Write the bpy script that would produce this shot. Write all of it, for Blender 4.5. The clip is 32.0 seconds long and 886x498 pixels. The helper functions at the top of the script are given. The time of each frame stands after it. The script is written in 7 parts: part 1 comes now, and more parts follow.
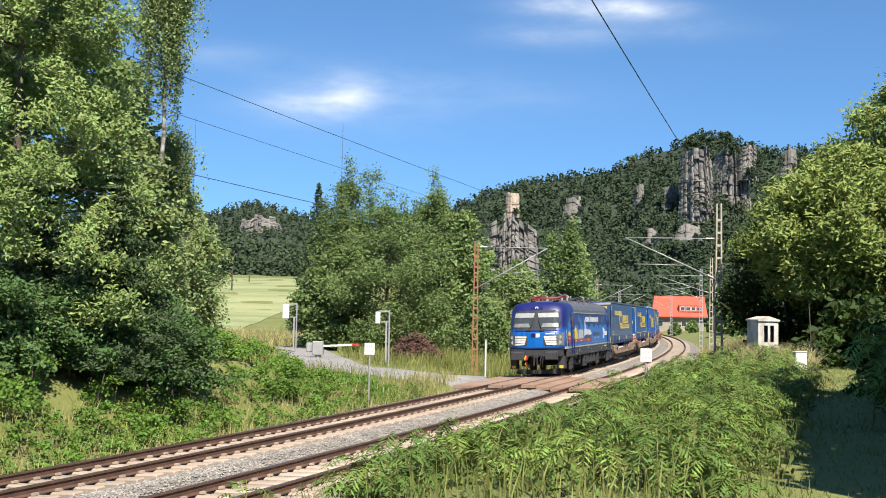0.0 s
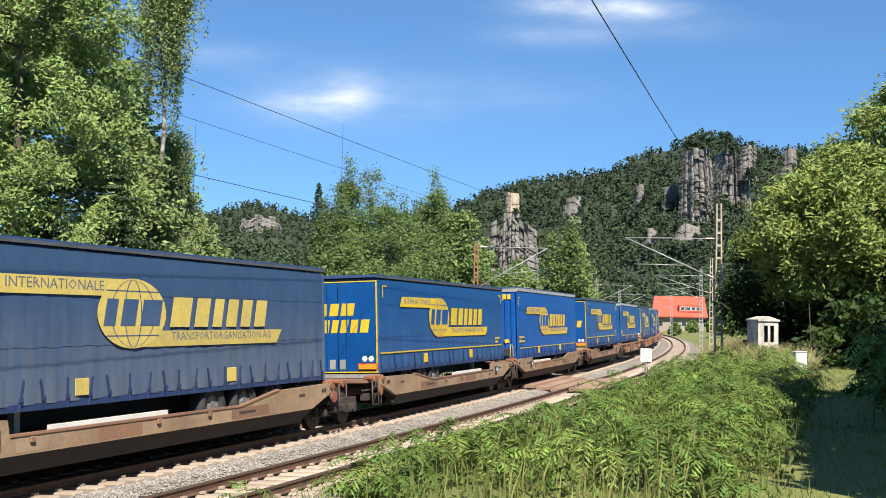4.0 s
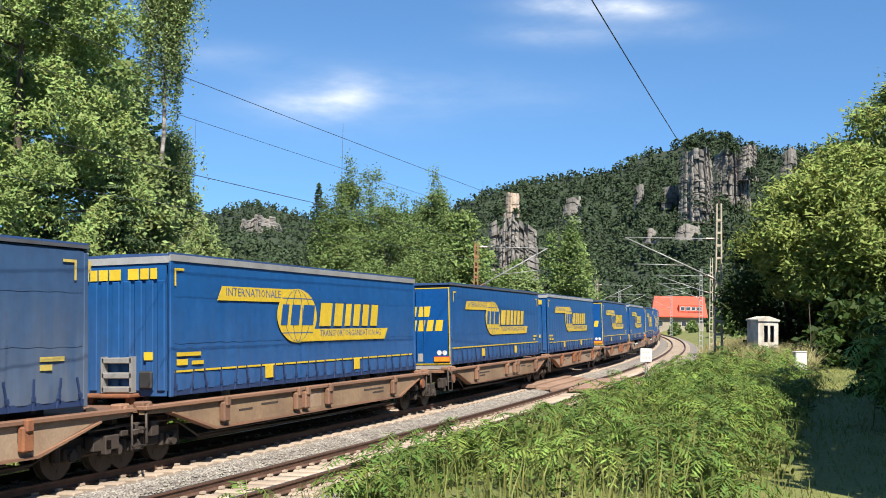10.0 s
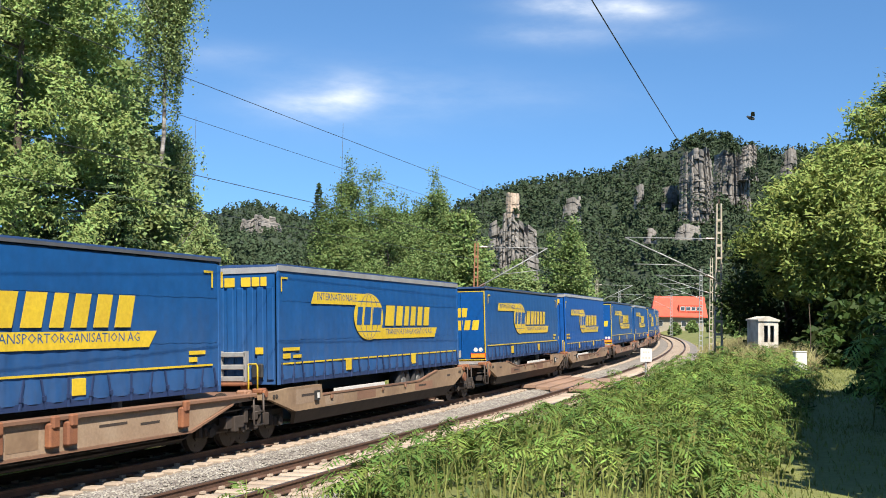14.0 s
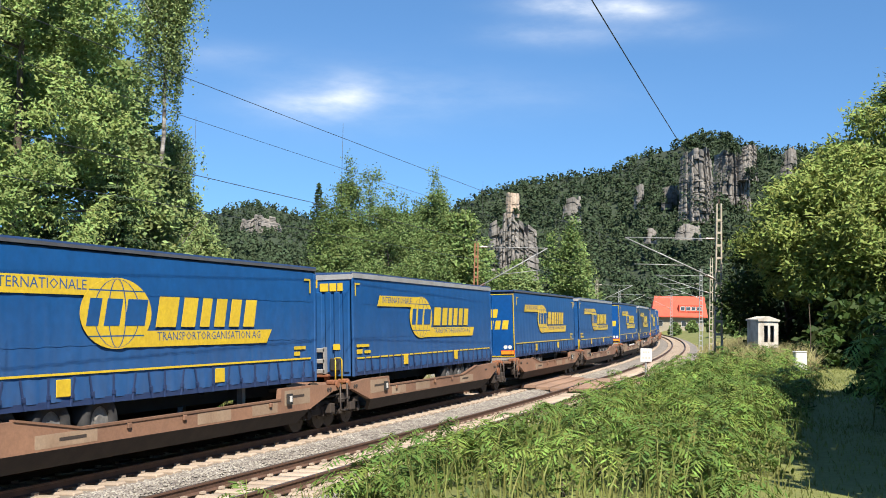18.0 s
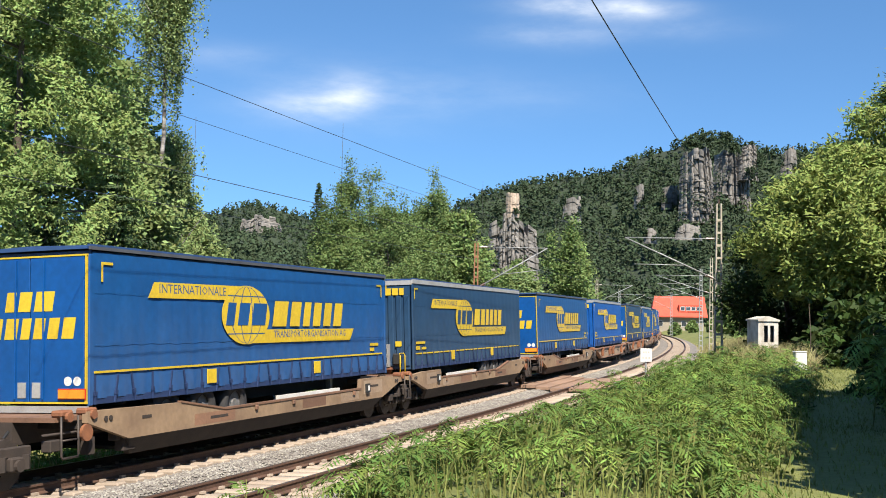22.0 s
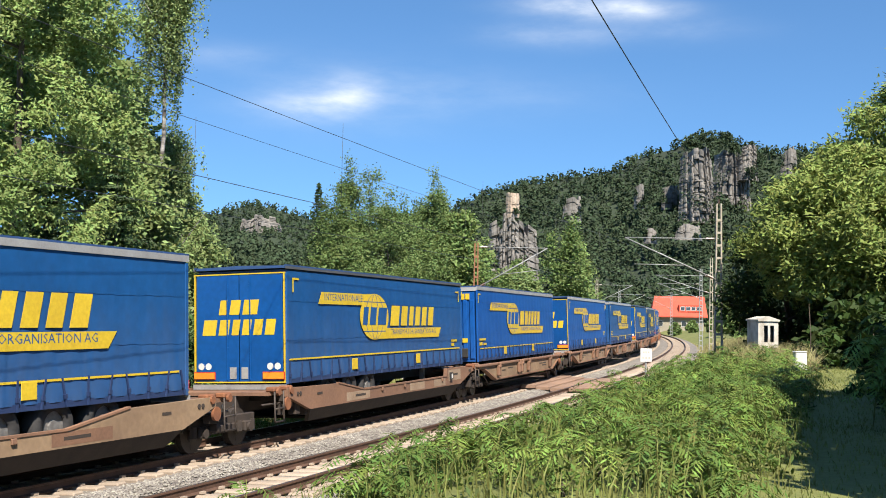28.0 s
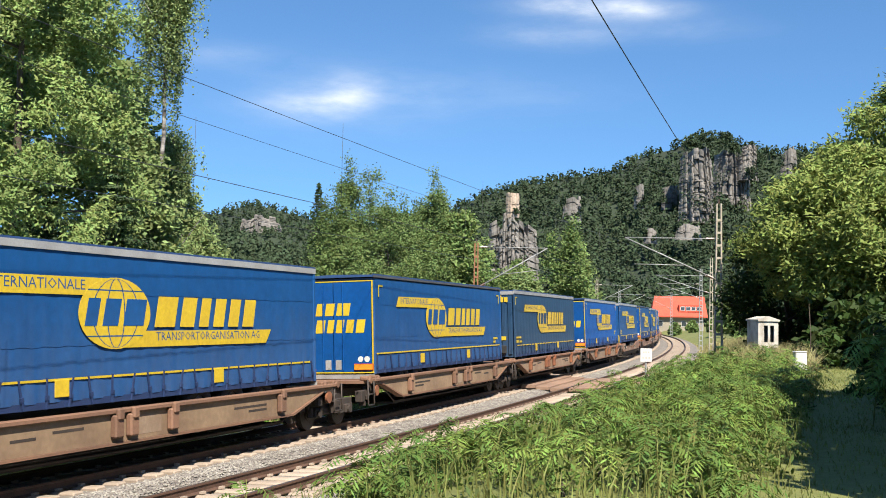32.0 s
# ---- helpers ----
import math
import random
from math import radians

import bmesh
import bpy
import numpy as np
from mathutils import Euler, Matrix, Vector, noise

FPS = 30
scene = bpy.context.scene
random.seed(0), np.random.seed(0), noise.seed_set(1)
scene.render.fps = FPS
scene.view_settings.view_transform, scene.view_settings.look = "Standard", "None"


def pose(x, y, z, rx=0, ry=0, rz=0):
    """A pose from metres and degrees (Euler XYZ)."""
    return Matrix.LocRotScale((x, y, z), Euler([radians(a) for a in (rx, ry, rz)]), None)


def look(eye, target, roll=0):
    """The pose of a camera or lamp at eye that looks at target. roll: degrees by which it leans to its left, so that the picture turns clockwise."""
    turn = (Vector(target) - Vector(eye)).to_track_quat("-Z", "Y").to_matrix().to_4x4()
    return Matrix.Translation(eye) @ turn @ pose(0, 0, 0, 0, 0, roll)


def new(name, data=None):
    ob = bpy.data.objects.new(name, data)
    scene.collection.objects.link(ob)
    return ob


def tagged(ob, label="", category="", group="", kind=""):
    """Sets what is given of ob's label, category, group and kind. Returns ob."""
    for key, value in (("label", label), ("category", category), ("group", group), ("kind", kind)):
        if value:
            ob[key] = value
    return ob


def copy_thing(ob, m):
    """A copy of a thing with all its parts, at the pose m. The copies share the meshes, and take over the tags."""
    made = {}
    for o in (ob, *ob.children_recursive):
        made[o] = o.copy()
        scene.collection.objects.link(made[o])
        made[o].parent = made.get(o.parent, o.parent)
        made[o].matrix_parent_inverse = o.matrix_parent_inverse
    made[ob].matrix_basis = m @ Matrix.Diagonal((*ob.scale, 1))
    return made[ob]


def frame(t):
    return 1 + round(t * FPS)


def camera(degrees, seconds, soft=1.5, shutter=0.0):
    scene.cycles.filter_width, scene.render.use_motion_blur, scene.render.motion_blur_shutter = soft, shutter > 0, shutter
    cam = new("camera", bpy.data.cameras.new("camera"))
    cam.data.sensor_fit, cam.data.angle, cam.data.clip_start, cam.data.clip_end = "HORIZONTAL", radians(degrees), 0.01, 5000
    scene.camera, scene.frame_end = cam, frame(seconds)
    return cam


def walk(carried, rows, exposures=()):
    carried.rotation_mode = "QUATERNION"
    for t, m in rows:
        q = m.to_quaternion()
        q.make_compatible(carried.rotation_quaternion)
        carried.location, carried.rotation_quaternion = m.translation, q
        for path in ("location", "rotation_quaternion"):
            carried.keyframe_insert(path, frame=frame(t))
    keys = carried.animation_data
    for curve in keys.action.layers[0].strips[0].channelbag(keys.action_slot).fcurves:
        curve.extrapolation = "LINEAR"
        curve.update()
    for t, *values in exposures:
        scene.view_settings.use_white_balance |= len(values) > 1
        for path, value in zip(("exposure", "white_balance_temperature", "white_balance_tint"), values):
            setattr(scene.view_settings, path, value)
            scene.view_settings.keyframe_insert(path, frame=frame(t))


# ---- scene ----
cam = camera(44.144, 32.0, soft=0.95, shutter=0.0)
EYE = (0.0, 0.0, 3.062)
_p = radians(3.468)
VIEW = look(EYE, (0.0, math.cos(_p), 3.062 + math.sin(_p)), 1.111)
walk(cam, [(0.0, VIEW), (32.0, VIEW)])

# ---- light ----
SUN_AZ, SUN_EL = radians(162), radians(49)      # azimuth clockwise from +y
world = bpy.data.worlds.new("world")
scene.world = world
world.use_nodes = True
wn, wl = world.node_tree.nodes, world.node_tree.links
wn.clear()
sky = wn.new("ShaderNodeTexSky")
sky.sky_type = 'NISHITA'
sky.sun_disc = False
sky.sun_elevation = SUN_EL
sky.sun_rotation = SUN_AZ
sky.air_density, sky.dust_density, sky.ozone_density = 1.0, 0.1, 3.5
bg = wn.new("ShaderNodeBackground")
bg.inputs[1].default_value = 0.068
wout = wn.new("ShaderNodeOutputWorld")
wtc = wn.new("ShaderNodeTexCoord")


def wnode(kind, **props):
    nd = wn.new(kind)
    for k, v in props.items():
        if k == "operation":
            nd.operation = v
    return nd


def wmath(op, a, b=None):
    nd = wnode("ShaderNodeMath", operation=op)
    for i, q in enumerate((a, b)):
        if q is None:
            continue
        if isinstance(q, (int, float)):
            nd.inputs[i].default_value = q
        else:
            wl.new(q, nd.inputs[i])
    return nd.outputs[0]


# thin cirrus streaks: three soft wisps broken up by noise
wsep = wn.new("ShaderNodeSeparateXYZ")
wl.new(wtc.outputs["Generated"], wsep.inputs[0])
az = wmath('DIVIDE', wsep.outputs[0], wsep.outputs[1])
el = wmath('DIVIDE', wsep.outputs[2], wsep.outputs[1])
wmap = wn.new("ShaderNodeMapping")
wmap.inputs["Scale"].default_value = (9, 9, 30)
wmap.inputs["Rotation"].default_value = (0, radians(6), 0)
wl.new(wtc.outputs["Generated"], wmap.inputs[0])
wnz = wn.new("ShaderNodeTexNoise")
wnz.inputs["Scale"].default_value = 1.6
wnz.inputs["Detail"].default_value = 7
wnz.inputs["Roughness"].default_value = 0.6
wl.new(wmap.outputs[0], wnz.inputs[0])
front = wmath('GREATER_THAN', wsep.outputs[1], 0.1)
cloud = None
for ca, ce, ra, re, amt in ((-0.128, 0.189, 0.045, 0.011, 0.3), (-0.1, 0.198, 0.036, 0.014, 0.26), (-0.083, 0.208, 0.022, 0.013, 0.22), (-0.1, 0.2, 0.09, 0.032, 0.12), (0.14, 0.288, 0.06, 0.009, 0.85), (-0.21, 0.237, 0.05, 0.012, 0.1), (0.02, 0.205, 0.12, 0.02, 0.08), (0.1, 0.262, 0.06, 0.012, 0.2), (0.2, 0.27, 0.07, 0.012, 0.12)):
    qa = wmath('POWER', wmath('ABSOLUTE', wmath('DIVIDE', wmath('SUBTRACT', az, ca), ra)), 2.0)
    qe = wmath('POWER', wmath('ABSOLUTE', wmath('DIVIDE', wmath('SUBTRACT', el, ce), re)), 2.0)
    g = wmath('MULTIPLY', wmath('EXPONENT', wmath('MULTIPLY', wmath('ADD', qa, qe), -1.0)), amt)
    cloud = g if cloud is None else wmath('ADD', cloud, g)
mask = wmath('MULTIPLY', cloud, wmath('MULTIPLY', wmath('POWER', wnz.outputs[0], 1.6), 2.6))
mask = wmath('MINIMUM', wmath('MULTIPLY', mask, front), 0.9)
wmix = wn.new("ShaderNodeMixRGB")
wmix.inputs[2].default_value = (7.0, 7.4, 7.9, 1)
wl.new(mask, wmix.inputs[0])
tone = wn.new("ShaderNodeMixRGB")
tone.blend_type = 'MULTIPLY'
tone.inputs[0].default_value = 1.0
tone.inputs[2].default_value = (0.74, 1.03, 1.2, 1)
wl.new(sky.outputs[0], tone.inputs[1])
wl.new(tone.outputs[0], wmix.inputs[1])
lift = wn.new("ShaderNodeVectorMath")
lift.operation = 'ADD'
lift.inputs[1].default_value = (0, 0, 0.12)
wl.new(wtc.outputs["Generated"], lift.inputs[0])
wl.new(lift.outputs[0], sky.inputs[0])
wl.new(wmix.outputs[0], bg.inputs[0])
wl.new(bg.outputs[0], wout.inputs[0])

sun_data = bpy.data.lights.new("sun", 'SUN')
sun_data.energy, sun_data.angle, sun_data.color = 4.85, radians(0.53), (1.0, 0.93, 0.82)
sun = new("sun", sun_data)
sun.matrix_world = look((0, 0, 60), (-math.sin(SUN_AZ) * math.cos(SUN_EL), -math.cos(SUN_AZ) * math.cos(SUN_EL), 60 - math.sin(SUN_EL)))
scene.view_settings.exposure = 1.2

# ---- materials ----


def mat(name, c1, c2=None, rough=0.6, metal=0.0, scale=3.0, fine=40.0, bump=0.1, rnd=0.0, island=0.0, streak=None, trans=0.0, spec=0.5, soft=0.25, world_space=False):
    """Two-scale colour variation from c1 to c2, fine relief, and variation from piece to piece."""
    c2 = c2 or tuple(v * 0.75 for v in c1)
    m = bpy.data.materials.new(name)
    m.use_nodes = True
    n, l = m.node_tree.nodes, m.node_tree.links
    b = n["Principled BSDF"]
    tc = n.new("ShaderNodeTexCoord")
    src = tc.outputs["Object"]
    if world_space:
        src = n.new("ShaderNodeNewGeometry").outputs["Position"]
    mp = n.new("ShaderNodeMapping")
    l.new(src, mp.inputs[0])
    if streak:
        mp.inputs["Scale"].default_value = streak
    n1 = n.new("ShaderNodeTexNoise")
    n1.inputs["Scale"].default_value = scale
    n1.inputs["Detail"].default_value = 5
    l.new(mp.outputs[0], n1.inputs[0])
    n2 = n.new("ShaderNodeTexNoise")
    n2.inputs["Scale"].default_value = fine
    n2.inputs["Detail"].default_value = 3
    l.new(src, n2.inputs[0])
    rp = n.new("ShaderNodeValToRGB")
    rp.color_ramp.elements[0].position, rp.color_ramp.elements[1].position = 0.5 - soft, 0.5 + soft
    rp.color_ramp.elements[0].color, rp.color_ramp.elements[1].color = (*c2, 1), (*c1, 1)
    l.new(n1.outputs[0], rp.inputs[0])
    hv = n.new("ShaderNodeHueSaturation")
    l.new(rp.outputs[0], hv.inputs["Color"])
    val = n.new("ShaderNodeMath")
    val.operation = 'MULTIPLY_ADD'
    l.new(n2.outputs[0], val.inputs[0])
    val.inputs[1].default_value, val.inputs[2].default_value = 0.5, 0.75
    last = val.outputs[0]
    for amount, kind in ((rnd, "obj"), (island, "isl")):
        if amount:
            o = n.new("ShaderNodeObjectInfo").outputs["Random"] if kind == "obj" else n.new("ShaderNodeNewGeometry").outputs["Random Per Island"]
            k = n.new("ShaderNodeMath")
            k.operation = 'MULTIPLY_ADD'
            l.new(o, k.inputs[0])
            k.inputs[1].default_value, k.inputs[2].default_value = 2 * amount, 1 - amount
            q = n.new("ShaderNodeMath")
            q.operation = 'MULTIPLY'
            l.new(last, q.inputs[0]), l.new(k.outputs[0], q.inputs[1])
            last = q.outputs[0]
            if kind == "isl":
                hh = n.new("ShaderNodeMath")
                hh.operation = 'MULTIPLY_ADD'
                l.new(o, hh.inputs[0])
                hh.inputs[1].default_value, hh.inputs[2].default_value = 0.05, 0.475
                l.new(hh.outputs[0], hv.inputs["Hue"])
    l.new(last, hv.inputs["Value"])
    l.new(hv.outputs[0], b.inputs["Base Color"])
    b.inputs["Roughness"].default_value = rough
    b.inputs["Metallic"].default_value = metal
    b.inputs["Specular IOR Level"].default_value = spec
    if bump:
        bp = n.new("ShaderNodeBump")
        bp.inputs["Strength"].default_value = bump
        bp.inputs["Distance"].default_value = 0.02
        l.new(n2.outputs[0], bp.inputs["Height"])
        l.new(bp.outputs[0], b.inputs["Normal"])
    if trans:
        tr = n.new("ShaderNodeBsdfTranslucent")
        l.new(hv.outputs[0], tr.inputs[0])
        mx = n.new("ShaderNodeMixShader")
        mx.inputs[0].default_value = trans
        l.new(b.outputs[0], mx.inputs[1]), l.new(tr.outputs[0], mx.inputs[2])
        l.new(mx.outputs[0], n["Material Output"].inputs["Surface"])
    return m


M = {}
M["rail_rust"] = mat("rail_rust", (0.12, 0.064, 0.041), (0.068, 0.038, 0.026), 0.75, 0.2, 4, 60)
M["rail_head"] = mat("rail_head", (0.247, 0.217, 0.195), (0.165, 0.128, 0.105), 0.35, 0.8, 3, 30, 0.02)
M["sleeper"] = mat("sleeper", (0.375, 0.3, 0.232), (0.27, 0.21, 0.158), 0.9, 0, 2, 50, 0.3, rnd=0.15)
M["ballast"] = mat("ballast", (0.203, 0.18, 0.154), (0.128, 0.109, 0.09), 0.95, 0, 1.2, 14, 0.8, world_space=True)
M["stone"] = mat("stone", (0.255, 0.232, 0.203), (0.15, 0.131, 0.112), 0.95, 0, 1.0, 20, 0.2, island=0.45, world_space=True)
M["grass"] = mat("grass", (0.165, 0.169, 0.045), (0.09, 0.105, 0.022), 0.95, 0, 0.35, 8, 0.6, world_space=True)
M["field"] = mat("field", (0.255, 0.259, 0.112), (0.165, 0.195, 0.075), 0.95, 0, 0.06, 1.5, 0.5, streak=(0.25, 3.0, 1), soft=0.12, world_space=True)
M["asphalt"] = mat("asphalt", (0.25, 0.235, 0.22), (0.18, 0.168, 0.157), 0.9, 0, 0.8, 60, 0.3, world_space=True)
M["plank"] = mat("plank", (0.285, 0.18, 0.12), (0.195, 0.12, 0.083), 0.85, 0, 1.5, 40, 0.4, rnd=0.12, streak=(6, 1, 6))
M["steel_grey"] = mat("steel_grey", (0.315, 0.315, 0.307), (0.225, 0.225, 0.217), 0.6, 0.3, 3, 40)
M["mast_rust"] = mat("mast_rust", (0.285, 0.128, 0.06), (0.188, 0.083, 0.045), 0.8, 0.1, 2, 40, 0.2)
M["mast_pale"] = mat("mast_pale", (0.375, 0.345, 0.27), (0.247, 0.203, 0.15), 0.7, 0.1, 1.5, 40, 0.2)
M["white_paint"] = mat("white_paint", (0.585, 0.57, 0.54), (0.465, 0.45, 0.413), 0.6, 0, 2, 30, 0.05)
M["red_paint"] = mat("red_paint", (0.45, 0.038, 0.022), None, 0.5)
M["black"] = mat("black", (0.022, 0.022, 0.022), (0.013, 0.013, 0.013), 0.7, 0, 3, 40)
M["wire"] = mat("wire", (0.068, 0.075, 0.075), (0.045, 0.045, 0.045), 0.6, 0.6)
M["insulator"] = mat("insulator", (0.12, 0.075, 0.053), None, 0.3)
M["glass_dark"] = mat("glass_dark", (0.05, 0.06, 0.065), (0.03, 0.035, 0.04), 0.08, 0, 1, 2, 0.0, spec=0.8)
# train
M["yellow"] = mat("yellow", (0.54, 0.378, 0.02), (0.473, 0.317, 0.02), 0.5, 0, 1.5, 15, 0.03, rnd=0.06)
M["yellow_dusty"] = mat("yellow_dusty", (0.465, 0.352, 0.075), (0.36, 0.285, 0.09), 0.6, 0, 1.5, 15, 0.03, rnd=0.08)
M["door_blue"] = mat("door_blue", (0.003, 0.064, 0.232), (0.003, 0.05, 0.188), 0.35, 0, 0.7, 8, 0.04, rnd=0.06)
M["alu"] = mat("alu", (0.413, 0.405, 0.39), (0.3, 0.285, 0.27), 0.5, 0.4, 2, 30, 0.05, rnd=0.15)
M["rail_grey"] = mat("rail_grey", (0.08, 0.085, 0.095), (0.05, 0.05, 0.055), 0.6, 0.1, 2, 30, 0.05)
M["roof_tarp"] = mat("roof_tarp", (0.022, 0.06, 0.165), (0.015, 0.041, 0.112), 0.6, 0, 0.5, 8, 0.2)
M["strap"] = mat("strap", (0.015, 0.034, 0.098), (0.011, 0.022, 0.068), 0.6)
M["chassis"] = mat("chassis", (0.022, 0.022, 0.025), (0.015, 0.015, 0.015), 0.7, 0, 3, 30)
M["tyre"] = mat("tyre", (0.034, 0.032, 0.032), (0.022, 0.022, 0.022), 0.9, 0, 5, 50, 0.2)
M["rim"] = mat("rim", (0.26, 0.25, 0.24), (0.13, 0.12, 0.11), 0.55, 0.4, 6, 40)
M["lamp_red"] = mat("lamp_red", (0.488, 0.038, 0.015), None, 0.3)
M["lamp_orange"] = mat("lamp_orange", (0.637, 0.24, 0.022), None, 0.35)
M["wagon_brown"] = mat("wagon_brown", (0.21, 0.11, 0.064), (0.118, 0.063, 0.04), 0.8, 0, 0.6, 18, 0.2, rnd=0.2)
M["wagon_tan"] = mat("wagon_tan", (0.28, 0.19, 0.112), (0.145, 0.09, 0.055), 0.8, 0, 0.9, 9, 0.25, rnd=0.12)
M["wagon_patch"] = mat("wagon_patch", (0.276, 0.204, 0.138), (0.204, 0.132, 0.084), 0.8, 0, 1.5, 20, 0.1, rnd=0.1)
M["rust_orange"] = mat("rust_orange", (0.225, 0.086, 0.034), (0.128, 0.049, 0.026), 0.85, 0, 3, 30, 0.3)
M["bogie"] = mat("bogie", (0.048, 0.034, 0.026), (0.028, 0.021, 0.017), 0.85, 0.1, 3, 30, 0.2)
M["wheel_steel"] = mat("wheel_steel", (0.083, 0.064, 0.053), (0.045, 0.036, 0.03), 0.6, 0.4, 4, 40)


def tarpaulin(name, c1, c2, dust, low_dust):
    """PVC sheet with rain streaks and road dust gathered along its lower edge."""
    m = mat(name, c1, c2, 0.5, 0, 0.8, 6, 0.07, rnd=0.07, spec=0.22)
    n, l = m.node_tree.nodes, m.node_tree.links
    b = n["Principled BSDF"]
    src = b.inputs["Base Color"].links[0].from_socket
    tc = n.new("ShaderNodeTexCoord")
    mp = n.new("ShaderNodeMapping")
    mp.inputs["Scale"].default_value = (3.0, 3.0, 0.35)
    l.new(tc.outputs["Object"], mp.inputs[0])
    nz = n.new("ShaderNodeTexNoise")
    nz.inputs["Scale"].default_value, nz.inputs["Detail"].default_value = 1.6, 6
    l.new(mp.outputs[0], nz.inputs[0])
    sp = n.new("ShaderNodeSeparateXYZ")
    l.new(tc.outputs["Object"], sp.inputs[0])
    gr = n.new("ShaderNodeMapRange")
    gr.inputs[1].default_value, gr.inputs[2].default_value = 3.4, 1.3
    gr.inputs[3].default_value, gr.inputs[4].default_value = dust, dust + low_dust
    l.new(sp.outputs[2], gr.inputs[0])
    mu = n.new("ShaderNodeMath")
    mu.operation = 'MULTIPLY'
    l.new(nz.outputs[0], mu.inputs[0]), l.new(gr.outputs[0], mu.inputs[1])
    mx = n.new("ShaderNodeMixRGB")
    mx.inputs[2].default_value = (0.165, 0.157, 0.142, 1)
    l.new(mu.outputs[0], mx.inputs[0]), l.new(src, mx.inputs[1])
    l.new(mx.outputs[0], b.inputs["Base Color"])
    return m


M["curtain_bright"] = tarpaulin("curtain_bright", (0.002, 0.073, 0.29), (0.002, 0.057, 0.235), 0.02, 0.1)
M["curtain_mid"] = tarpaulin("curtain_mid", (0.004, 0.067, 0.212), (0.0035, 0.052, 0.17), 0.05, 0.25)
M["curtain_dark"] = tarpaulin("curtain_dark", (0.012, 0.046, 0.1), (0.009, 0.035, 0.08), 0.06, 0.2)
M["curtain_dusty"] = tarpaulin("curtain_dusty", (0.024, 0.066, 0.145), (0.018, 0.05, 0.12), 0.14, 0.62)
M["livery_navy"] = mat("livery_navy", (0.009, 0.012, 0.09), (0.007, 0.009, 0.068), 0.3, 0, 1, 10, 0.02)
# vegetation
M["leaf_a"] = mat("leaf_a", (0.19, 0.255, 0.08), (0.1, 0.15, 0.045), 0.65, 0, 0.35, 3, 0, island=0.26, trans=0.26, world_space=True, spec=0.22)
M["leaf_cherry"] = mat("leaf_cherry", (0.25, 0.32, 0.1), (0.13, 0.185, 0.055), 0.65, 0, 0.35, 3, 0, island=0.26, trans=0.26, world_space=True, spec=0.22)
M["leaf_birch"] = mat("leaf_birch", (0.22, 0.28, 0.1), (0.12, 0.165, 0.06), 0.65, 0, 0.4, 3, 0, island=0.26, trans=0.23, world_space=True, spec=0.22)
# leaves for growth in the shade, which is put into their dark colour
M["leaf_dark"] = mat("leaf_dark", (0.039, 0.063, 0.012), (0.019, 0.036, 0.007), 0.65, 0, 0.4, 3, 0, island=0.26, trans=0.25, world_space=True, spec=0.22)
M["leaf_mid"] = mat("leaf_mid", (0.155, 0.215, 0.07), (0.085, 0.125, 0.036), 0.65, 0, 0.15, 2, 0, island=0.26, trans=0.23, world_space=True, spec=0.22)
M["leaf_right"] = mat("leaf_right", (0.252, 0.302, 0.079), (0.113, 0.152, 0.035), 0.65, 0, 0.5, 3, 0, island=0.26, trans=0.26, world_space=True, spec=0.22)
M["leaf_weed"] = mat("leaf_weed", (0.102, 0.147, 0.028), (0.032, 0.054, 0.01), 0.65, 0, 0.8, 5, 0, island=0.26, trans=0.23, world_space=True, spec=0.22)
M["leaf_fern"] = mat("leaf_fern", (0.21, 0.295, 0.062), (0.075, 0.125, 0.022), 0.65, 0, 0.8, 5, 0, island=0.26, trans=0.26, world_space=True, spec=0.22)
M["leaf_hedge"] = mat("leaf_hedge", (0.085, 0.15, 0.042), (0.042, 0.08, 0.021), 0.6, 0, 0.6, 5, 0, island=0.26, trans=0.2, world_space=True, spec=0.25)
M["leaf_nettle"] = mat("leaf_nettle", (0.14, 0.235, 0.036), (0.07, 0.13, 0.02), 0.65, 0, 0.5, 5, 0, island=0.26, trans=0.25, world_space=True, spec=0.22)
M["leaf_frond"] = mat("leaf_frond", (0.12, 0.19, 0.038), (0.045, 0.082, 0.017), 0.6, 0, 0.8, 5, 0, island=0.26, trans=0.23, world_space=True, spec=0.25)
M["blade"] = mat("blade", (0.228, 0.235, 0.069), (0.097, 0.117, 0.031), 0.65, 0, 0.5, 5, 0, island=0.26, trans=0.23, world_space=True, spec=0.22)
M["blade_dry"] = mat("blade_dry", (0.36, 0.31, 0.15), (0.2, 0.19, 0.07), 0.65, 0, 0.4, 5, 0, island=0.26, trans=0.2, world_space=True, spec=0.22)
M["conifer"] = mat("conifer", (0.06, 0.095, 0.036), (0.034, 0.056, 0.022), 0.65, 0, 0.4, 3, 0, island=0.26, trans=0.15, world_space=True, spec=0.22)
# bluish and low in contrast: the haze of distance is put into the colour
M["far_wood"] = mat("far_wood", (0.056, 0.078, 0.042), (0.035, 0.052, 0.03), 1.0, 0, 0.02, 0.3, 0, island=0.24, trans=0.12, world_space=True, spec=0.03)
M["far_ground"] = mat("far_ground", (0.024, 0.037, 0.017), (0.016, 0.026, 0.012), 1, 0, 0.01, 0.1, 0, world_space=True)
M["rock"] = mat("rock", (0.225, 0.205, 0.182), (0.085, 0.08, 0.075), 0.95, 0, 0.11, 0.5, 0.6, streak=(1, 1, 0.22), soft=0.2, world_space=True, island=0.0)
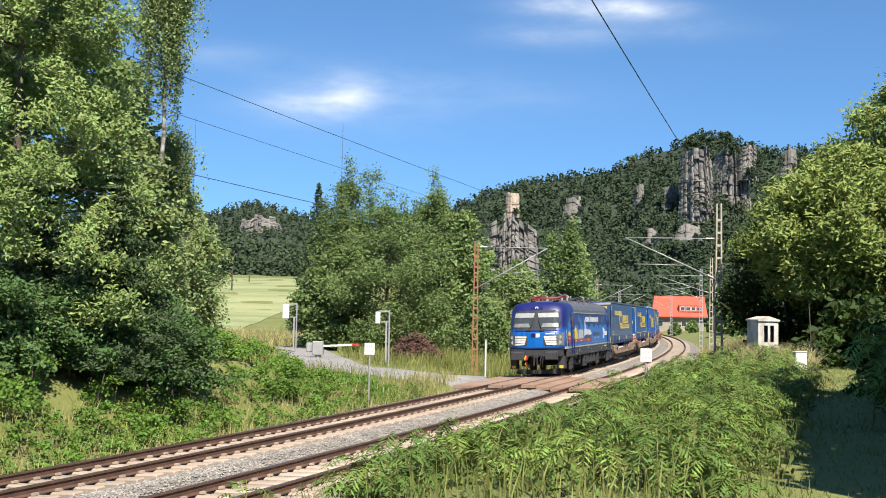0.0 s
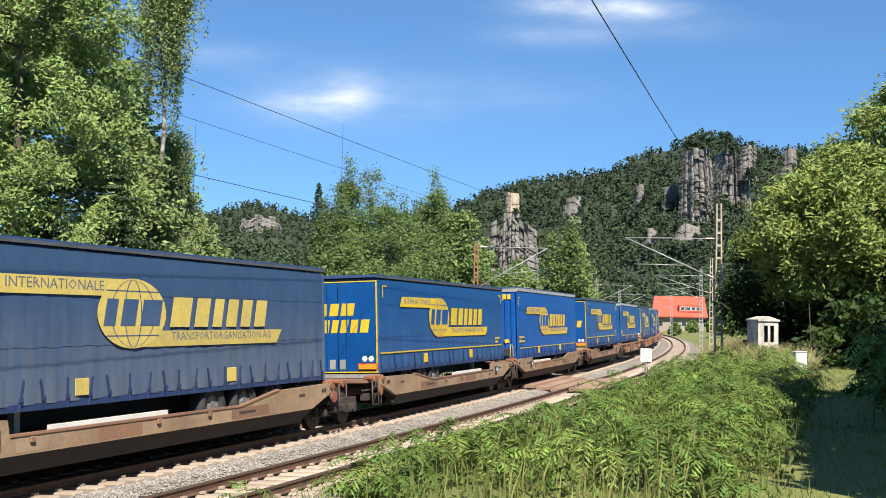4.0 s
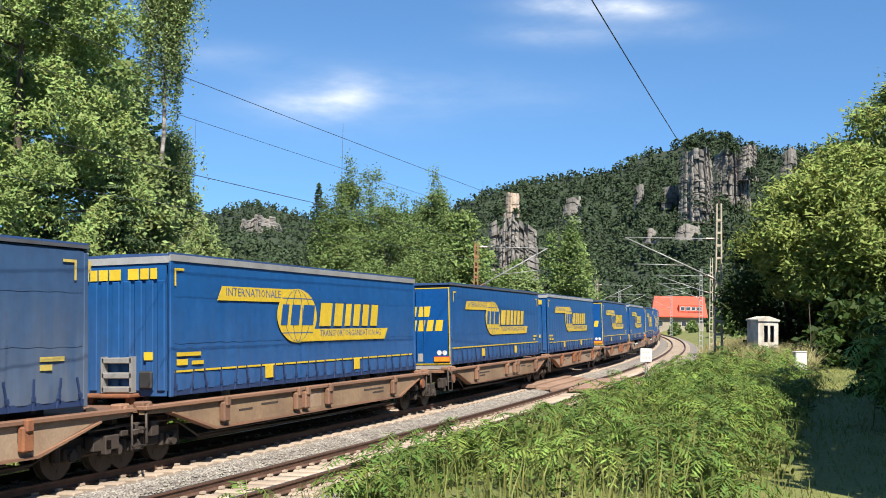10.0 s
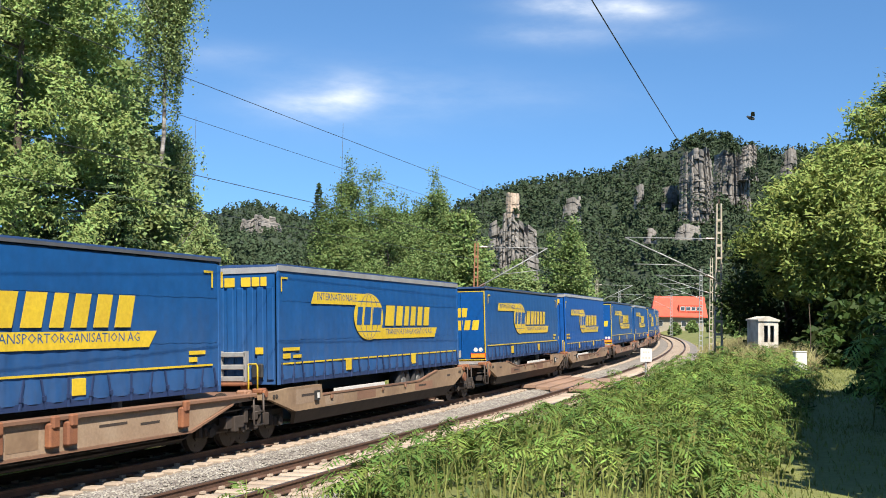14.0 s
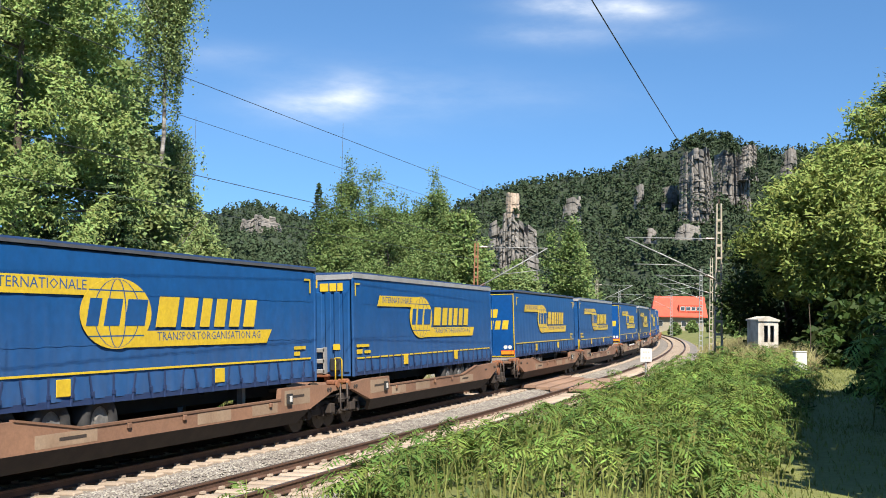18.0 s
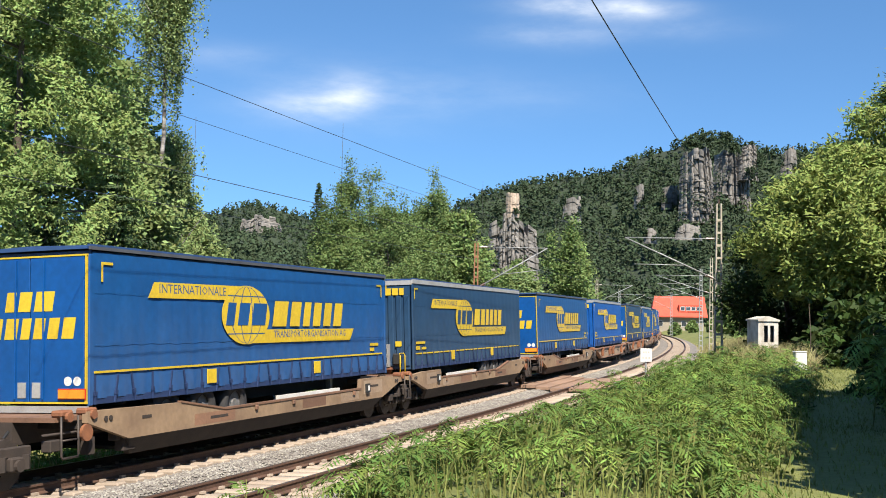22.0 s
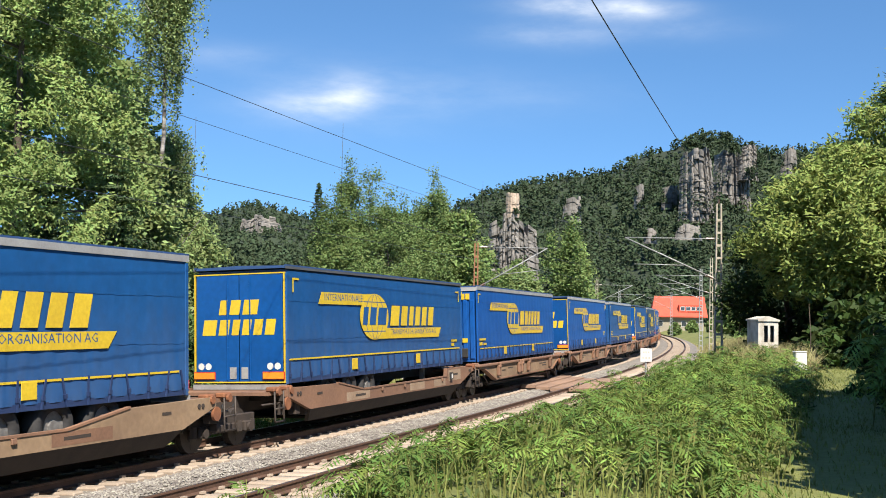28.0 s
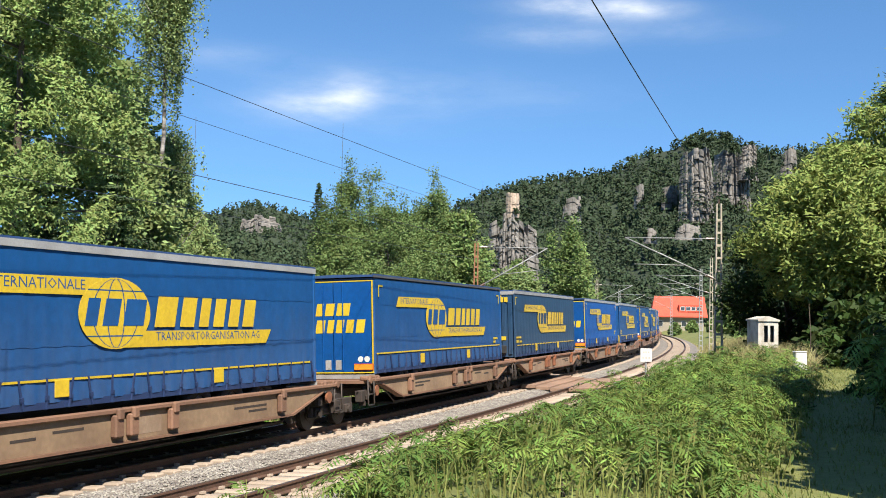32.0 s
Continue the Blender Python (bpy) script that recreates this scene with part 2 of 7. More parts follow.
M["rock_pale"] = mat("rock_pale", (0.42, 0.33, 0.25), (0.24, 0.19, 0.15), 0.95, 0, 0.15, 0.6, 0.5, streak=(1, 1, 0.4), world_space=True)
M["bark"] = mat("bark", (0.098, 0.075, 0.056), (0.053, 0.041, 0.03), 0.95, 0, 2, 20, 0.6, streak=(1, 1, 0.2))
M["birch_bark"] = mat("birch_bark", (0.315, 0.3, 0.277), (0.075, 0.064, 0.056), 0.9, 0, 1.5, 20, 0.3, streak=(1, 1, 3), soft=0.1)
M["roof_red"] = mat("roof_red", (0.45, 0.075, 0.038), (0.36, 0.056, 0.03), 0.8, 0, 0.6, 4, 0.2)
M["plaster"] = mat("plaster", (0.3, 0.262, 0.195), (0.225, 0.195, 0.15), 0.9, 0, 0.6, 20, 0.1)
M["concrete"] = mat("concrete", (0.56, 0.53, 0.47), (0.24, 0.21, 0.17), 0.9, 0, 2.5, 30, 0.3)
M["brushwood"] = mat("brushwood", (0.13, 0.06, 0.042), (0.06, 0.03, 0.024), 0.9, 0, 2, 20, 0.2, island=0.3)

# ---- mesh helpers ----


def link_mesh(name, verts, faces, material, parent=None, label="", smooth=False):
    me = bpy.data.meshes.new(name)
    me.from_pydata([tuple(v) for v in verts], [], faces)
    me.materials.append(material)
    if smooth:
        me.polygons.foreach_set("use_smooth", [True] * len(me.polygons))
    me.update()
    ob = new(name, me)
    if parent:
        ob.parent = parent
    if label:
        ob["label"] = label
    return ob


def quads_mesh(name, v, material, parent=None, label=""):
    """v: N x 4 x 3, a loose quad each."""
    v = np.asarray(v, dtype=np.float32)
    n = len(v)
    me = bpy.data.meshes.new(name)
    me.vertices.add(n * 4)
    me.vertices.foreach_set("co", v.ravel())
    me.loops.add(n * 4)
    me.loops.foreach_set("vertex_index", np.arange(n * 4, dtype=np.int32))
    me.polygons.add(n)
    me.polygons.foreach_set("loop_start", np.arange(0, n * 4, 4, dtype=np.int32))
    me.materials.append(material)
    me.update(calc_edges=True)
    ob = new(name, me)
    if parent:
        ob.parent = parent
    if label:
        ob["label"] = label
    return ob


def part(name, bm, material, parent, label="", smooth=False):
    me = bpy.data.meshes.new(name)
    bm.to_mesh(me)
    bm.free()
    me.materials.append(material)
    if smooth:
        me.polygons.foreach_set("use_smooth", [True] * len(me.polygons))
    ob = new(name, me)
    ob.parent = parent
    if label:
        ob["label"] = label
    return ob


def box_into(bm, x0, x1, y0, y1, z0, z1, bevel=0.0):
    r = bmesh.ops.create_cube(bm, size=1.0, matrix=Matrix.Translation(((x0 + x1) / 2, (y0 + y1) / 2, (z0 + z1) / 2)) @ Matrix.Diagonal((abs(x1 - x0), abs(y1 - y0), abs(z1 - z0), 1)))
    if bevel:
        es = list({e for v in r["verts"] for e in v.link_edges})
        bmesh.ops.bevel(bm, geom=es, offset=bevel, segments=1, affect='EDGES')


def box(name, x0, x1, y0, y1, z0, z1, material, parent, label="", bevel=0.0):
    bm = bmesh.new()
    box_into(bm, x0, x1, y0, y1, z0, z1, bevel)
    return part(name, bm, material, parent, label)


def cyl_into(bm, a, b, r, r2=None, seg=10):
    a, b = Vector(a), Vector(b)
    d = b - a
    m = Matrix.Translation((a + b) / 2) @ d.to_track_quat("Z", "Y").to_matrix().to_4x4()
    bmesh.ops.create_cone(bm, cap_ends=True, segments=seg, radius1=r, radius2=r if r2 is None else r2, depth=d.length, matrix=m)


def cyl(name, a, b, r, material, parent, label="", r2=None, seg=10):
    bm = bmesh.new()
    cyl_into(bm, a, b, r, r2, seg)
    return part(name, bm, material, parent, label)


def prism(name, pts, y0, y1, material, parent, label=""):
    """A plate: outline in x, z, from y0 to y1."""
    n = len(pts)
    v = [(x, y0, z) for x, z in pts] + [(x, y1, z) for x, z in pts]
    f = [tuple(range(n)), tuple(range(2 * n - 1, n - 1, -1))] + [(i, i + n, (i + 1) % n + n, (i + 1) % n) for i in range(n)]
    ob = link_mesh(name, v, f, material, parent, label)
    bm = bmesh.new()
    bm.from_mesh(ob.data)
    bmesh.ops.recalc_face_normals(bm, faces=bm.faces)
    bm.to_mesh(ob.data)
    bm.free()
    return ob


def tubes(name, lines, material, parent=None, label="", seg=6):
    """lines: list of (points, radii), joined into one mesh."""
    vs, fs = [], []
    for pts, rad in lines:
        base = len(vs)
        pts = [Vector(q) for q in pts]
        for i, q in enumerate(pts):
            d = (pts[min(i + 1, len(pts) - 1)] - pts[max(i - 1, 0)]).normalized()
            a = d.orthogonal().normalized() if abs(d.z) > 0.95 else d.cross(Vector((0, 0, 1))).normalized()
            b = d.cross(a)
            for k in range(seg):
                w = 2 * math.pi * k / seg
                vs.append(q + (a * math.cos(w) + b * math.sin(w)) * rad[i])
        for i in range(len(pts) - 1):
            for k in range(seg):
                fs.append((base + i * seg + k, base + i * seg + (k + 1) % seg, base + (i + 1) * seg + (k + 1) % seg, base + (i + 1) * seg + k))
        fs.append(tuple(base + k for k in range(seg))[::-1])
        fs.append(tuple(base + (len(pts) - 1) * seg + k for k in range(seg)))
    return link_mesh(name, vs, fs, material, parent, label, smooth=True)


# ---- the line of the track ----
DS = 0.5
SS = np.arange(-520, 900, DS)
KAP = np.interp(SS, [-520, -45, 0, 30, 60, 100, 330, 900], [0.0, 0.00209, 0.00209, 0.00095, 0.00131, 0.00097, 0.00087, 0.00087])
TH = np.cumsum(KAP) * DS
TH += 1.22005 - np.interp(0, SS, TH)
TX = np.cumsum(np.cos(TH)) * DS
TY = np.cumsum(np.sin(TH)) * DS
TX += -5.653 - np.interp(0, SS, TX)
TY += 24.531 - np.interp(0, SS, TY)
GAP = 3.68                     # between the two tracks
CANT = 0.0415


def on_track(s, u=0.0, z=0.0):
    th = np.interp(s, SS, TH)
    return np.array([np.interp(s, SS, TX) + math.sin(th) * u, np.interp(s, SS, TY) - math.cos(th) * u, z])


_c = np.stack([TX, TY], 1)[::4]


def track_coords(x, y):
    """Distance along the track and to its right-hand side."""
    q = np.stack([np.ravel(x), np.ravel(y)], 1)
    s, u = np.empty(len(q)), np.empty(len(q))
    for i in range(0, len(q), 4000):
        d = ((q[i:i + 4000, None, :] - _c[None]) ** 2).sum(2)
        k = d.argmin(1) * 4
        e = q[i:i + 4000] - np.stack([TX[k], TY[k]], 1)
        s[i:i + 4000] = SS[k] + e[:, 0] * np.cos(TH[k]) + e[:, 1] * np.sin(TH[k])
        u[i:i + 4000] = e[:, 0] * np.sin(TH[k]) - e[:, 1] * np.cos(TH[k])
    return s.reshape(np.shape(x)), u.reshape(np.shape(x))


def wobble(x, y, k, seed=0.0):
    return (np.sin(x * k + 1.3 + seed) * np.cos(y * k * 1.3 + 0.7 * seed) + 0.5 * np.sin(x * k * 2.3 + y * k * 1.9 + seed * 2.1)) / 1.5


def sstep(a, b, x):
    t = np.clip((x - a) / (b - a), 0, 1)
    return t * t * (3 - 2 * t)


def ground_z(x, y):
    x, y = np.asarray(x, float), np.asarray(y, float)
    s, u = track_coords(x, y)
    z = np.full(np.shape(x), -0.72)
    # right-hand bank up to the plateau on which the camera stands
    far = sstep(60, 110, s)
    z = z + (sstep(6.6, 10.2, u) * 2.05) * (1 - 0.55 * far)
    # left side: ditch, then rising meadow
    left = np.clip(-u - 3.2, 0, None)
    z = z + sstep(0, 6, left) * 0.65 + np.clip(left - 12, 0, 150) * 0.006
    z = z + np.clip((y - 105) * 0.068, 0, 11.5) * sstep(14, 44, -u)
    bank = sstep(0.4, 3.4, left) * (1 - sstep(11, 25, s)) * 1.8 + 2.0 * np.exp(-((x + 19.5) / 5.5) ** 2 - ((y - 74) / 13.0) ** 2)
    z = z + bank
    # the road comes up to the rails at the crossing
    c = np.exp(-((s - 30.5) / 4.2) ** 2) * (np.abs(u - 1.8) < 14)
    lift = np.where(u < 0, 1 - sstep(3, 16, -u) * 0.5, 1 - sstep(5, 9, u))
    target = -0.06
    z = np.where((u < 6), z + (target - z) * np.clip(c * 1.6, 0, 1) * np.where(u < -3, lift, 0.2), z)
    z = z + 0.12 * wobble(x, y, 0.31) * (np.abs(u - 1.84) > 5.5)
    dist = np.hypot(x, y)
    return z + 0.6 * wobble(x, y, 0.02) * sstep(90, 220, dist)


# ---- ground ----
def graded(lo, hi, fine_lo, fine_hi, step, grow=1.17):
    a = list(np.arange(fine_lo, fine_hi + 1e-6, step))
    d = step
    while a[-1] < hi:
        d *= grow
        a.append(a[-1] + d)
    d = step
    while a[0] > lo:
        d *= grow
        a.insert(0, a[0] - d)
    return np.array(a)


GX, GY = graded(-2600, 2600, -45, 45, 1.0), graded(-1500, 2800, -25, 120, 1.0)
gx, gy = np.meshgrid(GX, GY)
gz = ground_z(gx, gy)
nxg, nyg = len(GX), len(GY)
idx = np.arange(nxg * nyg).reshape(nyg, nxg)
ground = link_mesh("ground", np.stack([gx.ravel(), gy.ravel(), gz.ravel()], 1).tolist(),
                   np.stack([idx[:-1, :-1].ravel(), idx[:-1, 1:].ravel(), idx[1:, 1:].ravel(), idx[1:, :-1].ravel()], 1).tolist(), M["grass"], smooth=True)
tagged(ground, "rough green grass verge and meadow beside the railway", "ground", kind="structure")


def ribbon(name, svals, profile, material, parent=None, label="", smooth=False, rough=0.0):
    """Sweep a profile of (u, z) points along the track."""
    v, f = [], []
    n = len(profile)
    rng = random.Random(5)
    for s in svals:
        for u, z in profile:
            q = on_track(s, u, z)
            if rough:
                q[2] += rng.uniform(-rough, rough)
            v.append(tuple(q))
    for i in range(len(svals) - 1):
        for k in range(n - 1):
            f.append((i * n + k, (i + 1) * n + k, (i + 1) * n + k + 1, i * n + k + 1))
    return link_mesh(name, v, f, material, parent, label, smooth)


def cant_z(u, centre):
    return (u - centre) * math.sin(CANT)


S_NEAR = list(np.arange(-24, 70, 0.5)) + list(np.arange(70, 900, 6.0))
S_ALL = list(np.arange(-510, -24, 6.0)) + S_NEAR
bal_prof = [(-3.3, -0.85), (-2.1, -0.33), (-1.35, -0.3), (-1.2, -0.28), (0, -0.245), (1.2, -0.2), (1.38, -0.19), (1.75, -0.18), (1.95, -0.22), (2.25, -0.29), (2.45, -0.29), (3.68, -0.245), (4.9, -0.2), (5.75, -0.22), (7.0, -0.85)]
ballast = ribbon("ballast_bed", S_ALL, bal_prof, M["ballast"], rough=0.025)
tagged(ballast, "grey crushed stone ballast bed under two tracks", "ballast", kind="structure")

RAIL_PROF = [(-0.075, -0.172), (-0.075, -0.16), (-0.012, -0.135), (-0.012, -0.045), (-0.036, -0.035), (-0.036, -0.004), (-0.03, 0.0), (0.03, 0.0), (0.036, -0.004), (0.036, -0.035), (0.012, -0.045), (0.012, -0.135), (0.075, -0.16), (0.075, -0.172)]


def make_track(name, centre, label):
    t = tagged(new(name), label, "railway track", kind="structure")
    for side in (-1, 1):
        uc = centre + side * 0.753
        zz = side * 0.753 * math.sin(CANT)
        ribbon("rail", S_ALL, [(uc + a, b + zz) for a, b in RAIL_PROF], M["rail_rust"], t, "rusty brown steel rail")
        ribbon("rail_head", S_ALL, [(uc - 0.026, 0.0025 + zz), (uc + 0.026, 0.0025 + zz)], M["rail_head"], t, "worn running surface")
    return t


track_far = make_track("track_1", 0.0, "railway track with rusty rails on pale sleepers")
track_near = make_track("track_2", GAP, "empty railway track with rusty rails on pale sleepers")

# ---- the train ----
# distance run since 6 s, near 15.4 m/s all along
def run(t):
    return np.interp(t, [0, 2, 4, 6, 9, 13, 19, 23, 28, 32], [-92.4, -61.7, -31.0, 0.0, 46.7, 108.9, 202.0, 263.9, 341.0, 402.2])


def train_pose(s, length):
    a, b = on_track(s), on_track(s + length)
    th = math.atan2(b[1] - a[1], b[0] - a[0])
    return Matrix.Translation(a) @ Matrix.Rotation(th, 4, 'Z') @ Matrix.Rotation(-CANT, 4, 'X')


MOVING = []      # (thing, front place at 6 s, length, wheelsets with their radius)
LT, HW = 13.62, 1.275
rngt = random.Random(11)
SHARED = {}


def shared(key, build, name, parent, at=None, label=""):
    """Further objects on a mesh that was built once."""
    if key not in SHARED:
        ob = build()
        SHARED[key] = ob.data
    else:
        ob = new(name, SHARED[key])
        ob.parent = parent
        if label:
            ob["label"] = label
    if at is not None:
        ob.matrix_basis = at
    return ob


def letter_blocks(parent, x0, x1, z0, z1, n, y, material, slant=0.18, axis='x', widths=None):
    """A word as plain slanted blocks, one for each letter."""
    widths = widths or [1.0] * n
    tot, gap = sum(widths), 0.07
    unit = (x1 - x0) / (tot + gap * (n - 1))
    cur = x0
    for i in range(n):
        w = widths[i] * unit
        h = (z1 - z0) * slant
        prism("logo_block", [(cur, z0), (cur + w - h, z0), (cur + w, z1), (cur + h, z1)], y, y - 0.004, material, parent)
        cur += w + gap * unit


def text_part(name, body, size, m, material, parent, label="", width=None):
    cu = bpy.data.curves.new(name, 'FONT')
    cu.body, cu.size, cu.align_x, cu.align_y = body, size, 'LEFT', 'BOTTOM'
    cu.extrude, cu.resolution_u = 0.0, 1
    tmp = bpy.data.objects.new(name, cu)
    scene.collection.objects.link(tmp)
    dg = bpy.context.evaluated_depsgraph_get()
    me = bpy.data.meshes.new_from_object(tmp.evaluated_get(dg))
    bpy.data.objects.remove(tmp)
    xs = [v.co.x for v in me.vertices]
    if width and xs:
        k = width / (max(xs) - min(xs))
        for v in me.vertices:
            v.co.x *= k
    me.materials.append(material)
    ob = new(name, me)
    ob.parent = parent
    ob.matrix_basis = m
    if label:
        ob["label"] = label
    return ob


def build_trailer(lead, shade, tall=False):
    """lead: 'door' or 'wall' at the front of the run. The near side lies at -y."""
    cur, yel = M["curtain_" + shade], M["yellow_dusty"] if shade == "dusty" else M["yellow"]
    t = new("semi_trailer")
    zs = 0.45 if lead == "door" else 0.36      # the stripe over the skirt
    pale = shade == "bright" or lead == "wall" and shade != "dusty"
    zb, zt = (1.27, 4.25) if tall else (1.4, 4.12)
    # curtains with slight vertical waves
    nc = None
    for side in (-1, 1):
        nx, nz = (92, 11) if side < 0 else (8, 3)
        v, f = [], []
        for i in range(nx + 1):
            x = 0.1 + (LT - 0.2) * i / nx
            for k in range(nz + 1):
                z = zb + (zt - 0.1 - zb) * k / nz
                amp = 0.012 * (1 - k / nz) + 0.004
                wav = amp * math.sin(i * 1.57 + 0.3 * k) + 0.008 * math.sin(i * 0.37 + k * 0.9) * math.sin(math.pi * k / nz)
                pleat = 0.028 * sstep(zb + 0.44, zb + 0.3, z) * abs(math.sin(math.pi * i / 4))
                v.append((x, side * (HW - 0.012 + wav * 0.6 + (pleat if side < 0 else 0)), z))
        for i in range(nx):
            for k in range(nz):
                a = i * (nz + 1) + k
                q = (a, a + nz + 1, a + nz + 2, a + 1)
                f.append(q if side < 0 else q[::-1])
        cs = link_mesh("side_curtain", v, f, cur, t, "blue tarpaulin side curtain", smooth=True)
        nc = cs if side < 0 else nc
    box("cargo_core", 0.12, LT - 0.12, -HW + 0.06, HW - 0.06, zb, zt - 0.06, M["roof_tarp"], t)
    # roof, slightly cambered
    prism("roof", [(-HW + 0.02, zt - 0.03), (HW - 0.02, zt - 0.03), (HW - 0.1, zt + 0.03), (0, zt + 0.06), (-HW + 0.1, zt + 0.03)], 0.02, LT - 0.02, M["roof_tarp"], t).matrix_basis = Matrix(((0, 1, 0, 0), (1, 0, 0, 0), (0, 0, 1, 0), (0, 0, 0, 1)))
    for side in (-1, 1):
        y = side * HW
        box("top_rail", 0.0, LT, y - 0.02, y + 0.02, zt - (0.12 if pale else 0.05), zt + 0.01, M["alu"] if pale else M["rail_grey"], t, "pale aluminium roof rail" if pale else "dark grey roof rail")
        box("top_cap", 0.0, LT, y * 0.985 - 0.03, y * 0.985 + 0.03, zt + 0.012, zt + 0.05, M["roof_tarp"], t)
    for x in (0.0, LT):
        for side in (-1, 1):
            x0, x1 = (x, x + 0.11) if x == 0 else (x - 0.11, x)
            box("corner_post", x0, x1, side * HW - 0.055 * side, side * (HW + 0.008), zb - 0.12, zt - 0.13, cur, t, bevel=0.012)
    if shade != "dusty" and (shade, lead) != ("bright", "door"):
        box("stripe", 0.12, LT - 0.35, -HW - 0.019, -HW - 0.012, zb + zs, zb + zs + 0.04, yel, nc, "thin yellow stripe")
    box("skirt_rail", 0.05, LT - 0.05, -HW - 0.004, -HW + 0.05, zb - 0.1, zb + 0.02, M["strap"], t)
    # buckle straps
    def strap():
        bm = bmesh.new()
        box_into(bm, -0.02, 0.02, -0.02, 0.0, 0.1, 0.42)
        box_into(bm, -0.035, 0.035, -0.04, 0.0, 0.05, 0.13)
        box_into(bm, -0.018, 0.018, -0.03, 0.0, -0.1, 0.06)
        return part("buckle_strap", bm, M["strap"], nc)
    for i in range(24):
        shared("strap", strap, "buckle_strap", nc, Matrix.Translation((0.1 + (LT - 0.2) * (i * 4 - (i > 11)) / 92 + 0.04, -HW - 0.012, zb)) @ Matrix.Rotation(0.25 * math.sin(i * 2.1), 4, 'Y'))
    for x in (4.0, 9.0):
        box("yellow_pad", x - 0.17, x + 0.2, -HW - 0.034, -HW - 0.02, zb + 0.08, zb + 0.38, yel, nc, "yellow plastic winch cover", bevel=0.006)
    # corner brackets in yellow
    for x, d in ((0.32, 1), (LT - 0.32, -1)) if lead == "door" else ((0.14, 1),):
        prism("corner_mark", [(x, 3.86), (x + d * 0.34, 3.86), (x + d * 0.34, 3.81), (x + d * 0.05, 3.81), (x + d * 0.05, 3.5), (x, 3.5)], -HW - 0.008, -HW - 0.014, yel, nc)
    # company sign on the curtain, drawn as plain shapes
    ys = -HW - 0.014
    o, g = (-0.12, -0.1) if tall else (0.0, 0.0)
    prism("sign_banner", [(1.75 + o, 3.24 + g), (1.95 + o, 3.55 + g), (5.4 + o, 3.57 + g), (5.4 + o, 3.25 + g)], ys, ys - 0.003, yel, nc, "yellow banner")
    prism("sign_banner", [(5.5 + o, 2.6 + g), (11.3 + o, 2.6 + g), (11.05 + o, 2.29 + g), (5.5 + o, 2.29 + g)], ys, ys - 0.003, yel, nc, "yellow banner")
    c, r = (5.5 + o, 2.93 + g), 0.98
    ell = [(c[0] + 1.06 * math.cos(2 * math.pi * k / 40), c[1] + 0.66 * math.sin(2 * math.pi * k / 40)) for k in range(40)]
    prism("globe", ell, ys - 0.002, ys - 0.006, yel, nc, "yellow globe emblem")
    # globe lines
    bm = bmesh.new()
    for k in (-0.66, -0.25, 0.25, 0.66):
        pts = [(c[0] + 1.02 * k * math.cos(a), c[1] + 0.64 * math.sin(a)) for a in np.linspace(-math.pi / 2, math.pi / 2, 13)]
        for a, b in zip(pts, pts[1:]):
            vs = [bm.verts.new((a[0] - 0.014, ys - 0.0075, a[1])), bm.verts.new((a[0] + 0.014, ys - 0.0075, a[1])), bm.verts.new((b[0] + 0.014, ys - 0.0075, b[1])), bm.verts.new((b[0] - 0.014, ys - 0.0075, b[1]))]
            bm.faces.new(vs)
    for k in (-0.42, 0.42):
        w = 1.06 * math.sqrt(1 - (k / 0.66) ** 2)
        vs = [bm.verts.new((c[0] - w, ys - 0.0075, c[1] + k - 0.012)), bm.verts.new((c[0] + w, ys - 0.0075, c[1] + k - 0.012)), bm.verts.new((c[0] + w, ys - 0.0075, c[1] + k + 0.012)), bm.verts.new((c[0] - w, ys - 0.0075, c[1] + k + 0.012))]
        bm.faces.new(vs)
    part("globe_grid", bm, cur, nc)
    letter_blocks(nc, 4.6 + o, 6.45 + o, 2.7 + g, 3.2 + g, 3, ys - 0.009, cur, 0.24, widths=[0.8, 1, 1.3])
    letter_blocks(nc, 6.7 + o, 10.62 + o, 2.67 + g, 3.27 + g, 6, ys, yel, 0.24, widths=[1.4, 1.1, 0.85, 0.95, 0.95, 1.05])
    rot = Matrix.Rotation(radians(90), 4, 'X')
    text_part("sign_word", "INTERNATIONALE", 0.26, Matrix.Translation((2.1 + o, ys - 0.0045, 3.29 + g)) @ rot, cur, nc, "dark lettering", 2.5)
    text_part("sign_word", "TRANSPORTORGANISATION AG", 0.24, Matrix.Translation((6.75 + o, ys - 0.0045, 2.36 + g)) @ rot, cur, nc, "dark lettering", 4.0)
    # horizontal tension creases of the tarpaulin
    for z in (2.36, 3.3):
        box("crease", 0.15, LT - 0.15, -HW - 0.007, -HW - 0.004, z, z + 0.007, cur, nc)
    # unreadable markings
    for x, z, w, h in ((0.2, 2.08, 0.9, 0.08), (0.2, 1.9, 0.4, 0.12), (0.75, 1.9, 0.45, 0.08)) if lead == 'wall' else ((12.4, 2.1, 0.6, 0.08), (12.4, 1.95, 0.3, 0.1)):
        box("marking_bar", x, x + w, ys - 0.003, ys, z, z + h, yel, nc)
    # ends: doors at the rear, ribbed wall at the front
    xd, xw, sd = (0.0, LT, -1) if lead == 'door' else (LT, 0.0, 1)

    def endbox(name, y0, y1, z0, z1, out0, out1, material, label="", x=None, bevel=0.0, to=None):
        xx, s = (xd, sd) if x is None else x
        a, b = xx + s * out0, xx + s * out1
        return box(name, min(a, b), max(a, b), y0, y1, z0, z1, material, to or t, label, bevel)
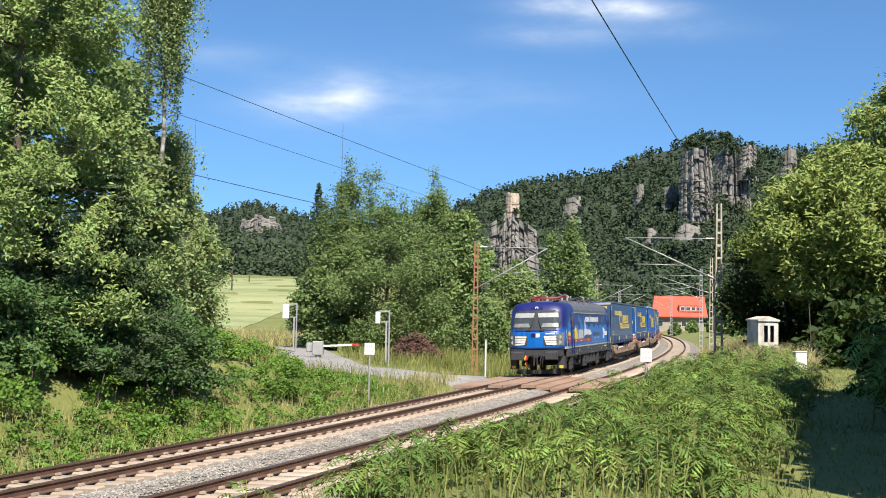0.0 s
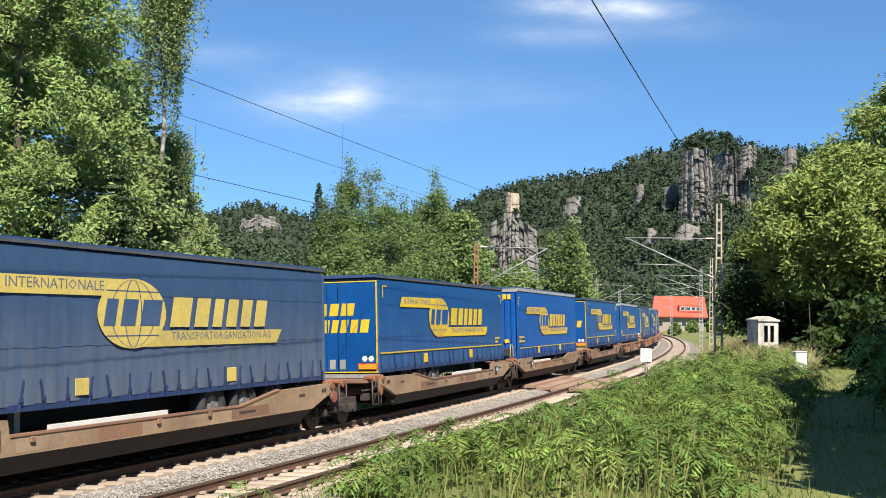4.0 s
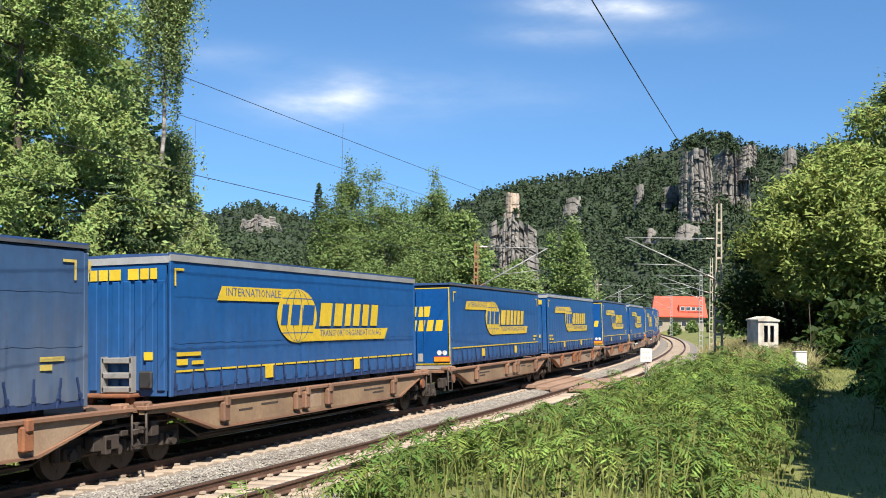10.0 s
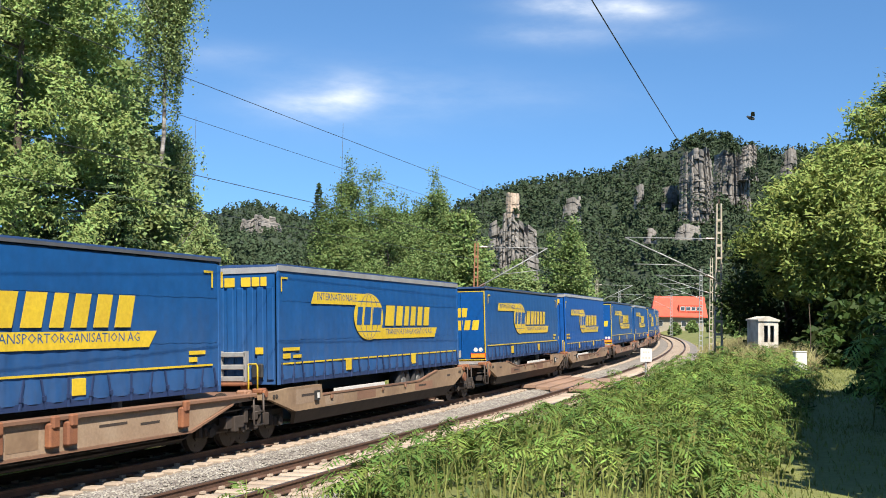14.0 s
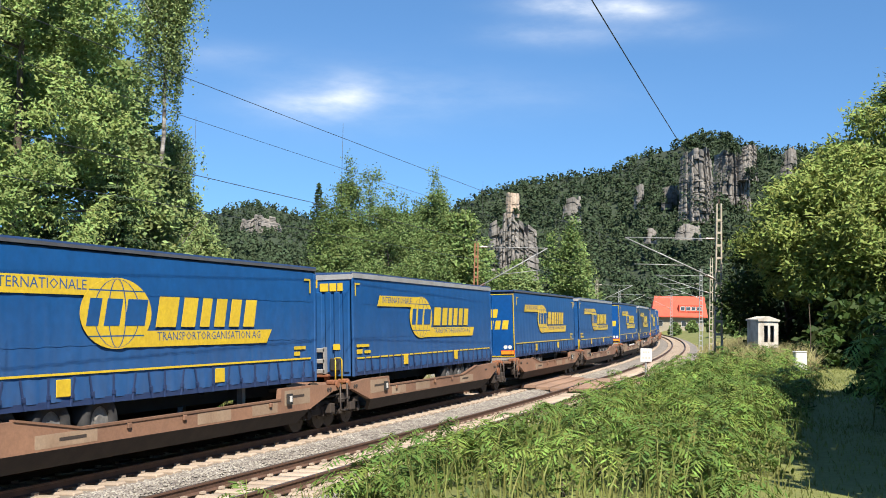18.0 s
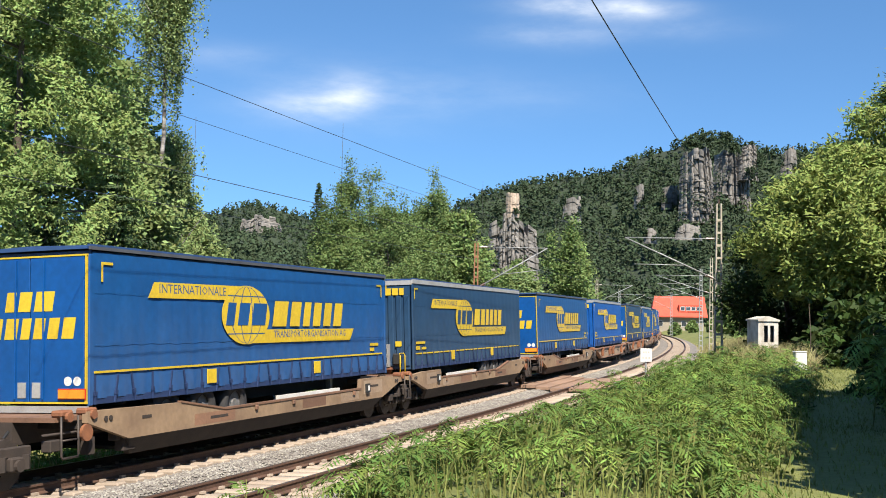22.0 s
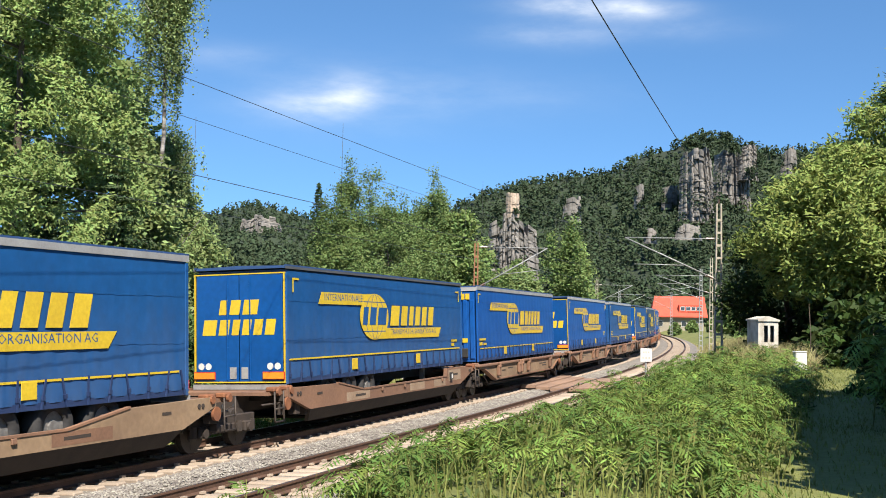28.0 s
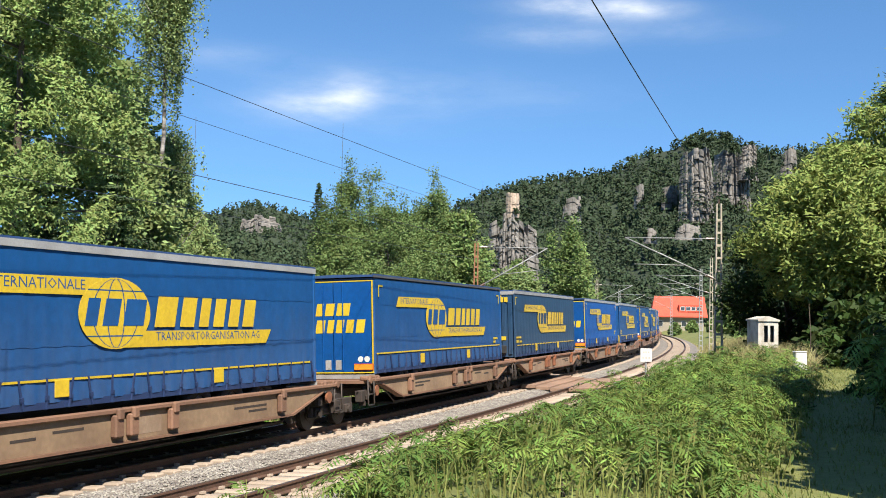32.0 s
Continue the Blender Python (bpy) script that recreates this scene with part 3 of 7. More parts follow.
    for side in (-1, 1):
        y0, y1 = (-HW + 0.09, -0.012) if side < 0 else (0.012, HW - 0.09)
        dr = endbox("rear_door", y0, y1, zb - 0.05, zt - 0.16, 0.0, 0.035, M["door_blue"] if shade != "dusty" else M["curtain_mid"], "blue rear door leaf", bevel=0.008)
        yy = y0 + 0.3 if side > 0 else y1 - 0.3
        cyl("lock_rod", (xd + sd * 0.055, yy, zb), (xd + sd * 0.055, yy, zt - 0.2), 0.017, M["door_blue"], dr, seg=6)
        endbox("rear_lamp", side * 0.95 - 0.28, side * 0.95 + 0.28, zb + 0.02, zb + 0.17, 0.06, 0.085, M["lamp_orange"], "orange rear marker plate", to=dr)
        endbox("lamp_border", side * 0.95 - 0.3, side * 0.95 + 0.3, zb, zb + 0.19, 0.045, 0.06, M["lamp_red"], to=dr)
        endbox("notice_plate", side * 0.16 - 0.09, side * 0.16 + 0.09, zb + 0.02, zb + 0.3, 0.037, 0.05, M["alu"], "small pale plate", to=dr)
        for e in (-0.1, 0.1):
            cyl("speed_disc", (xd + sd * 0.036, side * 0.95 + e, zb + 0.32), (xd + sd * 0.042, side * 0.95 + e, zb + 0.32), 0.085, M["white_paint"], dr, seg=12)
    for a, b, c0, d in ((-HW, HW, zt - 0.16, zt - 0.13), (-HW, HW, zb - 0.08, zb - 0.05)):
        endbox("door_trim", a + 0.02, b - 0.02, c0, d, 0.0, 0.045, yel)
    for y in (-HW + 0.03, HW - 0.06):
        endbox("door_trim", y, y + 0.03, zb - 0.05, zt - 0.16, 0.0, 0.045, yel)
    endbox("bumper", -HW, HW, zb - 0.24, zb - 0.12, 0.0, 0.06, M["alu"])
    for k, (za, zc, n, hw, wd) in enumerate(((2.98, 3.34, 3, 0.56, [0.8, 1, 1.4]), (2.48, 2.86, 6, 1.02, [1.4, 1.1, 0.85, 0.95, 0.95, 1.05]))):
        # plain blocks on the doors, read from outside
        tot = sum(wd) + 0.08 * (n - 1)
        curp = -hw
        for i in range(n):
            w = wd[i] / tot * 2 * hw
            h = 0.06
            pts = [(curp, za), (curp + w - h, za), (curp + w, zc), (curp + h, zc)]
            pts = [(-a, b) for a, b in pts] if sd < 0 else pts
            ob = prism("door_block", pts, 0, 0.004, M["yellow"], t)
            ob.matrix_basis = Matrix(((0, sd, 0, xd + sd * 0.037), (1, 0, 0, 0), (0, 0, 1, 0), (0, 0, 0, 1)))
            curp += w + 0.08 / tot * 2 * hw
    wx = (xw, -sd)
    endbox("front_wall", -HW + 0.09, HW - 0.09, zb - 0.1, zt - 0.1, -0.02, 0.0, cur, "ribbed blue front wall", wx)
    bm = bmesh.new()
    for i in range(9):
        y = -HW + 0.2 + i * (2 * HW - 0.4) / 8
        a, c_ = sorted((xw, xw - sd * 0.045))
        box_into(bm, a, c_, y - 0.09, y + 0.09, zb, zt - 0.5, 0.02)
    part("wall_ribs", bm, M["curtain_" + shade], t, "blue corrugated front panel")
    endbox("front_header", -HW + 0.02, HW - 0.02, zt - 0.16, zt - 0.02, 0.0, 0.03, M["alu"], "pale header rail", wx)
    curp = -1.0
    for i, wd_ in enumerate((0.16, 0.2, 0.26, 0.0, 0.28, 0.22, 0.17, 0.19, 0.19, 0.21)):
        if wd_:
            a, c_ = sorted((xw - sd * 0.05, xw - sd * 0.054))
            y0, y1 = sorted((sd * curp, sd * (curp + wd_)))
            box("sign_block", a, c_, y0, y1, zt - 0.48, zt - 0.26, yel, t)
        curp += (wd_ or 0.1) + 0.035
    # hitch plate, lamps and cables
    bm = bmesh.new()
    ca, cb = sorted((xw - sd * 0.05, xw - sd * 0.2))
    for za in (zb - 0.02, zb + 0.26, zb + 0.56):
        box_into(bm, ca, cb, -0.5, 0.22, za, za + 0.12, 0.015)
    for yy in (-0.48, 0.2):
        box_into(bm, ca, cb, yy - 0.03, yy + 0.03, zb - 0.02, zb + 0.7)
    part("coupling_frame", bm, M["alu"], t, "pale frame with coupling shelves")
    endbox("valve_box", -0.92, -0.62, zb + 0.05, zb + 0.4, 0.05, 0.14, M["black"], "black valve box", wx, 0.03)
    for yy in (-0.8, 0.8):
        endbox("side_lamp", yy - 0.1, yy + 0.1, zb + 0.62, zb + 0.78, 0.046, 0.07, yel, "", wx)
    # chassis and axles
    for y in (-0.5, 0.5):
        box("chassis_beam", 0.3, LT - 0.3, y - 0.07, y + 0.07, 0.98, zb, M["chassis"], t)
    for i in range(4):
        x = 1.2 + i * (LT - 2.4) / 3
        shared("cross_member", lambda: box("cross_member", -0.05, 0.05, -1.15, 1.15, -0.16, -0.04, M["chassis"], t), "cross_member", t, Matrix.Translation((x, 0, zb)))
    ax = [2.55, 3.86, 5.17] if lead == 'door' else [LT - 5.17, LT - 3.86, LT - 2.55]
    for x in ax:
        for side in (-1, 1):
            def tyre():
                bm = bmesh.new()
                prof = [(0.28, 0.16), (0.47, 0.17), (0.505, 0.12), (0.505, -0.12), (0.47, -0.17), (0.28, -0.16)]
                rings = []
                for k in range(22):
                    w = 2 * math.pi * k / 22
                    rings.append([bm.verts.new((rr * math.cos(w), yy, rr * math.sin(w))) for rr, yy in prof])
                for k in range(22):
                    for j in range(len(prof)):
                        bm.faces.new((rings[k][j], rings[k][(j + 1) % 6], rings[(k + 1) % 22][(j + 1) % 6], rings[(k + 1) % 22][j]))
                bmesh.ops.recalc_face_normals(bm, faces=bm.faces)
                return part("tyre", bm, M["tyre"], t, smooth=True)
            ty = shared("tyre", tyre, "tyre", t, Matrix.Translation((x, side * 1.03, 0.97)))
            def rim():
                bm = bmesh.new()
                cyl_into(bm, (0, -0.1, 0), (0, 0.1, 0), 0.285, seg=18)
                cyl_into(bm, (0, -0.15, 0), (0, 0.15, 0), 0.12, seg=10)
                return part("rim", bm, M["rim"], ty)
            shared("rim", rim, "rim", ty)
    # mudguards over the axles
    box("mudguard", ax[0] - 0.62, ax[2] + 0.62, -1.24, -0.75, 1.3, 1.34, M["chassis"], t)
    # landing legs
    xl = LT - 2.9 if lead == 'door' else 2.9
    for side in (-1, 1):
        box("landing_leg", xl - 0.07, xl + 0.07, side * 0.8 - 0.07, side * 0.8 + 0.07, 0.62, zb, M["alu"], t)
    return t


LW = 16.65      # a wagon half


def build_wagon(kind, tone, bogie_end):
    """One half of a twin wagon, x = 0 at its leading end. kind: 'pocket', with dipped box sides, or 'beam', with a straight flanged beam."""
    body = M["wagon_tan"] if tone == "tan" else M["wagon_brown"]
    other = M["wagon_brown"] if tone == "tan" else M["wagon_patch"]
    w = new("pocket_wagon")

    def X(x):
        return x if bogie_end else 16.6 - x

    def plate(name, pts, y0, y1, material, label="", to=None):
        return prism(name, [(X(a), b) for a, b in pts], y0, y1, material, to or w, label)

    def xbox(name, x0, x1, y0, y1, z0, z1, material, label="", bevel=0.0, to=None):
        return box(name, min(X(x0), X(x1)), max(X(x0), X(x1)), y0, y1, z0, z1, material, to or w, label, bevel)
    for side in (-1, 1):
        y0, y1 = side * 1.3, side * 1.42
        if kind == "pocket":
            sb = plate("side_beam", [(1.0, 1.0), (2.2, 0.62), (14.2, 0.62), (15.5, 0.98), (15.9, 1.0), (15.9, 1.12), (14.5, 1.2), (12.75, 1.2), (12.7, 0.92), (5.6, 0.9), (3.9, 1.16), (1.0, 1.2)], y0, y1, body, "weathered box side with a dipped upper edge")
            # lower panel, leaning inwards under the box, its shade put into dark colour
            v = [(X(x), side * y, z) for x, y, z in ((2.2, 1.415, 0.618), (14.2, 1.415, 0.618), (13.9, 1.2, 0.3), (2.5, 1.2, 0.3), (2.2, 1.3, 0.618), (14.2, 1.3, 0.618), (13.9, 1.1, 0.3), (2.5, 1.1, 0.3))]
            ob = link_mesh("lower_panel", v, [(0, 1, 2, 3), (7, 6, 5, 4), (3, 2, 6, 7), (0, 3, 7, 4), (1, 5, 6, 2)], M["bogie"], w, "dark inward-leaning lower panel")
            bm = bmesh.new()
            bm.from_mesh(ob.data)
            bmesh.ops.recalc_face_normals(bm, faces=bm.faces)
            bm.to_mesh(ob.data)
            bm.free()
            plate("edge_rail", [(3.9, 1.162), (5.6, 0.902), (12.7, 0.922), (12.7, 0.965), (5.6, 0.945), (3.9, 1.2)], side * 1.34, side * 1.44, M["wagon_brown"], "brown folded upper edge")
            if side < 0:
                # repainted patches
                for x0, x1, mm in ((4.4, 6.0, other), (9.2, 10.5, other), (11.4, 12.55, M["wagon_patch"])):
                    xbox("paint_patch", x0, x1, -1.4235, -1.42, 0.66, 0.89, mm, to=sb)
                xbox("paint_patch", 12.9, 14.2, -1.4235, -1.42, 0.78, 1.14, M["wagon_patch"], to=sb)
                for x0, x1, z0 in ((5.0, 5.7, 0.75), (13.1, 13.9, 0.95), (2.6, 2.9, 0.95)):
                    xbox("marking_bar", x0, x1, -1.427, -1.4235, z0, z0 + 0.06, M["bogie"], to=sb)
                for x in (6.9, 8.7, 12.2):
                    xbox("edge_lug", x - 0.06, x + 0.06, -1.47, -1.425, 0.8, 0.9, M["wagon_brown"], bevel=0.01, to=sb)
                for x in (1.5, 15.2):
                    bm = bmesh.new()
                    for zz in (0.0, 0.14):
                        cyl_into(bm, (X(x + zz), -1.44, 1.04), (X(x + zz), -1.42, 1.04), 0.05, seg=8)
                    part("rivet_plate", bm, M["bogie"], sb)
        else:
            sb = plate("side_beam", [(1.5, 1.0), (3.0, 0.58), (13.4, 0.58), (14.9, 1.0), (15.9, 1.02), (15.9, 1.1), (0.8, 1.1), (0.8, 1.02)], y0, y1, M["wagon_patch"] if tone == "tan" else M["wagon_tan"], "pale tapered side beam")
            xbox("top_flange", 0.7, 15.95, *sorted((side * 1.26, side * 1.5)), 1.1, 1.18, M["wagon_brown"], "rusty brown top flange", bevel=0.012)
            plate("lower_flange", [(1.4, 0.98), (2.98, 0.53), (13.42, 0.53), (15.0, 0.98), (15.0, 1.01), (13.38, 0.577), (3.02, 0.577), (1.4, 1.01)], side * 1.27, side * 1.48, M["wagon_brown"], "brown lower flange")
            if side < 0:
                for x in (3.6, 8.0, 9.3, 9.75, 13.1):
                    bm = bmesh.new()
                    a, b = sorted((X(x - 0.13), X(x + 0.13)))
                    box_into(bm, a, b, -1.56, -1.42, 0.66, 1.08, 0.03)
                    box_into(bm, a + 0.04, b - 0.04, -1.6, -1.5, 0.98, 1.2, 0.03)
                    part("folding_bracket", bm, M["rust_orange"] if tone == "tan" else M["wagon_brown"], w, "rusty folded support bracket")
                xbox("paint_patch", 8.3, 9.05, -1.4235, -1.42, 0.66, 1.02, M["wagon_patch"] if tone != "tan" else M["wagon_tan"], to=sb)
                for x0, x1, z0 in ((4.2, 5.6, 0.86), (4.2, 5.0, 0.76), (10.6, 11.4, 0.88), (11.8, 12.4, 0.82)):
                    xbox("marking_bar", x0, x1, -1.4235, -1.42, z0, z0 + 0.05, M["bogie"], to=sb)
    # plank in the pocket, the sun on it put into plain white
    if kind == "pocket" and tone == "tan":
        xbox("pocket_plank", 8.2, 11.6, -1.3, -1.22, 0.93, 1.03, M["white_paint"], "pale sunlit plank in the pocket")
    rp = xbox("reflector_plate", 12.98, 13.2, -1.49, -1.43, 0.82, 1.06, M["black"])
    xbox("reflector", 13.03, 13.15, -1.495, -1.49, 0.87, 1.01, M["white_paint"], "white reflector", to=rp)
    # pocket floor and the raised ends
    box("pocket_floor", 3.0, 13.6, -1.12, 1.12, 0.32, 0.38, M["bogie"], w)
    for x0, x1 in ((0.3, 3.0), (13.6, 16.35)):
        xbox("end_platform", x0, x1, -1.28, 1.28, 1.06, 1.14, M["wagon_brown"], "chequered steel end platform")
        xbox("end_sill", x0, x1, -0.4, 0.4, 0.66, 1.06, M["bogie"])
    bm = bmesh.new()
    for x in (1.0, 2.2, 14.4, 15.6):
        box_into(bm, x - 0.06, x + 0.06, -1.27, 1.27, 0.9, 1.058)
    part("cross_sills", bm, M["bogie"], w)
    # hitch stand and locking gear
    bm = bmesh.new()
    for y in (-0.45, 0.45):
        box_into(bm, 1.55, 1.7, y - 0.06, y + 0.06, 1.14, 1.3)
    box_into(bm, 1.35, 2.0, -0.6, 0.6, 1.28, 1.36, 0.02)
    part("hitch_stand", bm, M["rust_orange"], w, "rusty hitch stand")
    for x in (0.5, 1.15, 15.75):
        bm = bmesh.new()
        a, b = sorted((X(x - 0.16), X(x + 0.16)))
        box_into(bm, a, b, -1.4, -1.16, 1.142, 1.26, 0.03)
        cyl_into(bm, ((a + b) / 2, -1.46, 1.14), ((a + b) / 2, -1.4, 1.14), 0.085, seg=10)
        part("locking_cam", bm, M["rust_orange"] if kind == "pocket" else M["wagon_brown"], w, "rusty locking cam")
    # U-shaped steps hung under the ends
    for x in (0.5, 16.1):
        x = X(x)
        tubes("step", [([(x - 0.22, -1.44, 1.16), (x - 0.22, -1.45, 0.5), (x - 0.2, -1.45, 0.46), (x + 0.2, -1.45, 0.46), (x + 0.22, -1.45, 0.5), (x + 0.22, -1.44, 1.16)], [0.022] * 6), ([(x - 0.2, -1.45, 0.76), (x + 0.2, -1.45, 0.76)], [0.018] * 2)], M["wheel_steel"], w, "bent tube step")
    if kind == "pocket" and not bogie_end:
        tubes("handrail", [([(0.3, -1.3, 1.13), (0.3, -1.3, 1.75), (0.34, -1.28, 1.82), (0.68, -1.28, 1.82), (0.72, -1.3, 1.75), (0.72, -1.3, 1.13)], [0.022] * 6)], M["yellow"], w, "yellow bent tube handrail")
    cyl("brake_disc", (X(0.98), -1.44, 0.84), (X(0.98), -1.38, 0.84), 0.15, M["rust_orange"], w, seg=16)
    # brake gear hung below
    for k in range(9):
        x = rngt.choice((rngt.uniform(0.1, 2.4), rngt.uniform(14.2, 16.3)))
        wd, hg = rngt.uniform(0.08, 0.4), rngt.uniform(0.1, 0.34)
        z = rngt.uniform(0.5, 0.9)
        box("brake_bracket", x, x + wd, -1.3, -1.1, z - hg / 2, z + hg / 2, M["bogie"], w, bevel=0.015)
    tubes("brake_pipe", [([(0.1, -1.2, 0.86), (2.0, -1.22, 0.84), (3.0, -1.16, 0.4), (8.0, -1.16, 0.36), (13.6, -1.16, 0.4), (14.6, -1.22, 0.82), (16.4, -1.2, 0.84)], [0.025] * 7)], M["bogie"], w, "dark brake pipe")
    tubes("air_hose", [([(0.1, -0.5, 0.92), (-0.12, -0.52, 0.75), (-0.2, -0.5, 0.5), (-0.32, -0.46, 0.72), (-0.4, -0.45, 0.9)], [0.025] * 5)], M["black"], w, "black rubber air hose")
    # bogies: one under the outer end, the inner one shared by the two halves
    sets = []
    for cx in ([1.15, 16.5] if bogie_end == 0 else [15.5]):
        for side in (-1, 1):
            bm = bmesh.new()
            box_into(bm, cx - 1.3, cx + 1.3, side * 0.98 - 0.06, side * 0.98 + 0.06, 0.54, 0.72, 0.02)
            box_into(bm, cx - 0.55, cx + 0.55, side * 1.0 - 0.07, side * 1.0 + 0.07, 0.36, 0.56, 0.04)
            for dx in (-0.9, 0.9):
                for e in (-0.27, 0.27):
                    cyl_into(bm, (cx + dx + e, side * 1.02, 0.34), (cx + dx + e, side * 1.02, 0.58), 0.085, seg=8)
            part("bogie_frame", bm, M["bogie"], w, "dark rusty bogie frame")
            for dx in (-0.9, 0.9):
                bm = bmesh.new()
                box_into(bm, cx + dx - 0.15, cx + dx + 0.15, side * 1.02 - 0.11, side * 1.02 + 0.11, 0.32, 0.56, 0.03)
                cyl_into(bm, (cx + dx, side * 1.1, 0.42), (cx + dx, side * 1.19, 0.42), 0.1, seg=12)
                part("axle_box", bm, M["bogie"], w)
        box("bolster", cx - 0.3, cx + 0.3, -1.0, 1.0, 0.55, 0.8, M["bogie"], w)
        for dx in (-0.9, 0.9):
            ws = wheelset(w, 0.42)
            ws.matrix_basis = Matrix.Translation((cx + dx, 0, 0.42))
            sets.append((ws, 0.42, (cx + dx, 0, 0.42)))
    if bogie_end == 0:
        for side in (-0.88, 0.88):
            bm = bmesh.new()
            cyl_into(bm, (-0.15, side, 1.0), (0.35, side, 1.0), 0.1, seg=10)
            cyl_into(bm, (-0.2, side, 1.0), (-0.15, side, 1.0), 0.22, seg=14)
            part("buffer", bm, M["bogie"], w)
    return w, sets


def wheelset(parent, r):
    key = ("wheelset", r)

    def mk():
        bm = bmesh.new()
        for side in (-1, 1):
            y = side * 0.75
            cyl_into(bm, (0, y - 0.065, 0), (0, y + 0.065, 0), r, seg=24)
            cyl_into(bm, (0, y - side * 0.08, 0), (0, y - side * 0.06, 0), r + 0.028, seg=24)
            cyl_into(bm, (0, y + side * 0.06, 0), (0, y + side * 0.1, 0), r * 0.45, seg=12)
            for k in range(4):
                w = math.pi / 2 * k + 0.3
                cyl_into(bm, (r * 0.68 * math.cos(w), y + side * 0.06, r * 0.68 * math.sin(w)), (r * 0.68 * math.cos(w), y + side * 0.072, r * 0.68 * math.sin(w)), r * 0.12, seg=8)
        cyl_into(bm, (0, -0.95, 0), (0, 0.95, 0), 0.085, seg=12)
        return part("wheelset", bm, M["wheel_steel"], parent, "steel wheelset with rusty hubs")
    return shared(key, mk, "wheelset", parent, None, "steel wheelset with rusty hubs")


def loco_paint():
    m = bpy.data.materials.new("loco_paint")
    m.use_nodes = True
    n, l = m.node_tree.nodes, m.node_tree.links
    b = n["Principled BSDF"]
    tc = n.new("ShaderNodeTexCoord")
    sp = n.new("ShaderNodeSeparateXYZ")
    l.new(tc.outputs["Object"], sp.inputs[0])
    nz = n.new("ShaderNodeTexNoise")
    nz.inputs["Scale"].default_value, nz.inputs["Detail"].default_value = 0.9, 4
    l.new(tc.outputs["Object"], nz.inputs[0])
    ad = n.new("ShaderNodeMath")
    ad.operation = 'MULTIPLY_ADD'
    l.new(nz.outputs[0], ad.inputs[0])
    ad.inputs[1].default_value = 0.5
    l.new(sp.outputs[2], ad.inputs[2])
    rp = n.new("ShaderNodeValToRGB")
    mp = n.new("ShaderNodeMapRange")
    mp.inputs[1].default_value, mp.inputs[2].default_value = 1.6, 4.4
    l.new(ad.outputs[0], mp.inputs[0])
    l.new(mp.outputs[0], rp.inputs[0])
    e = rp.color_ramp.elements
    e[0].position, e[0].color = 0.3, (0.004, 0.075, 0.29, 1)
    e[1].position, e[1].color = 0.44, (0.008, 0.01, 0.085, 1)
    k = e.new(0.37)
    k.color = (0.004, 0.05, 0.22, 1)
    l.new(rp.outputs[0], b.inputs["Base Color"])
    b.inputs["Roughness"].default_value = 0.42
    b.inputs["Coat Weight"].default_value = 0.1
    return m


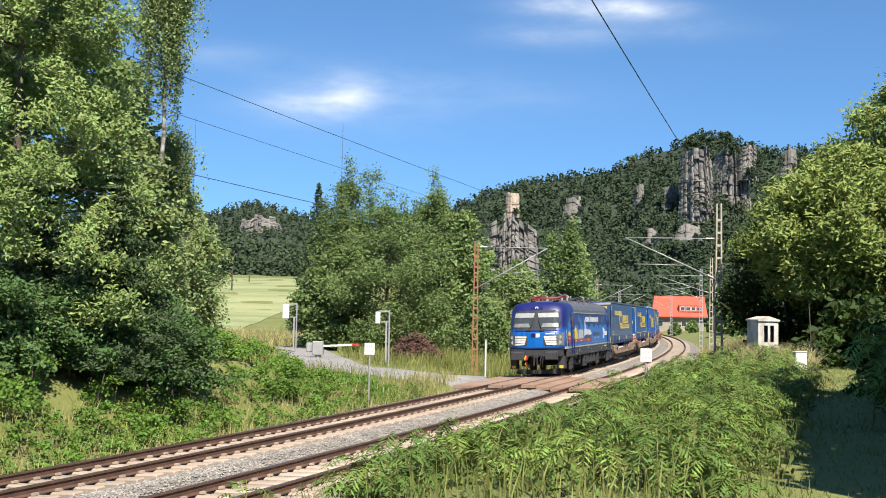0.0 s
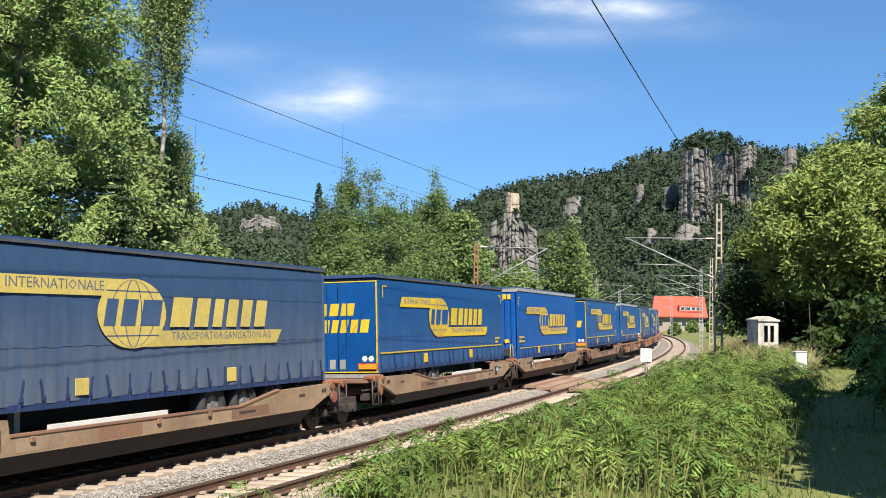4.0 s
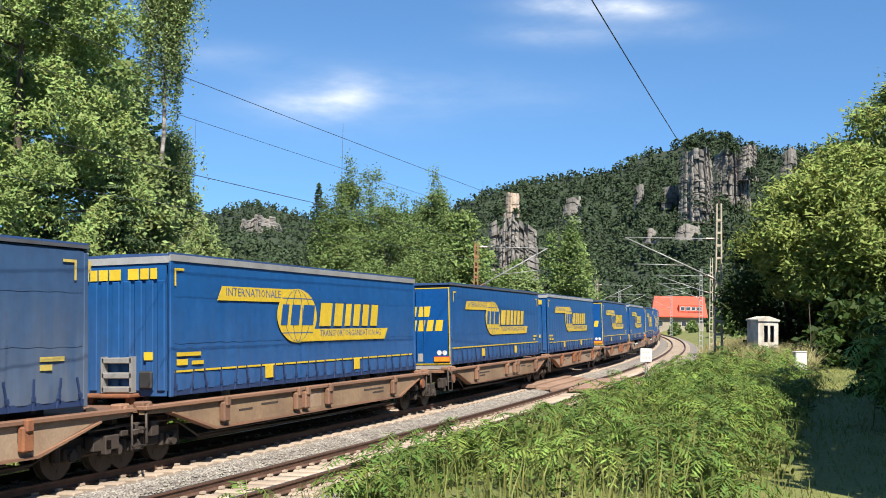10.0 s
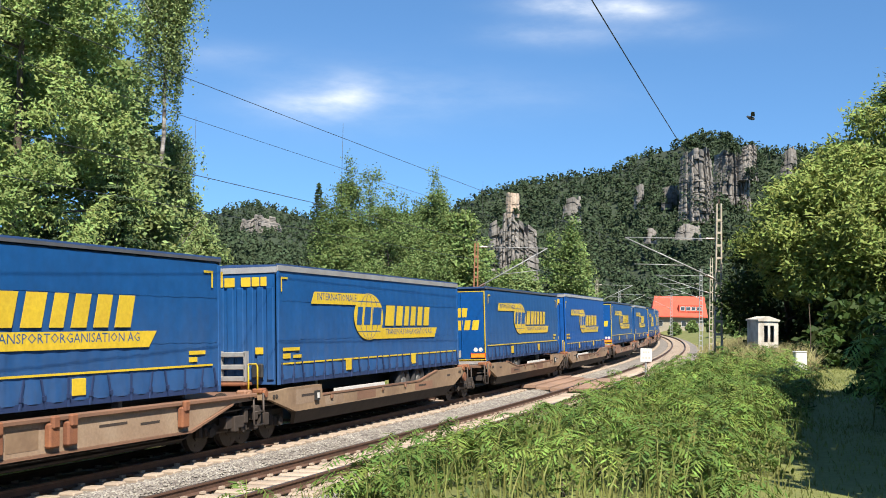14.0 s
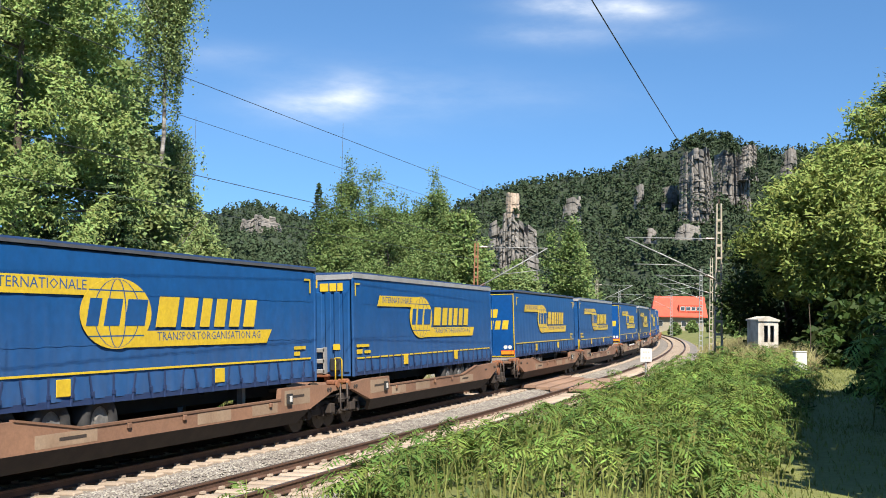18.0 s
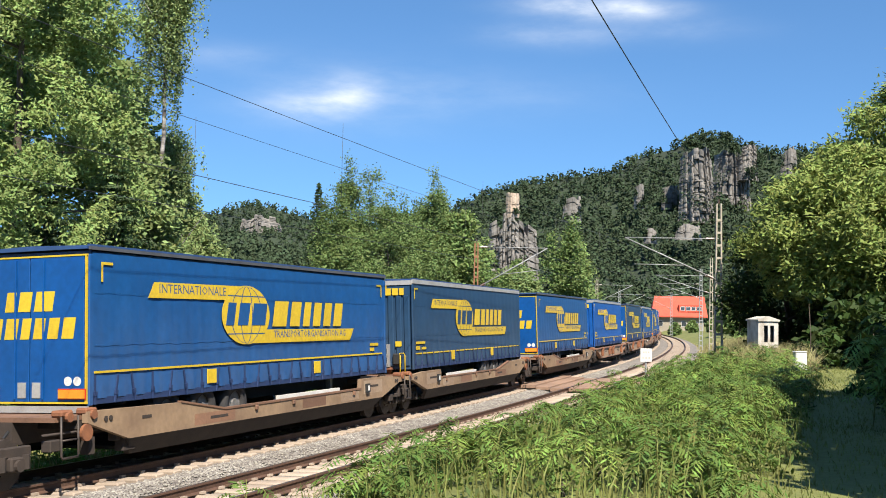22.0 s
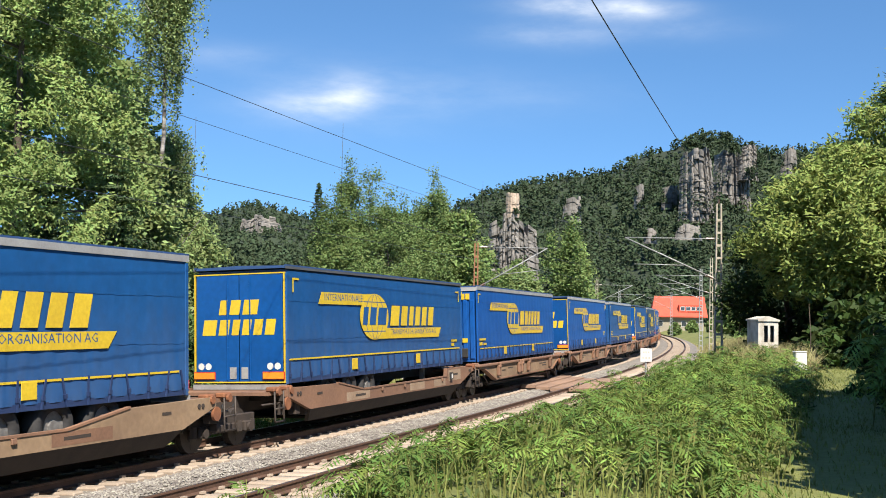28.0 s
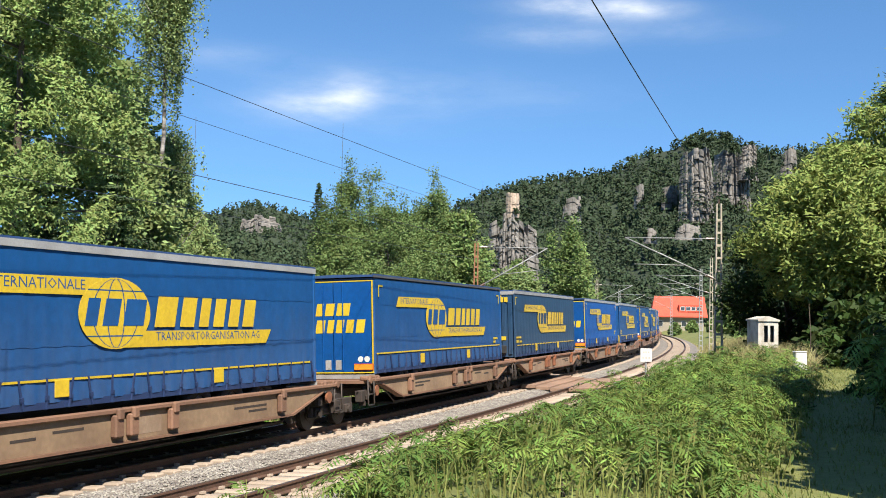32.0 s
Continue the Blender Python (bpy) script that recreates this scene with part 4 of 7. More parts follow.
def build_loco():
    t = new("electric_locomotive")
    M["loco"] = loco_paint()
    M["loco_blue"] = mat("loco_blue", (0.004, 0.1, 0.36), (0.003, 0.08, 0.3), 0.3, 0, 1, 10, 0.02)
    M["loco_deep"] = mat("loco_deep", (0.005, 0.06, 0.24), (0.004, 0.05, 0.2), 0.3, 0, 1, 10, 0.02)
    M["livery_white"] = mat("livery_white", (0.5, 0.51, 0.52), (0.42, 0.43, 0.44), 0.4, 0, 2, 20, 0.02)
    M["silver"] = mat("silver", (0.4, 0.4, 0.41), (0.22, 0.22, 0.23), 0.45, 0.2, 5, 20, 0.02)
    M["pan_red"] = mat("pan_red", (0.2, 0.025, 0.025), None, 0.5)
    M["frame_grey"] = mat("frame_grey", (0.031, 0.031, 0.033), (0.019, 0.019, 0.021), 0.7, 0, 2, 20, 0.1)
    M["roof_grey"] = mat("roof_grey", (0.085, 0.088, 0.1), (0.06, 0.062, 0.07), 0.6, 0, 1, 20, 0.1)
    M["screen"] = mat("screen", (0.05, 0.055, 0.055), (0.03, 0.033, 0.034), 0.05, 0, 1.5, 2, 0, spec=0.8)
    M["sun_blind"] = mat("sun_blind", (0.3, 0.31, 0.3), (0.22, 0.23, 0.22), 0.5, 0, 3, 10, 0)
    M["cab_grey"] = mat("cab_grey", (0.19, 0.2, 0.19), (0.12, 0.125, 0.12), 0.4, 0, 4, 10, 0)
    M["pod_grey"] = mat("pod_grey", (0.15, 0.16, 0.155), (0.09, 0.095, 0.09), 0.25, 0, 4, 10, 0)
    M["livery_red"] = mat("livery_red", (0.25, 0.025, 0.025), (0.17, 0.02, 0.02), 0.4, 0, 3, 20, 0)
    M["livery_grey"] = mat("livery_grey", (0.36, 0.38, 0.33), (0.28, 0.3, 0.27), 0.4)
    M["door_amber"] = mat("door_amber", (0.3, 0.09, 0.03), (0.2, 0.06, 0.02), 0.1, 0, 2, 10, 0, spec=0.7)
    LB = 17.7
    # height, set-back of the nose, half-width
    lev = [(1.42, 0.02, 1.4), (1.52, 0.0, 1.47), (2.28, 0.02, 1.5), (2.36, 0.1, 1.5), (2.42, 0.14, 1.5), (3.3, 0.5, 1.5), (3.4, 0.55, 1.49), (3.5, 0.61, 1.46), (3.62, 0.69, 1.4), (3.73, 0.8, 1.3), (3.8, 0.93, 1.16), (3.84, 1.1, 0.95), (3.86, 1.4, 0.4)]
    plan_q, plan_x = [0, 0.4, 0.62, 0.78, 0.88, 0.95, 1.0], [0.0, 0.02, 0.07, 0.17, 0.31, 0.5, 0.95]
    v, f = [], []
    for z, xf, hw in lev:
        half = [(xf + px, hw * q) for q, px in zip(plan_q, plan_x)] + [(LB / 2, hw)]
        front = [(x, -y) for x, y in half[::-1]] + half[1:]
        ring = front + [(LB - x, y) for x, y in half[:-1][::-1]] + [(LB - x, -y) for x, y in half[1:-1]]
        v += [(x, y, z) for x, y in ring]
        n = len(ring)
    for i in range(len(lev) - 1):
        for k in range(n):
            f.append((i * n + k, i * n + (k + 1) % n, (i + 1) * n + (k + 1) % n, (i + 1) * n + k))
    f.append(tuple(range((len(lev) - 1) * n, len(lev) * n)))
    f.append(tuple(range(n))[::-1])
    body = link_mesh("body", v, f, M["loco"], t, "glossy blue and navy locomotive body", smooth=True)
    bm = bmesh.new()
    bm.from_mesh(body.data)
    bmesh.ops.recalc_face_normals(bm, faces=bm.faces)
    bm.to_mesh(body.data)
    bm.free()
    lz = [q[0] for q in lev]

    def fxy(y, z):
        hw = float(np.interp(z, lz, [q[2] for q in lev]))
        return float(np.interp(z, lz, [q[1] for q in lev])) + float(np.interp(abs(y) / hw, plan_q, plan_x))

    def pane(name, bl, br, tr, tl, out, material, label="", to=None):
        """A panel on the nose between four corners (y, z), following its curve."""
        nu, nv = 8, 3
        vs, fs = [], []
        for d in (out, out - 0.02):
            for j in range(nv + 1):
                for i in range(nu + 1):
                    a, b = i / nu, j / nv
                    y = (bl[0] * (1 - a) + br[0] * a) * (1 - b) + (tl[0] * (1 - a) + tr[0] * a) * b
                    z = (bl[1] * (1 - a) + br[1] * a) * (1 - b) + (tl[1] * (1 - a) + tr[1] * a) * b
                    vs.append((fxy(y, z) - d, y, z))
        o = (nu + 1) * (nv + 1)
        for j in range(nv):
            for i in range(nu):
                k = j * (nu + 1) + i
                fs.append((k, k + nu + 1, k + nu + 2, k + 1))
        edge = [i for i in range(nu + 1)] + [(j + 1) * (nu + 1) + nu for j in range(nv)] + [nv * (nu + 1) + i for i in range(nu - 1, -1, -1)] + [j * (nu + 1) for j in range(nv - 1, 0, -1)]
        for a, b in zip(edge, edge[1:] + edge[:1]):
            fs.append((a, b, b + o, a + o))
        return link_mesh(name, vs, fs, material, to or t, label)

    def rect(name, y0, y1, z0, z1, out, material, label="", to=None):
        return pane(name, (y0, z0), (y1, z0), (y1, z1), (y0, z1), out, material, label, to)
    pane("screen_surround", (-1.3, 2.4), (1.3, 2.4), (1.24, 3.4), (-1.24, 3.4), 0.012, M["black"])
    for sg in (-1, 1):
        scr = pane("windscreen", (sg * 0.05, 2.5), (sg * 1.23, 2.5), (sg * 1.17, 3.33), (sg * 0.05, 3.33), 0.02, M["screen"], "dark reflecting windscreen pane")
        pane("sun_blind", (sg * 0.09, 3.04), (sg * 1.14, 3.04), (sg * 1.12, 3.27), (sg * 0.09, 3.27), 0.027, M["sun_blind"], "pale sun blind behind the glass", scr)
        pane("cab_desk", (sg * 0.3, 2.55), (sg * 1.17, 2.55), (sg * 1.14, 2.74), (sg * 0.36, 2.74), 0.027, M["cab_grey"], "pale desk and seat behind the glass", scr)
        # wiper on its arm
        y0 = sg * 0.35
        tubes("wiper", [([(fxy(y0, 2.42) - 0.1, y0, 2.4), (fxy(y0, 2.9) - 0.06, y0 - sg * 0.22, 2.92)], [0.02, 0.012]), ([(fxy(y0, 2.52) - 0.05, y0 - sg * 0.1, 2.52), (fxy(y0, 3.15) - 0.05, y0 - sg * 0.26, 3.15)], [0.014, 0.012])], M["black"], t, seg=5)
        bm = bmesh.new()
        box_into(bm, fxy(y0, 2.4) - 0.13, fxy(y0, 2.4), y0 - 0.12, y0 + 0.12, 2.33, 2.43, 0.02)
        part("wiper_motor", bm, M["black"], t)
        # white grille bars rising outwards
        for k in range(4):
            zi, zo = 1.64 + k * 0.115, 1.61 + k * 0.128
            gb = pane("grille_bar", (sg * (0.46 + 0.035 * (3 - k)), zi), (sg * 1.07, zo), (sg * 1.08, zo + 0.1), (sg * (0.46 + 0.035 * (3 - k) - 0.02), zi + 0.09), 0.03, M["white_paint"], "white grille bar")
        pane("grille_shadow", (sg * 0.44, 1.62), (sg * 1.1, 1.58), (sg * 1.1, 2.13), (sg * 0.4, 2.1), 0.012, M["frame_grey"])
        hl = pane("headlight_housing", (sg * 1.11, 1.6), (sg * 1.4, 1.6), (sg * 1.43, 2.26), (sg * 1.13, 2.18), 0.02, M["pod_grey"], "grey headlight pod")
        for z, y in ((1.76, 1.22), (2.02, 1.24)):
            cyl("headlight", (fxy(y, z) - 0.027, sg * y, z), (fxy(y, z) + 0.05, sg * y, z), 0.085, M["alu"], hl, "round pale headlight", seg=14)
        cyl("nose_handrail", (fxy(1.46, 1.6) - 0.03, sg * 1.5, 1.5), (fxy(1.46, 2.3) - 0.03, sg * 1.5, 2.35), 0.02, M["silver"], t, seg=6)
        box("nose_edge", 0.35, 1.4, *sorted((sg * 1.45, sg * 1.512)), 1.4, 1.52, M["silver"], t, "silver lower corner")
    pane("lower_front", (-1.38, 1.5), (1.38, 1.5), (1.38, 2.27), (-1.38, 2.27), 0.006, M["loco_blue"], "bright blue front panel")
    rect("nose_shelf", -1.3, 1.3, 2.33, 2.38, 0.03, M["livery_navy"], "dark blue ledge below the windscreen")
    rect("emblem_block", -0.02, 0.2, 2.02, 2.22, 0.016, M["livery_navy"], "dark blue emblem block")
    rect("emblem_block", -0.24, -0.03, 2.02, 2.22, 0.016, M["white_paint"], "white emblem block")
    for k in range(5):
        rect("number_bar", -0.6 - k * 0.1, -0.53 - k * 0.1, 2.17, 2.225, 0.016, M["white_paint"])
    rect("lamp_panel", -0.32, 0.32, 3.44, 3.6, 0.012, M["livery_navy"])
    cyl("top_headlight", (fxy(0, 3.52) - 0.03, 0, 3.52), (fxy(0, 3.52) + 0.1, 0, 3.52), 0.085, M["white_paint"], t, "round upper headlight", seg=14)
    cyl("headlight_eye", (fxy(0, 3.52) - 0.036, 0, 3.52), (fxy(0, 3.52), 0, 3.52), 0.04, M["black"], t, seg=10)
    # underframe, ploughs, buffers
    for x0, s in ((0.0, 1), (LB, -1)):
        a = x0
        box("front_sill", min(a + s * 0.06, a + s * 0.8), max(a + s * 0.06, a + s * 0.8), -1.36, 1.36, 1.02, 1.4, M["frame_grey"], t, "dark grey buffer beam", bevel=0.05)
        box("black_gap", min(a + s * 0.05, a + s * 0.6), max(a + s * 0.05, a + s * 0.6), -1.35, 1.35, 1.402, 1.43, M["black"], t)
        prism("plough", [(-1.15, 0.14), (1.15, 0.14), (1.05, 0.42), (0.2, 0.34), (-0.2, 0.34), (-1.05, 0.42)], a + s * 0.55, a + s * 0.6, M["black"], t, "black rail guard plate").matrix_basis = Matrix(((0, 1, 0, 0), (1, 0, 0, 0), (0, 0, 1, 0), (0, 0, 0, 1)))
        for y in (-0.88, 0.88):
            bm = bmesh.new()
            cyl_into(bm, (a + s * 0.1, y, 1.08), (a - s * 0.3, y, 1.08), 0.14, seg=14)
            box_into(bm, min(a + s * 0.06, a - s * 0.06), max(a + s * 0.06, a - s * 0.06), y - 0.28, y + 0.28, 0.86, 1.3, 0.03)
            box_into(bm, min(a - s * 0.3, a - s * 0.38), max(a - s * 0.3, a - s * 0.38), y - 0.33, y + 0.33, 0.88, 1.28, 0.03)
            part("buffer", bm, M["frame_grey"], t, "square-headed grey buffer")
            y1, y2 = sorted((y * 1.6, y * 1.22))
            st = box("corner_step", min(a + s * 0.35, a + s * 1.0), max(a + s * 0.35, a + s * 1.0), y1, y2, 0.4, 1.02, M["frame_grey"], t, "dark grey corner step box", bevel=0.03)
            box("foothold", min(a + s * 0.46, a + s * 0.86), max(a + s * 0.46, a + s * 0.86), *sorted((y * 1.605, y * 1.5)), 0.66, 0.88, M["black"], st)
            box("yellow_plate", min(a + s * 0.33, a + s * 0.352), max(a + s * 0.33, a + s * 0.352), y1 + 0.05, y2 - 0.08, 0.44, 0.58, M["yellow"], st, "yellow plate")
        bm = bmesh.new()
        cyl_into(bm, (a - s * 0.0, 0, 1.06), (a - s * 0.3, 0, 1.02), 0.06, seg=8)
        cyl_into(bm, (a - s * 0.3, 0, 1.06), (a - s * 0.26, 0.05, 0.6), 0.05, seg=8)
        cyl_into(bm, (a - s * 0.24, -0.12, 0.98), (a - s * 0.24, -0.12, 0.55), 0.035, seg=8)
        box_into(bm, min(a, a - s * 0.14), max(a, a - s * 0.14), -0.16, 0.16, 0.96, 1.2, 0.03)
        part("coupling_hook", bm, M["black"], t)
        for y, mm in ((-0.42, "black"), (0.38, "black"), (0.46, "red_paint"), (0.52, "yellow"), (-0.3, "black")):
            tubes("brake_hose", [([(a - s * 0.0, y, 1.08), (a - s * 0.2, y, 0.95), (a - s * 0.22, y * 0.92, 0.62), (a - s * 0.06, y * 0.8, 0.5)], [0.03] * 4)], M[mm], t)
    for sg in (-1, 1):
        box("side_sill", 0.9, LB - 0.9, *sorted((sg * 1.5, sg * 1.4)), 0.98, 1.42, M["frame_grey"], t, "dark grey solebar", bevel=0.02)
    box("silver_band", 0.9, LB - 0.9, -1.506, -1.498, 1.425, 1.5, M["silver"], t, "silver rivetted lower band")
    rgm = random.Random(21)
    for k in range(30):
        x, ww = rgm.uniform(1.2, LB - 1.5), rgm.uniform(0.04, 0.3)
        z0, hh = rgm.uniform(1.04, 1.3), rgm.uniform(0.02, 0.05)
        box("marking_bar", x, x + ww, -1.505, -1.5, z0, z0 + hh, M["alu"], t)
    for x in (2.9, 7.9, 8.6, 12.2, 13.1):
        cyl("round_port", (x, -1.506, 1.24), (x, -1.49, 1.24), 0.075, M["black"], t, seg=12)
    box("yellow_smear", 13.7, 14.7, -1.504, -1.5, 1.26, 1.34, M["yellow_dusty"], t, "worn yellow marking")
    box("transformer", 7.2, 10.7, -1.25, 1.25, 0.35, 1.1, M["frame_grey"], t, "grey transformer tank", bevel=0.05)
    for x in (7.4, 8.55, 9.7):
        box("equipment_box", x, x + 0.9, -1.42, -1.25, 0.45, 0.97, M["frame_grey"], t, bevel=0.03)
    sets = []
    for cx in (4.2, 13.7):
        for side in (-1, 1):
            bm = bmesh.new()
            box_into(bm, cx - 2.0, cx - 0.9, side * 1.08 - 0.08, side * 1.08 + 0.08, 0.7, 0.92, 0.05)
            box_into(bm, cx + 0.9, cx + 2.0, side * 1.08 - 0.08, side * 1.08 + 0.08, 0.7, 0.92, 0.05)
            box_into(bm, cx - 1.0, cx + 1.0, side * 1.1 - 0.12, side * 1.1 + 0.12, 0.46, 0.74, 0.06)
            part("bogie_frame", bm, M["frame_grey"], t, "grey cranked bogie frame")
            for dx in (-1.3, 1.3):
                bm = bmesh.new()
                box_into(bm, cx + dx - 0.2, cx + dx + 0.2, side * 1.12 - 0.12, side * 1.12 + 0.12, 0.44, 0.8, 0.05)
                cyl_into(bm, (cx + dx, side * 1.2, 0.6), (cx + dx, side * 1.34, 0.6), 0.15, seg=14)
                part("axle_box", bm, M["frame_grey"], t)
                for e in (-0.4, 0.4):
                    cyl("spring", (cx + dx + e, side * 1.14, 0.5), (cx + dx + e, side * 1.14, 0.86), 0.11, M["black"], t, seg=10)
            tubes("damper", [([(cx - 1.0, side * 1.32, 0.8), (cx + 0.1, side * 1.34, 0.95)], [0.06, 0.06]), ([(cx + 0.1, side * 1.34, 0.95), (cx + 0.7, side * 1.34, 1.0)], [0.035, 0.035])], M["frame_grey"], t)
            cyl("air_spring", (cx - 0.35, side * 1.05, 0.74), (cx - 0.35, side * 1.05, 1.0), 0.2, M["black"], t, seg=12)
            cyl("air_spring", (cx + 0.35, side * 1.05, 0.74), (cx + 0.35, side * 1.05, 1.0), 0.2, M["black"], t, seg=12)
        for dx in (-1.3, 1.3):
            ws = wheelset(t, 0.6)
            ws.matrix_basis = Matrix.Translation((cx + dx, 0, 0.6))
            sets.append((ws, 0.6, (cx + dx, 0, 0.6)))
    for x in (2.05, 6.4, 11.1, 15.4):
        bm = bmesh.new()
        for zz in (0.35, 0.58, 0.8):
            box_into(bm, x, x + 0.42, -1.48, -1.3, zz, zz + 0.04)
        box_into(bm, x - 0.03, x, -1.48, -1.34, 0.32, 1.0)
        box_into(bm, x + 0.42, x + 0.45, -1.48, -1.34, 0.32, 1.0)
        part("step", bm, M["frame_grey"], t)
    for k in range(16):
        x = 1.3 + k * 1.0
        hh = rngt.uniform(0.12, 0.36)
        box("equipment_box", x, x + rngt.uniform(0.2, 0.55), -1.36, -1.2, 0.97 - hh, 0.99, M["frame_grey"], t, bevel=0.025)
    for x in (2.6, 5.9, 12.0, 15.3):
        cyl("sand_pipe", (x, -1.2, 0.9), (x + 0.1, -0.85, 0.12), 0.03, M["black"], t, seg=6)
    # bright blue rolling hills, towers and trees painted over the navy upper half
    lobes = [(1.7, 0.75), (3.55, 0.95), (5.4, 0.7), (7.1, 1.0), (8.9, 1.15), (10.7, 1.05), (12.5, 1.1), (14.4, 1.15), (16.2, 1.1)]

    def hill_top(x):
        h = 2.12
        for c, r_ in lobes:
            if abs(x - c) < r_:
                h = max(h, 2.0 + 0.64 * math.sqrt(1 - ((x - c) / r_) ** 2))
        for a, b, z in ((1.62, 1.74, 3.05), (1.3, 1.5, 2.75), (1.95, 2.0, 2.7), (5.05, 5.5, 2.85), (5.15, 5.4, 3.0), (5.7, 5.85, 2.7)):
            if a < x < b:
                h = max(h, z)
        return h
    xs = np.arange(1.3, LB - 1.3, 0.05)
    prism("livery_landscape", ([(float(xs[0]), 1.52)] + [(float(x), hill_top(float(x))) for x in xs] + [(float(xs[-1]), 1.52)])[::-1], -1.5035, -1.498, M["loco_blue"], t, "bright blue painted hills and towers")
    for x, z, r_ in ((4.5, 2.95, 0.16), (4.75, 2.9, 0.12), (5.0, 2.85, 0.09), (2.95, 3.0, 0.1), (12.85, 2.88, 0.12), (13.15, 2.95, 0.1), (15.0, 3.0, 0.12), (15.2, 2.92, 0.1), (6.3, 2.9, 0.14), (6.55, 2.8, 0.1)):
        prism("livery_tree", [(x + r_ * math.cos(q * 0.63), z + 1.5 * r_ * math.sin(q * 0.63)) for q in range(10)], -1.506, -1.499, M["loco_deep"], t)
    moon = [(14.0 + 0.24 * math.cos(a), 2.98 + 0.28 * math.sin(a)) for a in np.linspace(1.7, 5.2, 10)] + [(14.1 + 0.17 * math.cos(a), 3.02 + 0.22 * math.sin(a)) for a in np.linspace(5.0, 1.9, 8)]
    prism("livery_moon", moon, -1.506, -1.499, M["loco_deep"], t, "blue painted crescent")
    # pictures of loaded wagons: plain coloured shapes
    yb = -1.5045

    def pic(pts, m_, lab="", lift=0.0):
        return prism("livery_shape", pts, yb, yb - 0.003 - lift, m_, t, lab)

    def heap(x0, x1, z0, z1):
        top = []
        for i in range(15):
            a = i / 14
            top.append((x0 + (x1 - x0) * a, z0 + (z1 - z0) * math.sin(math.pi * a) ** 0.7 + 0.025 * (i % 2)))
        pic(top[::-1], M["yellow"], "yellow heap picture")
    for x0, x1 in ((2.72, 4.25), (4.3, 6.0), (6.1, 9.05)):
        wg = pic([(x0, 1.68), (x1, 1.68), (x1 - 0.04, 1.86), (x0 + 0.04, 1.86)], M["livery_red"], "dark red wagon picture")
        for xx in (x0 + 0.25, x1 - 0.45):
            pic([(xx, 1.6), (xx + 0.24, 1.6), (xx + 0.24, 1.68), (xx, 1.68)], M["livery_navy"])
        pic([((x0 + x1) / 2 - 0.16, 1.73), ((x0 + x1) / 2 + 0.2, 1.73), ((x0 + x1) / 2 + 0.2, 1.79), ((x0 + x1) / 2 - 0.16, 1.79)], M["livery_white"], lift=0.003)
    pic([(1.15, 1.64), (1.95, 1.64), (2.0, 2.06), (1.1, 2.06)], M["livery_red"], "dark red hopper wagon picture")
    pic([(1.4, 1.88), (1.7, 1.88), (1.7, 1.96), (1.4, 1.96)], M["livery_white"], lift=0.003)
    heap(1.13, 1.97, 2.065, 2.3)
    heap(2.78, 4.18, 1.865, 2.5)
    pic([(4.4, 1.87), (5.9, 1.87), (5.9, 2.36), (4.4, 2.36)], M["livery_grey"], "grey container picture")
    for k in range(6):
        pic([(4.55 + k * 0.24, 1.9), (4.57 + k * 0.24, 1.9), (4.57 + k * 0.24, 2.33), (4.55 + k * 0.24, 2.33)], M["silver"], lift=0.003)
    pic([(6.25, 2.0), (8.4, 2.0), (8.85, 2.08), (8.75, 2.2), (8.35, 2.34), (7.0, 2.36), (6.85, 2.5), (6.55, 2.88), (6.38, 2.92), (6.42, 2.4), (6.3, 2.3)], M["livery_white"], "white spacecraft picture")
    pic([(6.3, 1.88), (8.6, 1.88), (8.85, 2.07), (8.3, 2.04), (7.0, 2.08), (6.4, 2.02)], M["livery_navy"], "dark underside of the picture", lift=0.002)
    pic([(9.35, 1.74), (11.9, 1.74), (11.95, 2.16), (9.45, 2.2)], M["livery_navy"], "dark blue picture of a locomotive")
    pic([(9.33, 1.72), (11.92, 1.72), (11.92, 1.96), (9.33, 1.96)], M["loco_blue"], lift=0.002)
    for xx in (10.0, 11.1):
        pic([(xx, 1.82), (xx + 0.35, 1.82), (xx + 0.35, 1.88), (xx, 1.88)], M["livery_white"], lift=0.004)
    # plain bars in place of the web address
    x = 6.75
    for wd, hh in ((0.42, 0.27), (0.42, 0.27), (0.42, 0.27), (0.09, 0.09), (0.22, 0.36), (0.36, 0.27), (0.34, 0.27), (0.36, 0.27), (0.36, 0.27), (0.36, 0.27), (0.09, 0.09), (0.3, 0.27), (0.32, 0.27)):
        box("address_bar", x, x + wd, yb - 0.004, yb, 2.79, 2.79 + hh, M["livery_white"], t, "white plain lettering bar")
        x += wd + 0.055
    pic([(13.35, 1.78), (13.72, 1.78), (13.72, 2.42), (13.35, 2.42), (13.35, 2.22), (13.56, 2.22), (13.56, 1.98), (13.35, 1.98)], M["white_paint"], "white emblem")
    x = 13.92
    for wd, hh in ((0.24, 0.36), (0.22, 0.26), (0.16, 0.26), (0.24, 0.26), (0.24, 0.26)):
        box("name_bar", x, x + wd, yb - 0.004, yb, 1.95, 1.95 + hh, M["white_paint"], t)
        x += wd + 0.045
    # cab side doors, proud of the livery
    for x, mm in ((2.1, "door_amber"), (LB - 2.65, "glass_dark")):
        dr = box("cab_door", x, x + 0.55, -1.516, -1.508, 1.55, 3.28, M["loco_deep"], t, "blue cab side door", bevel=0.003)
        box("door_window_frame", x + 0.1, x + 0.45, -1.522, -1.517, 2.42, 3.2, M["black"], dr)
        box("door_window", x + 0.14, x + 0.41, -1.526, -1.523, 2.5, 3.14, M[mm], dr, "small amber door window" if mm == "door_amber" else "small door window")
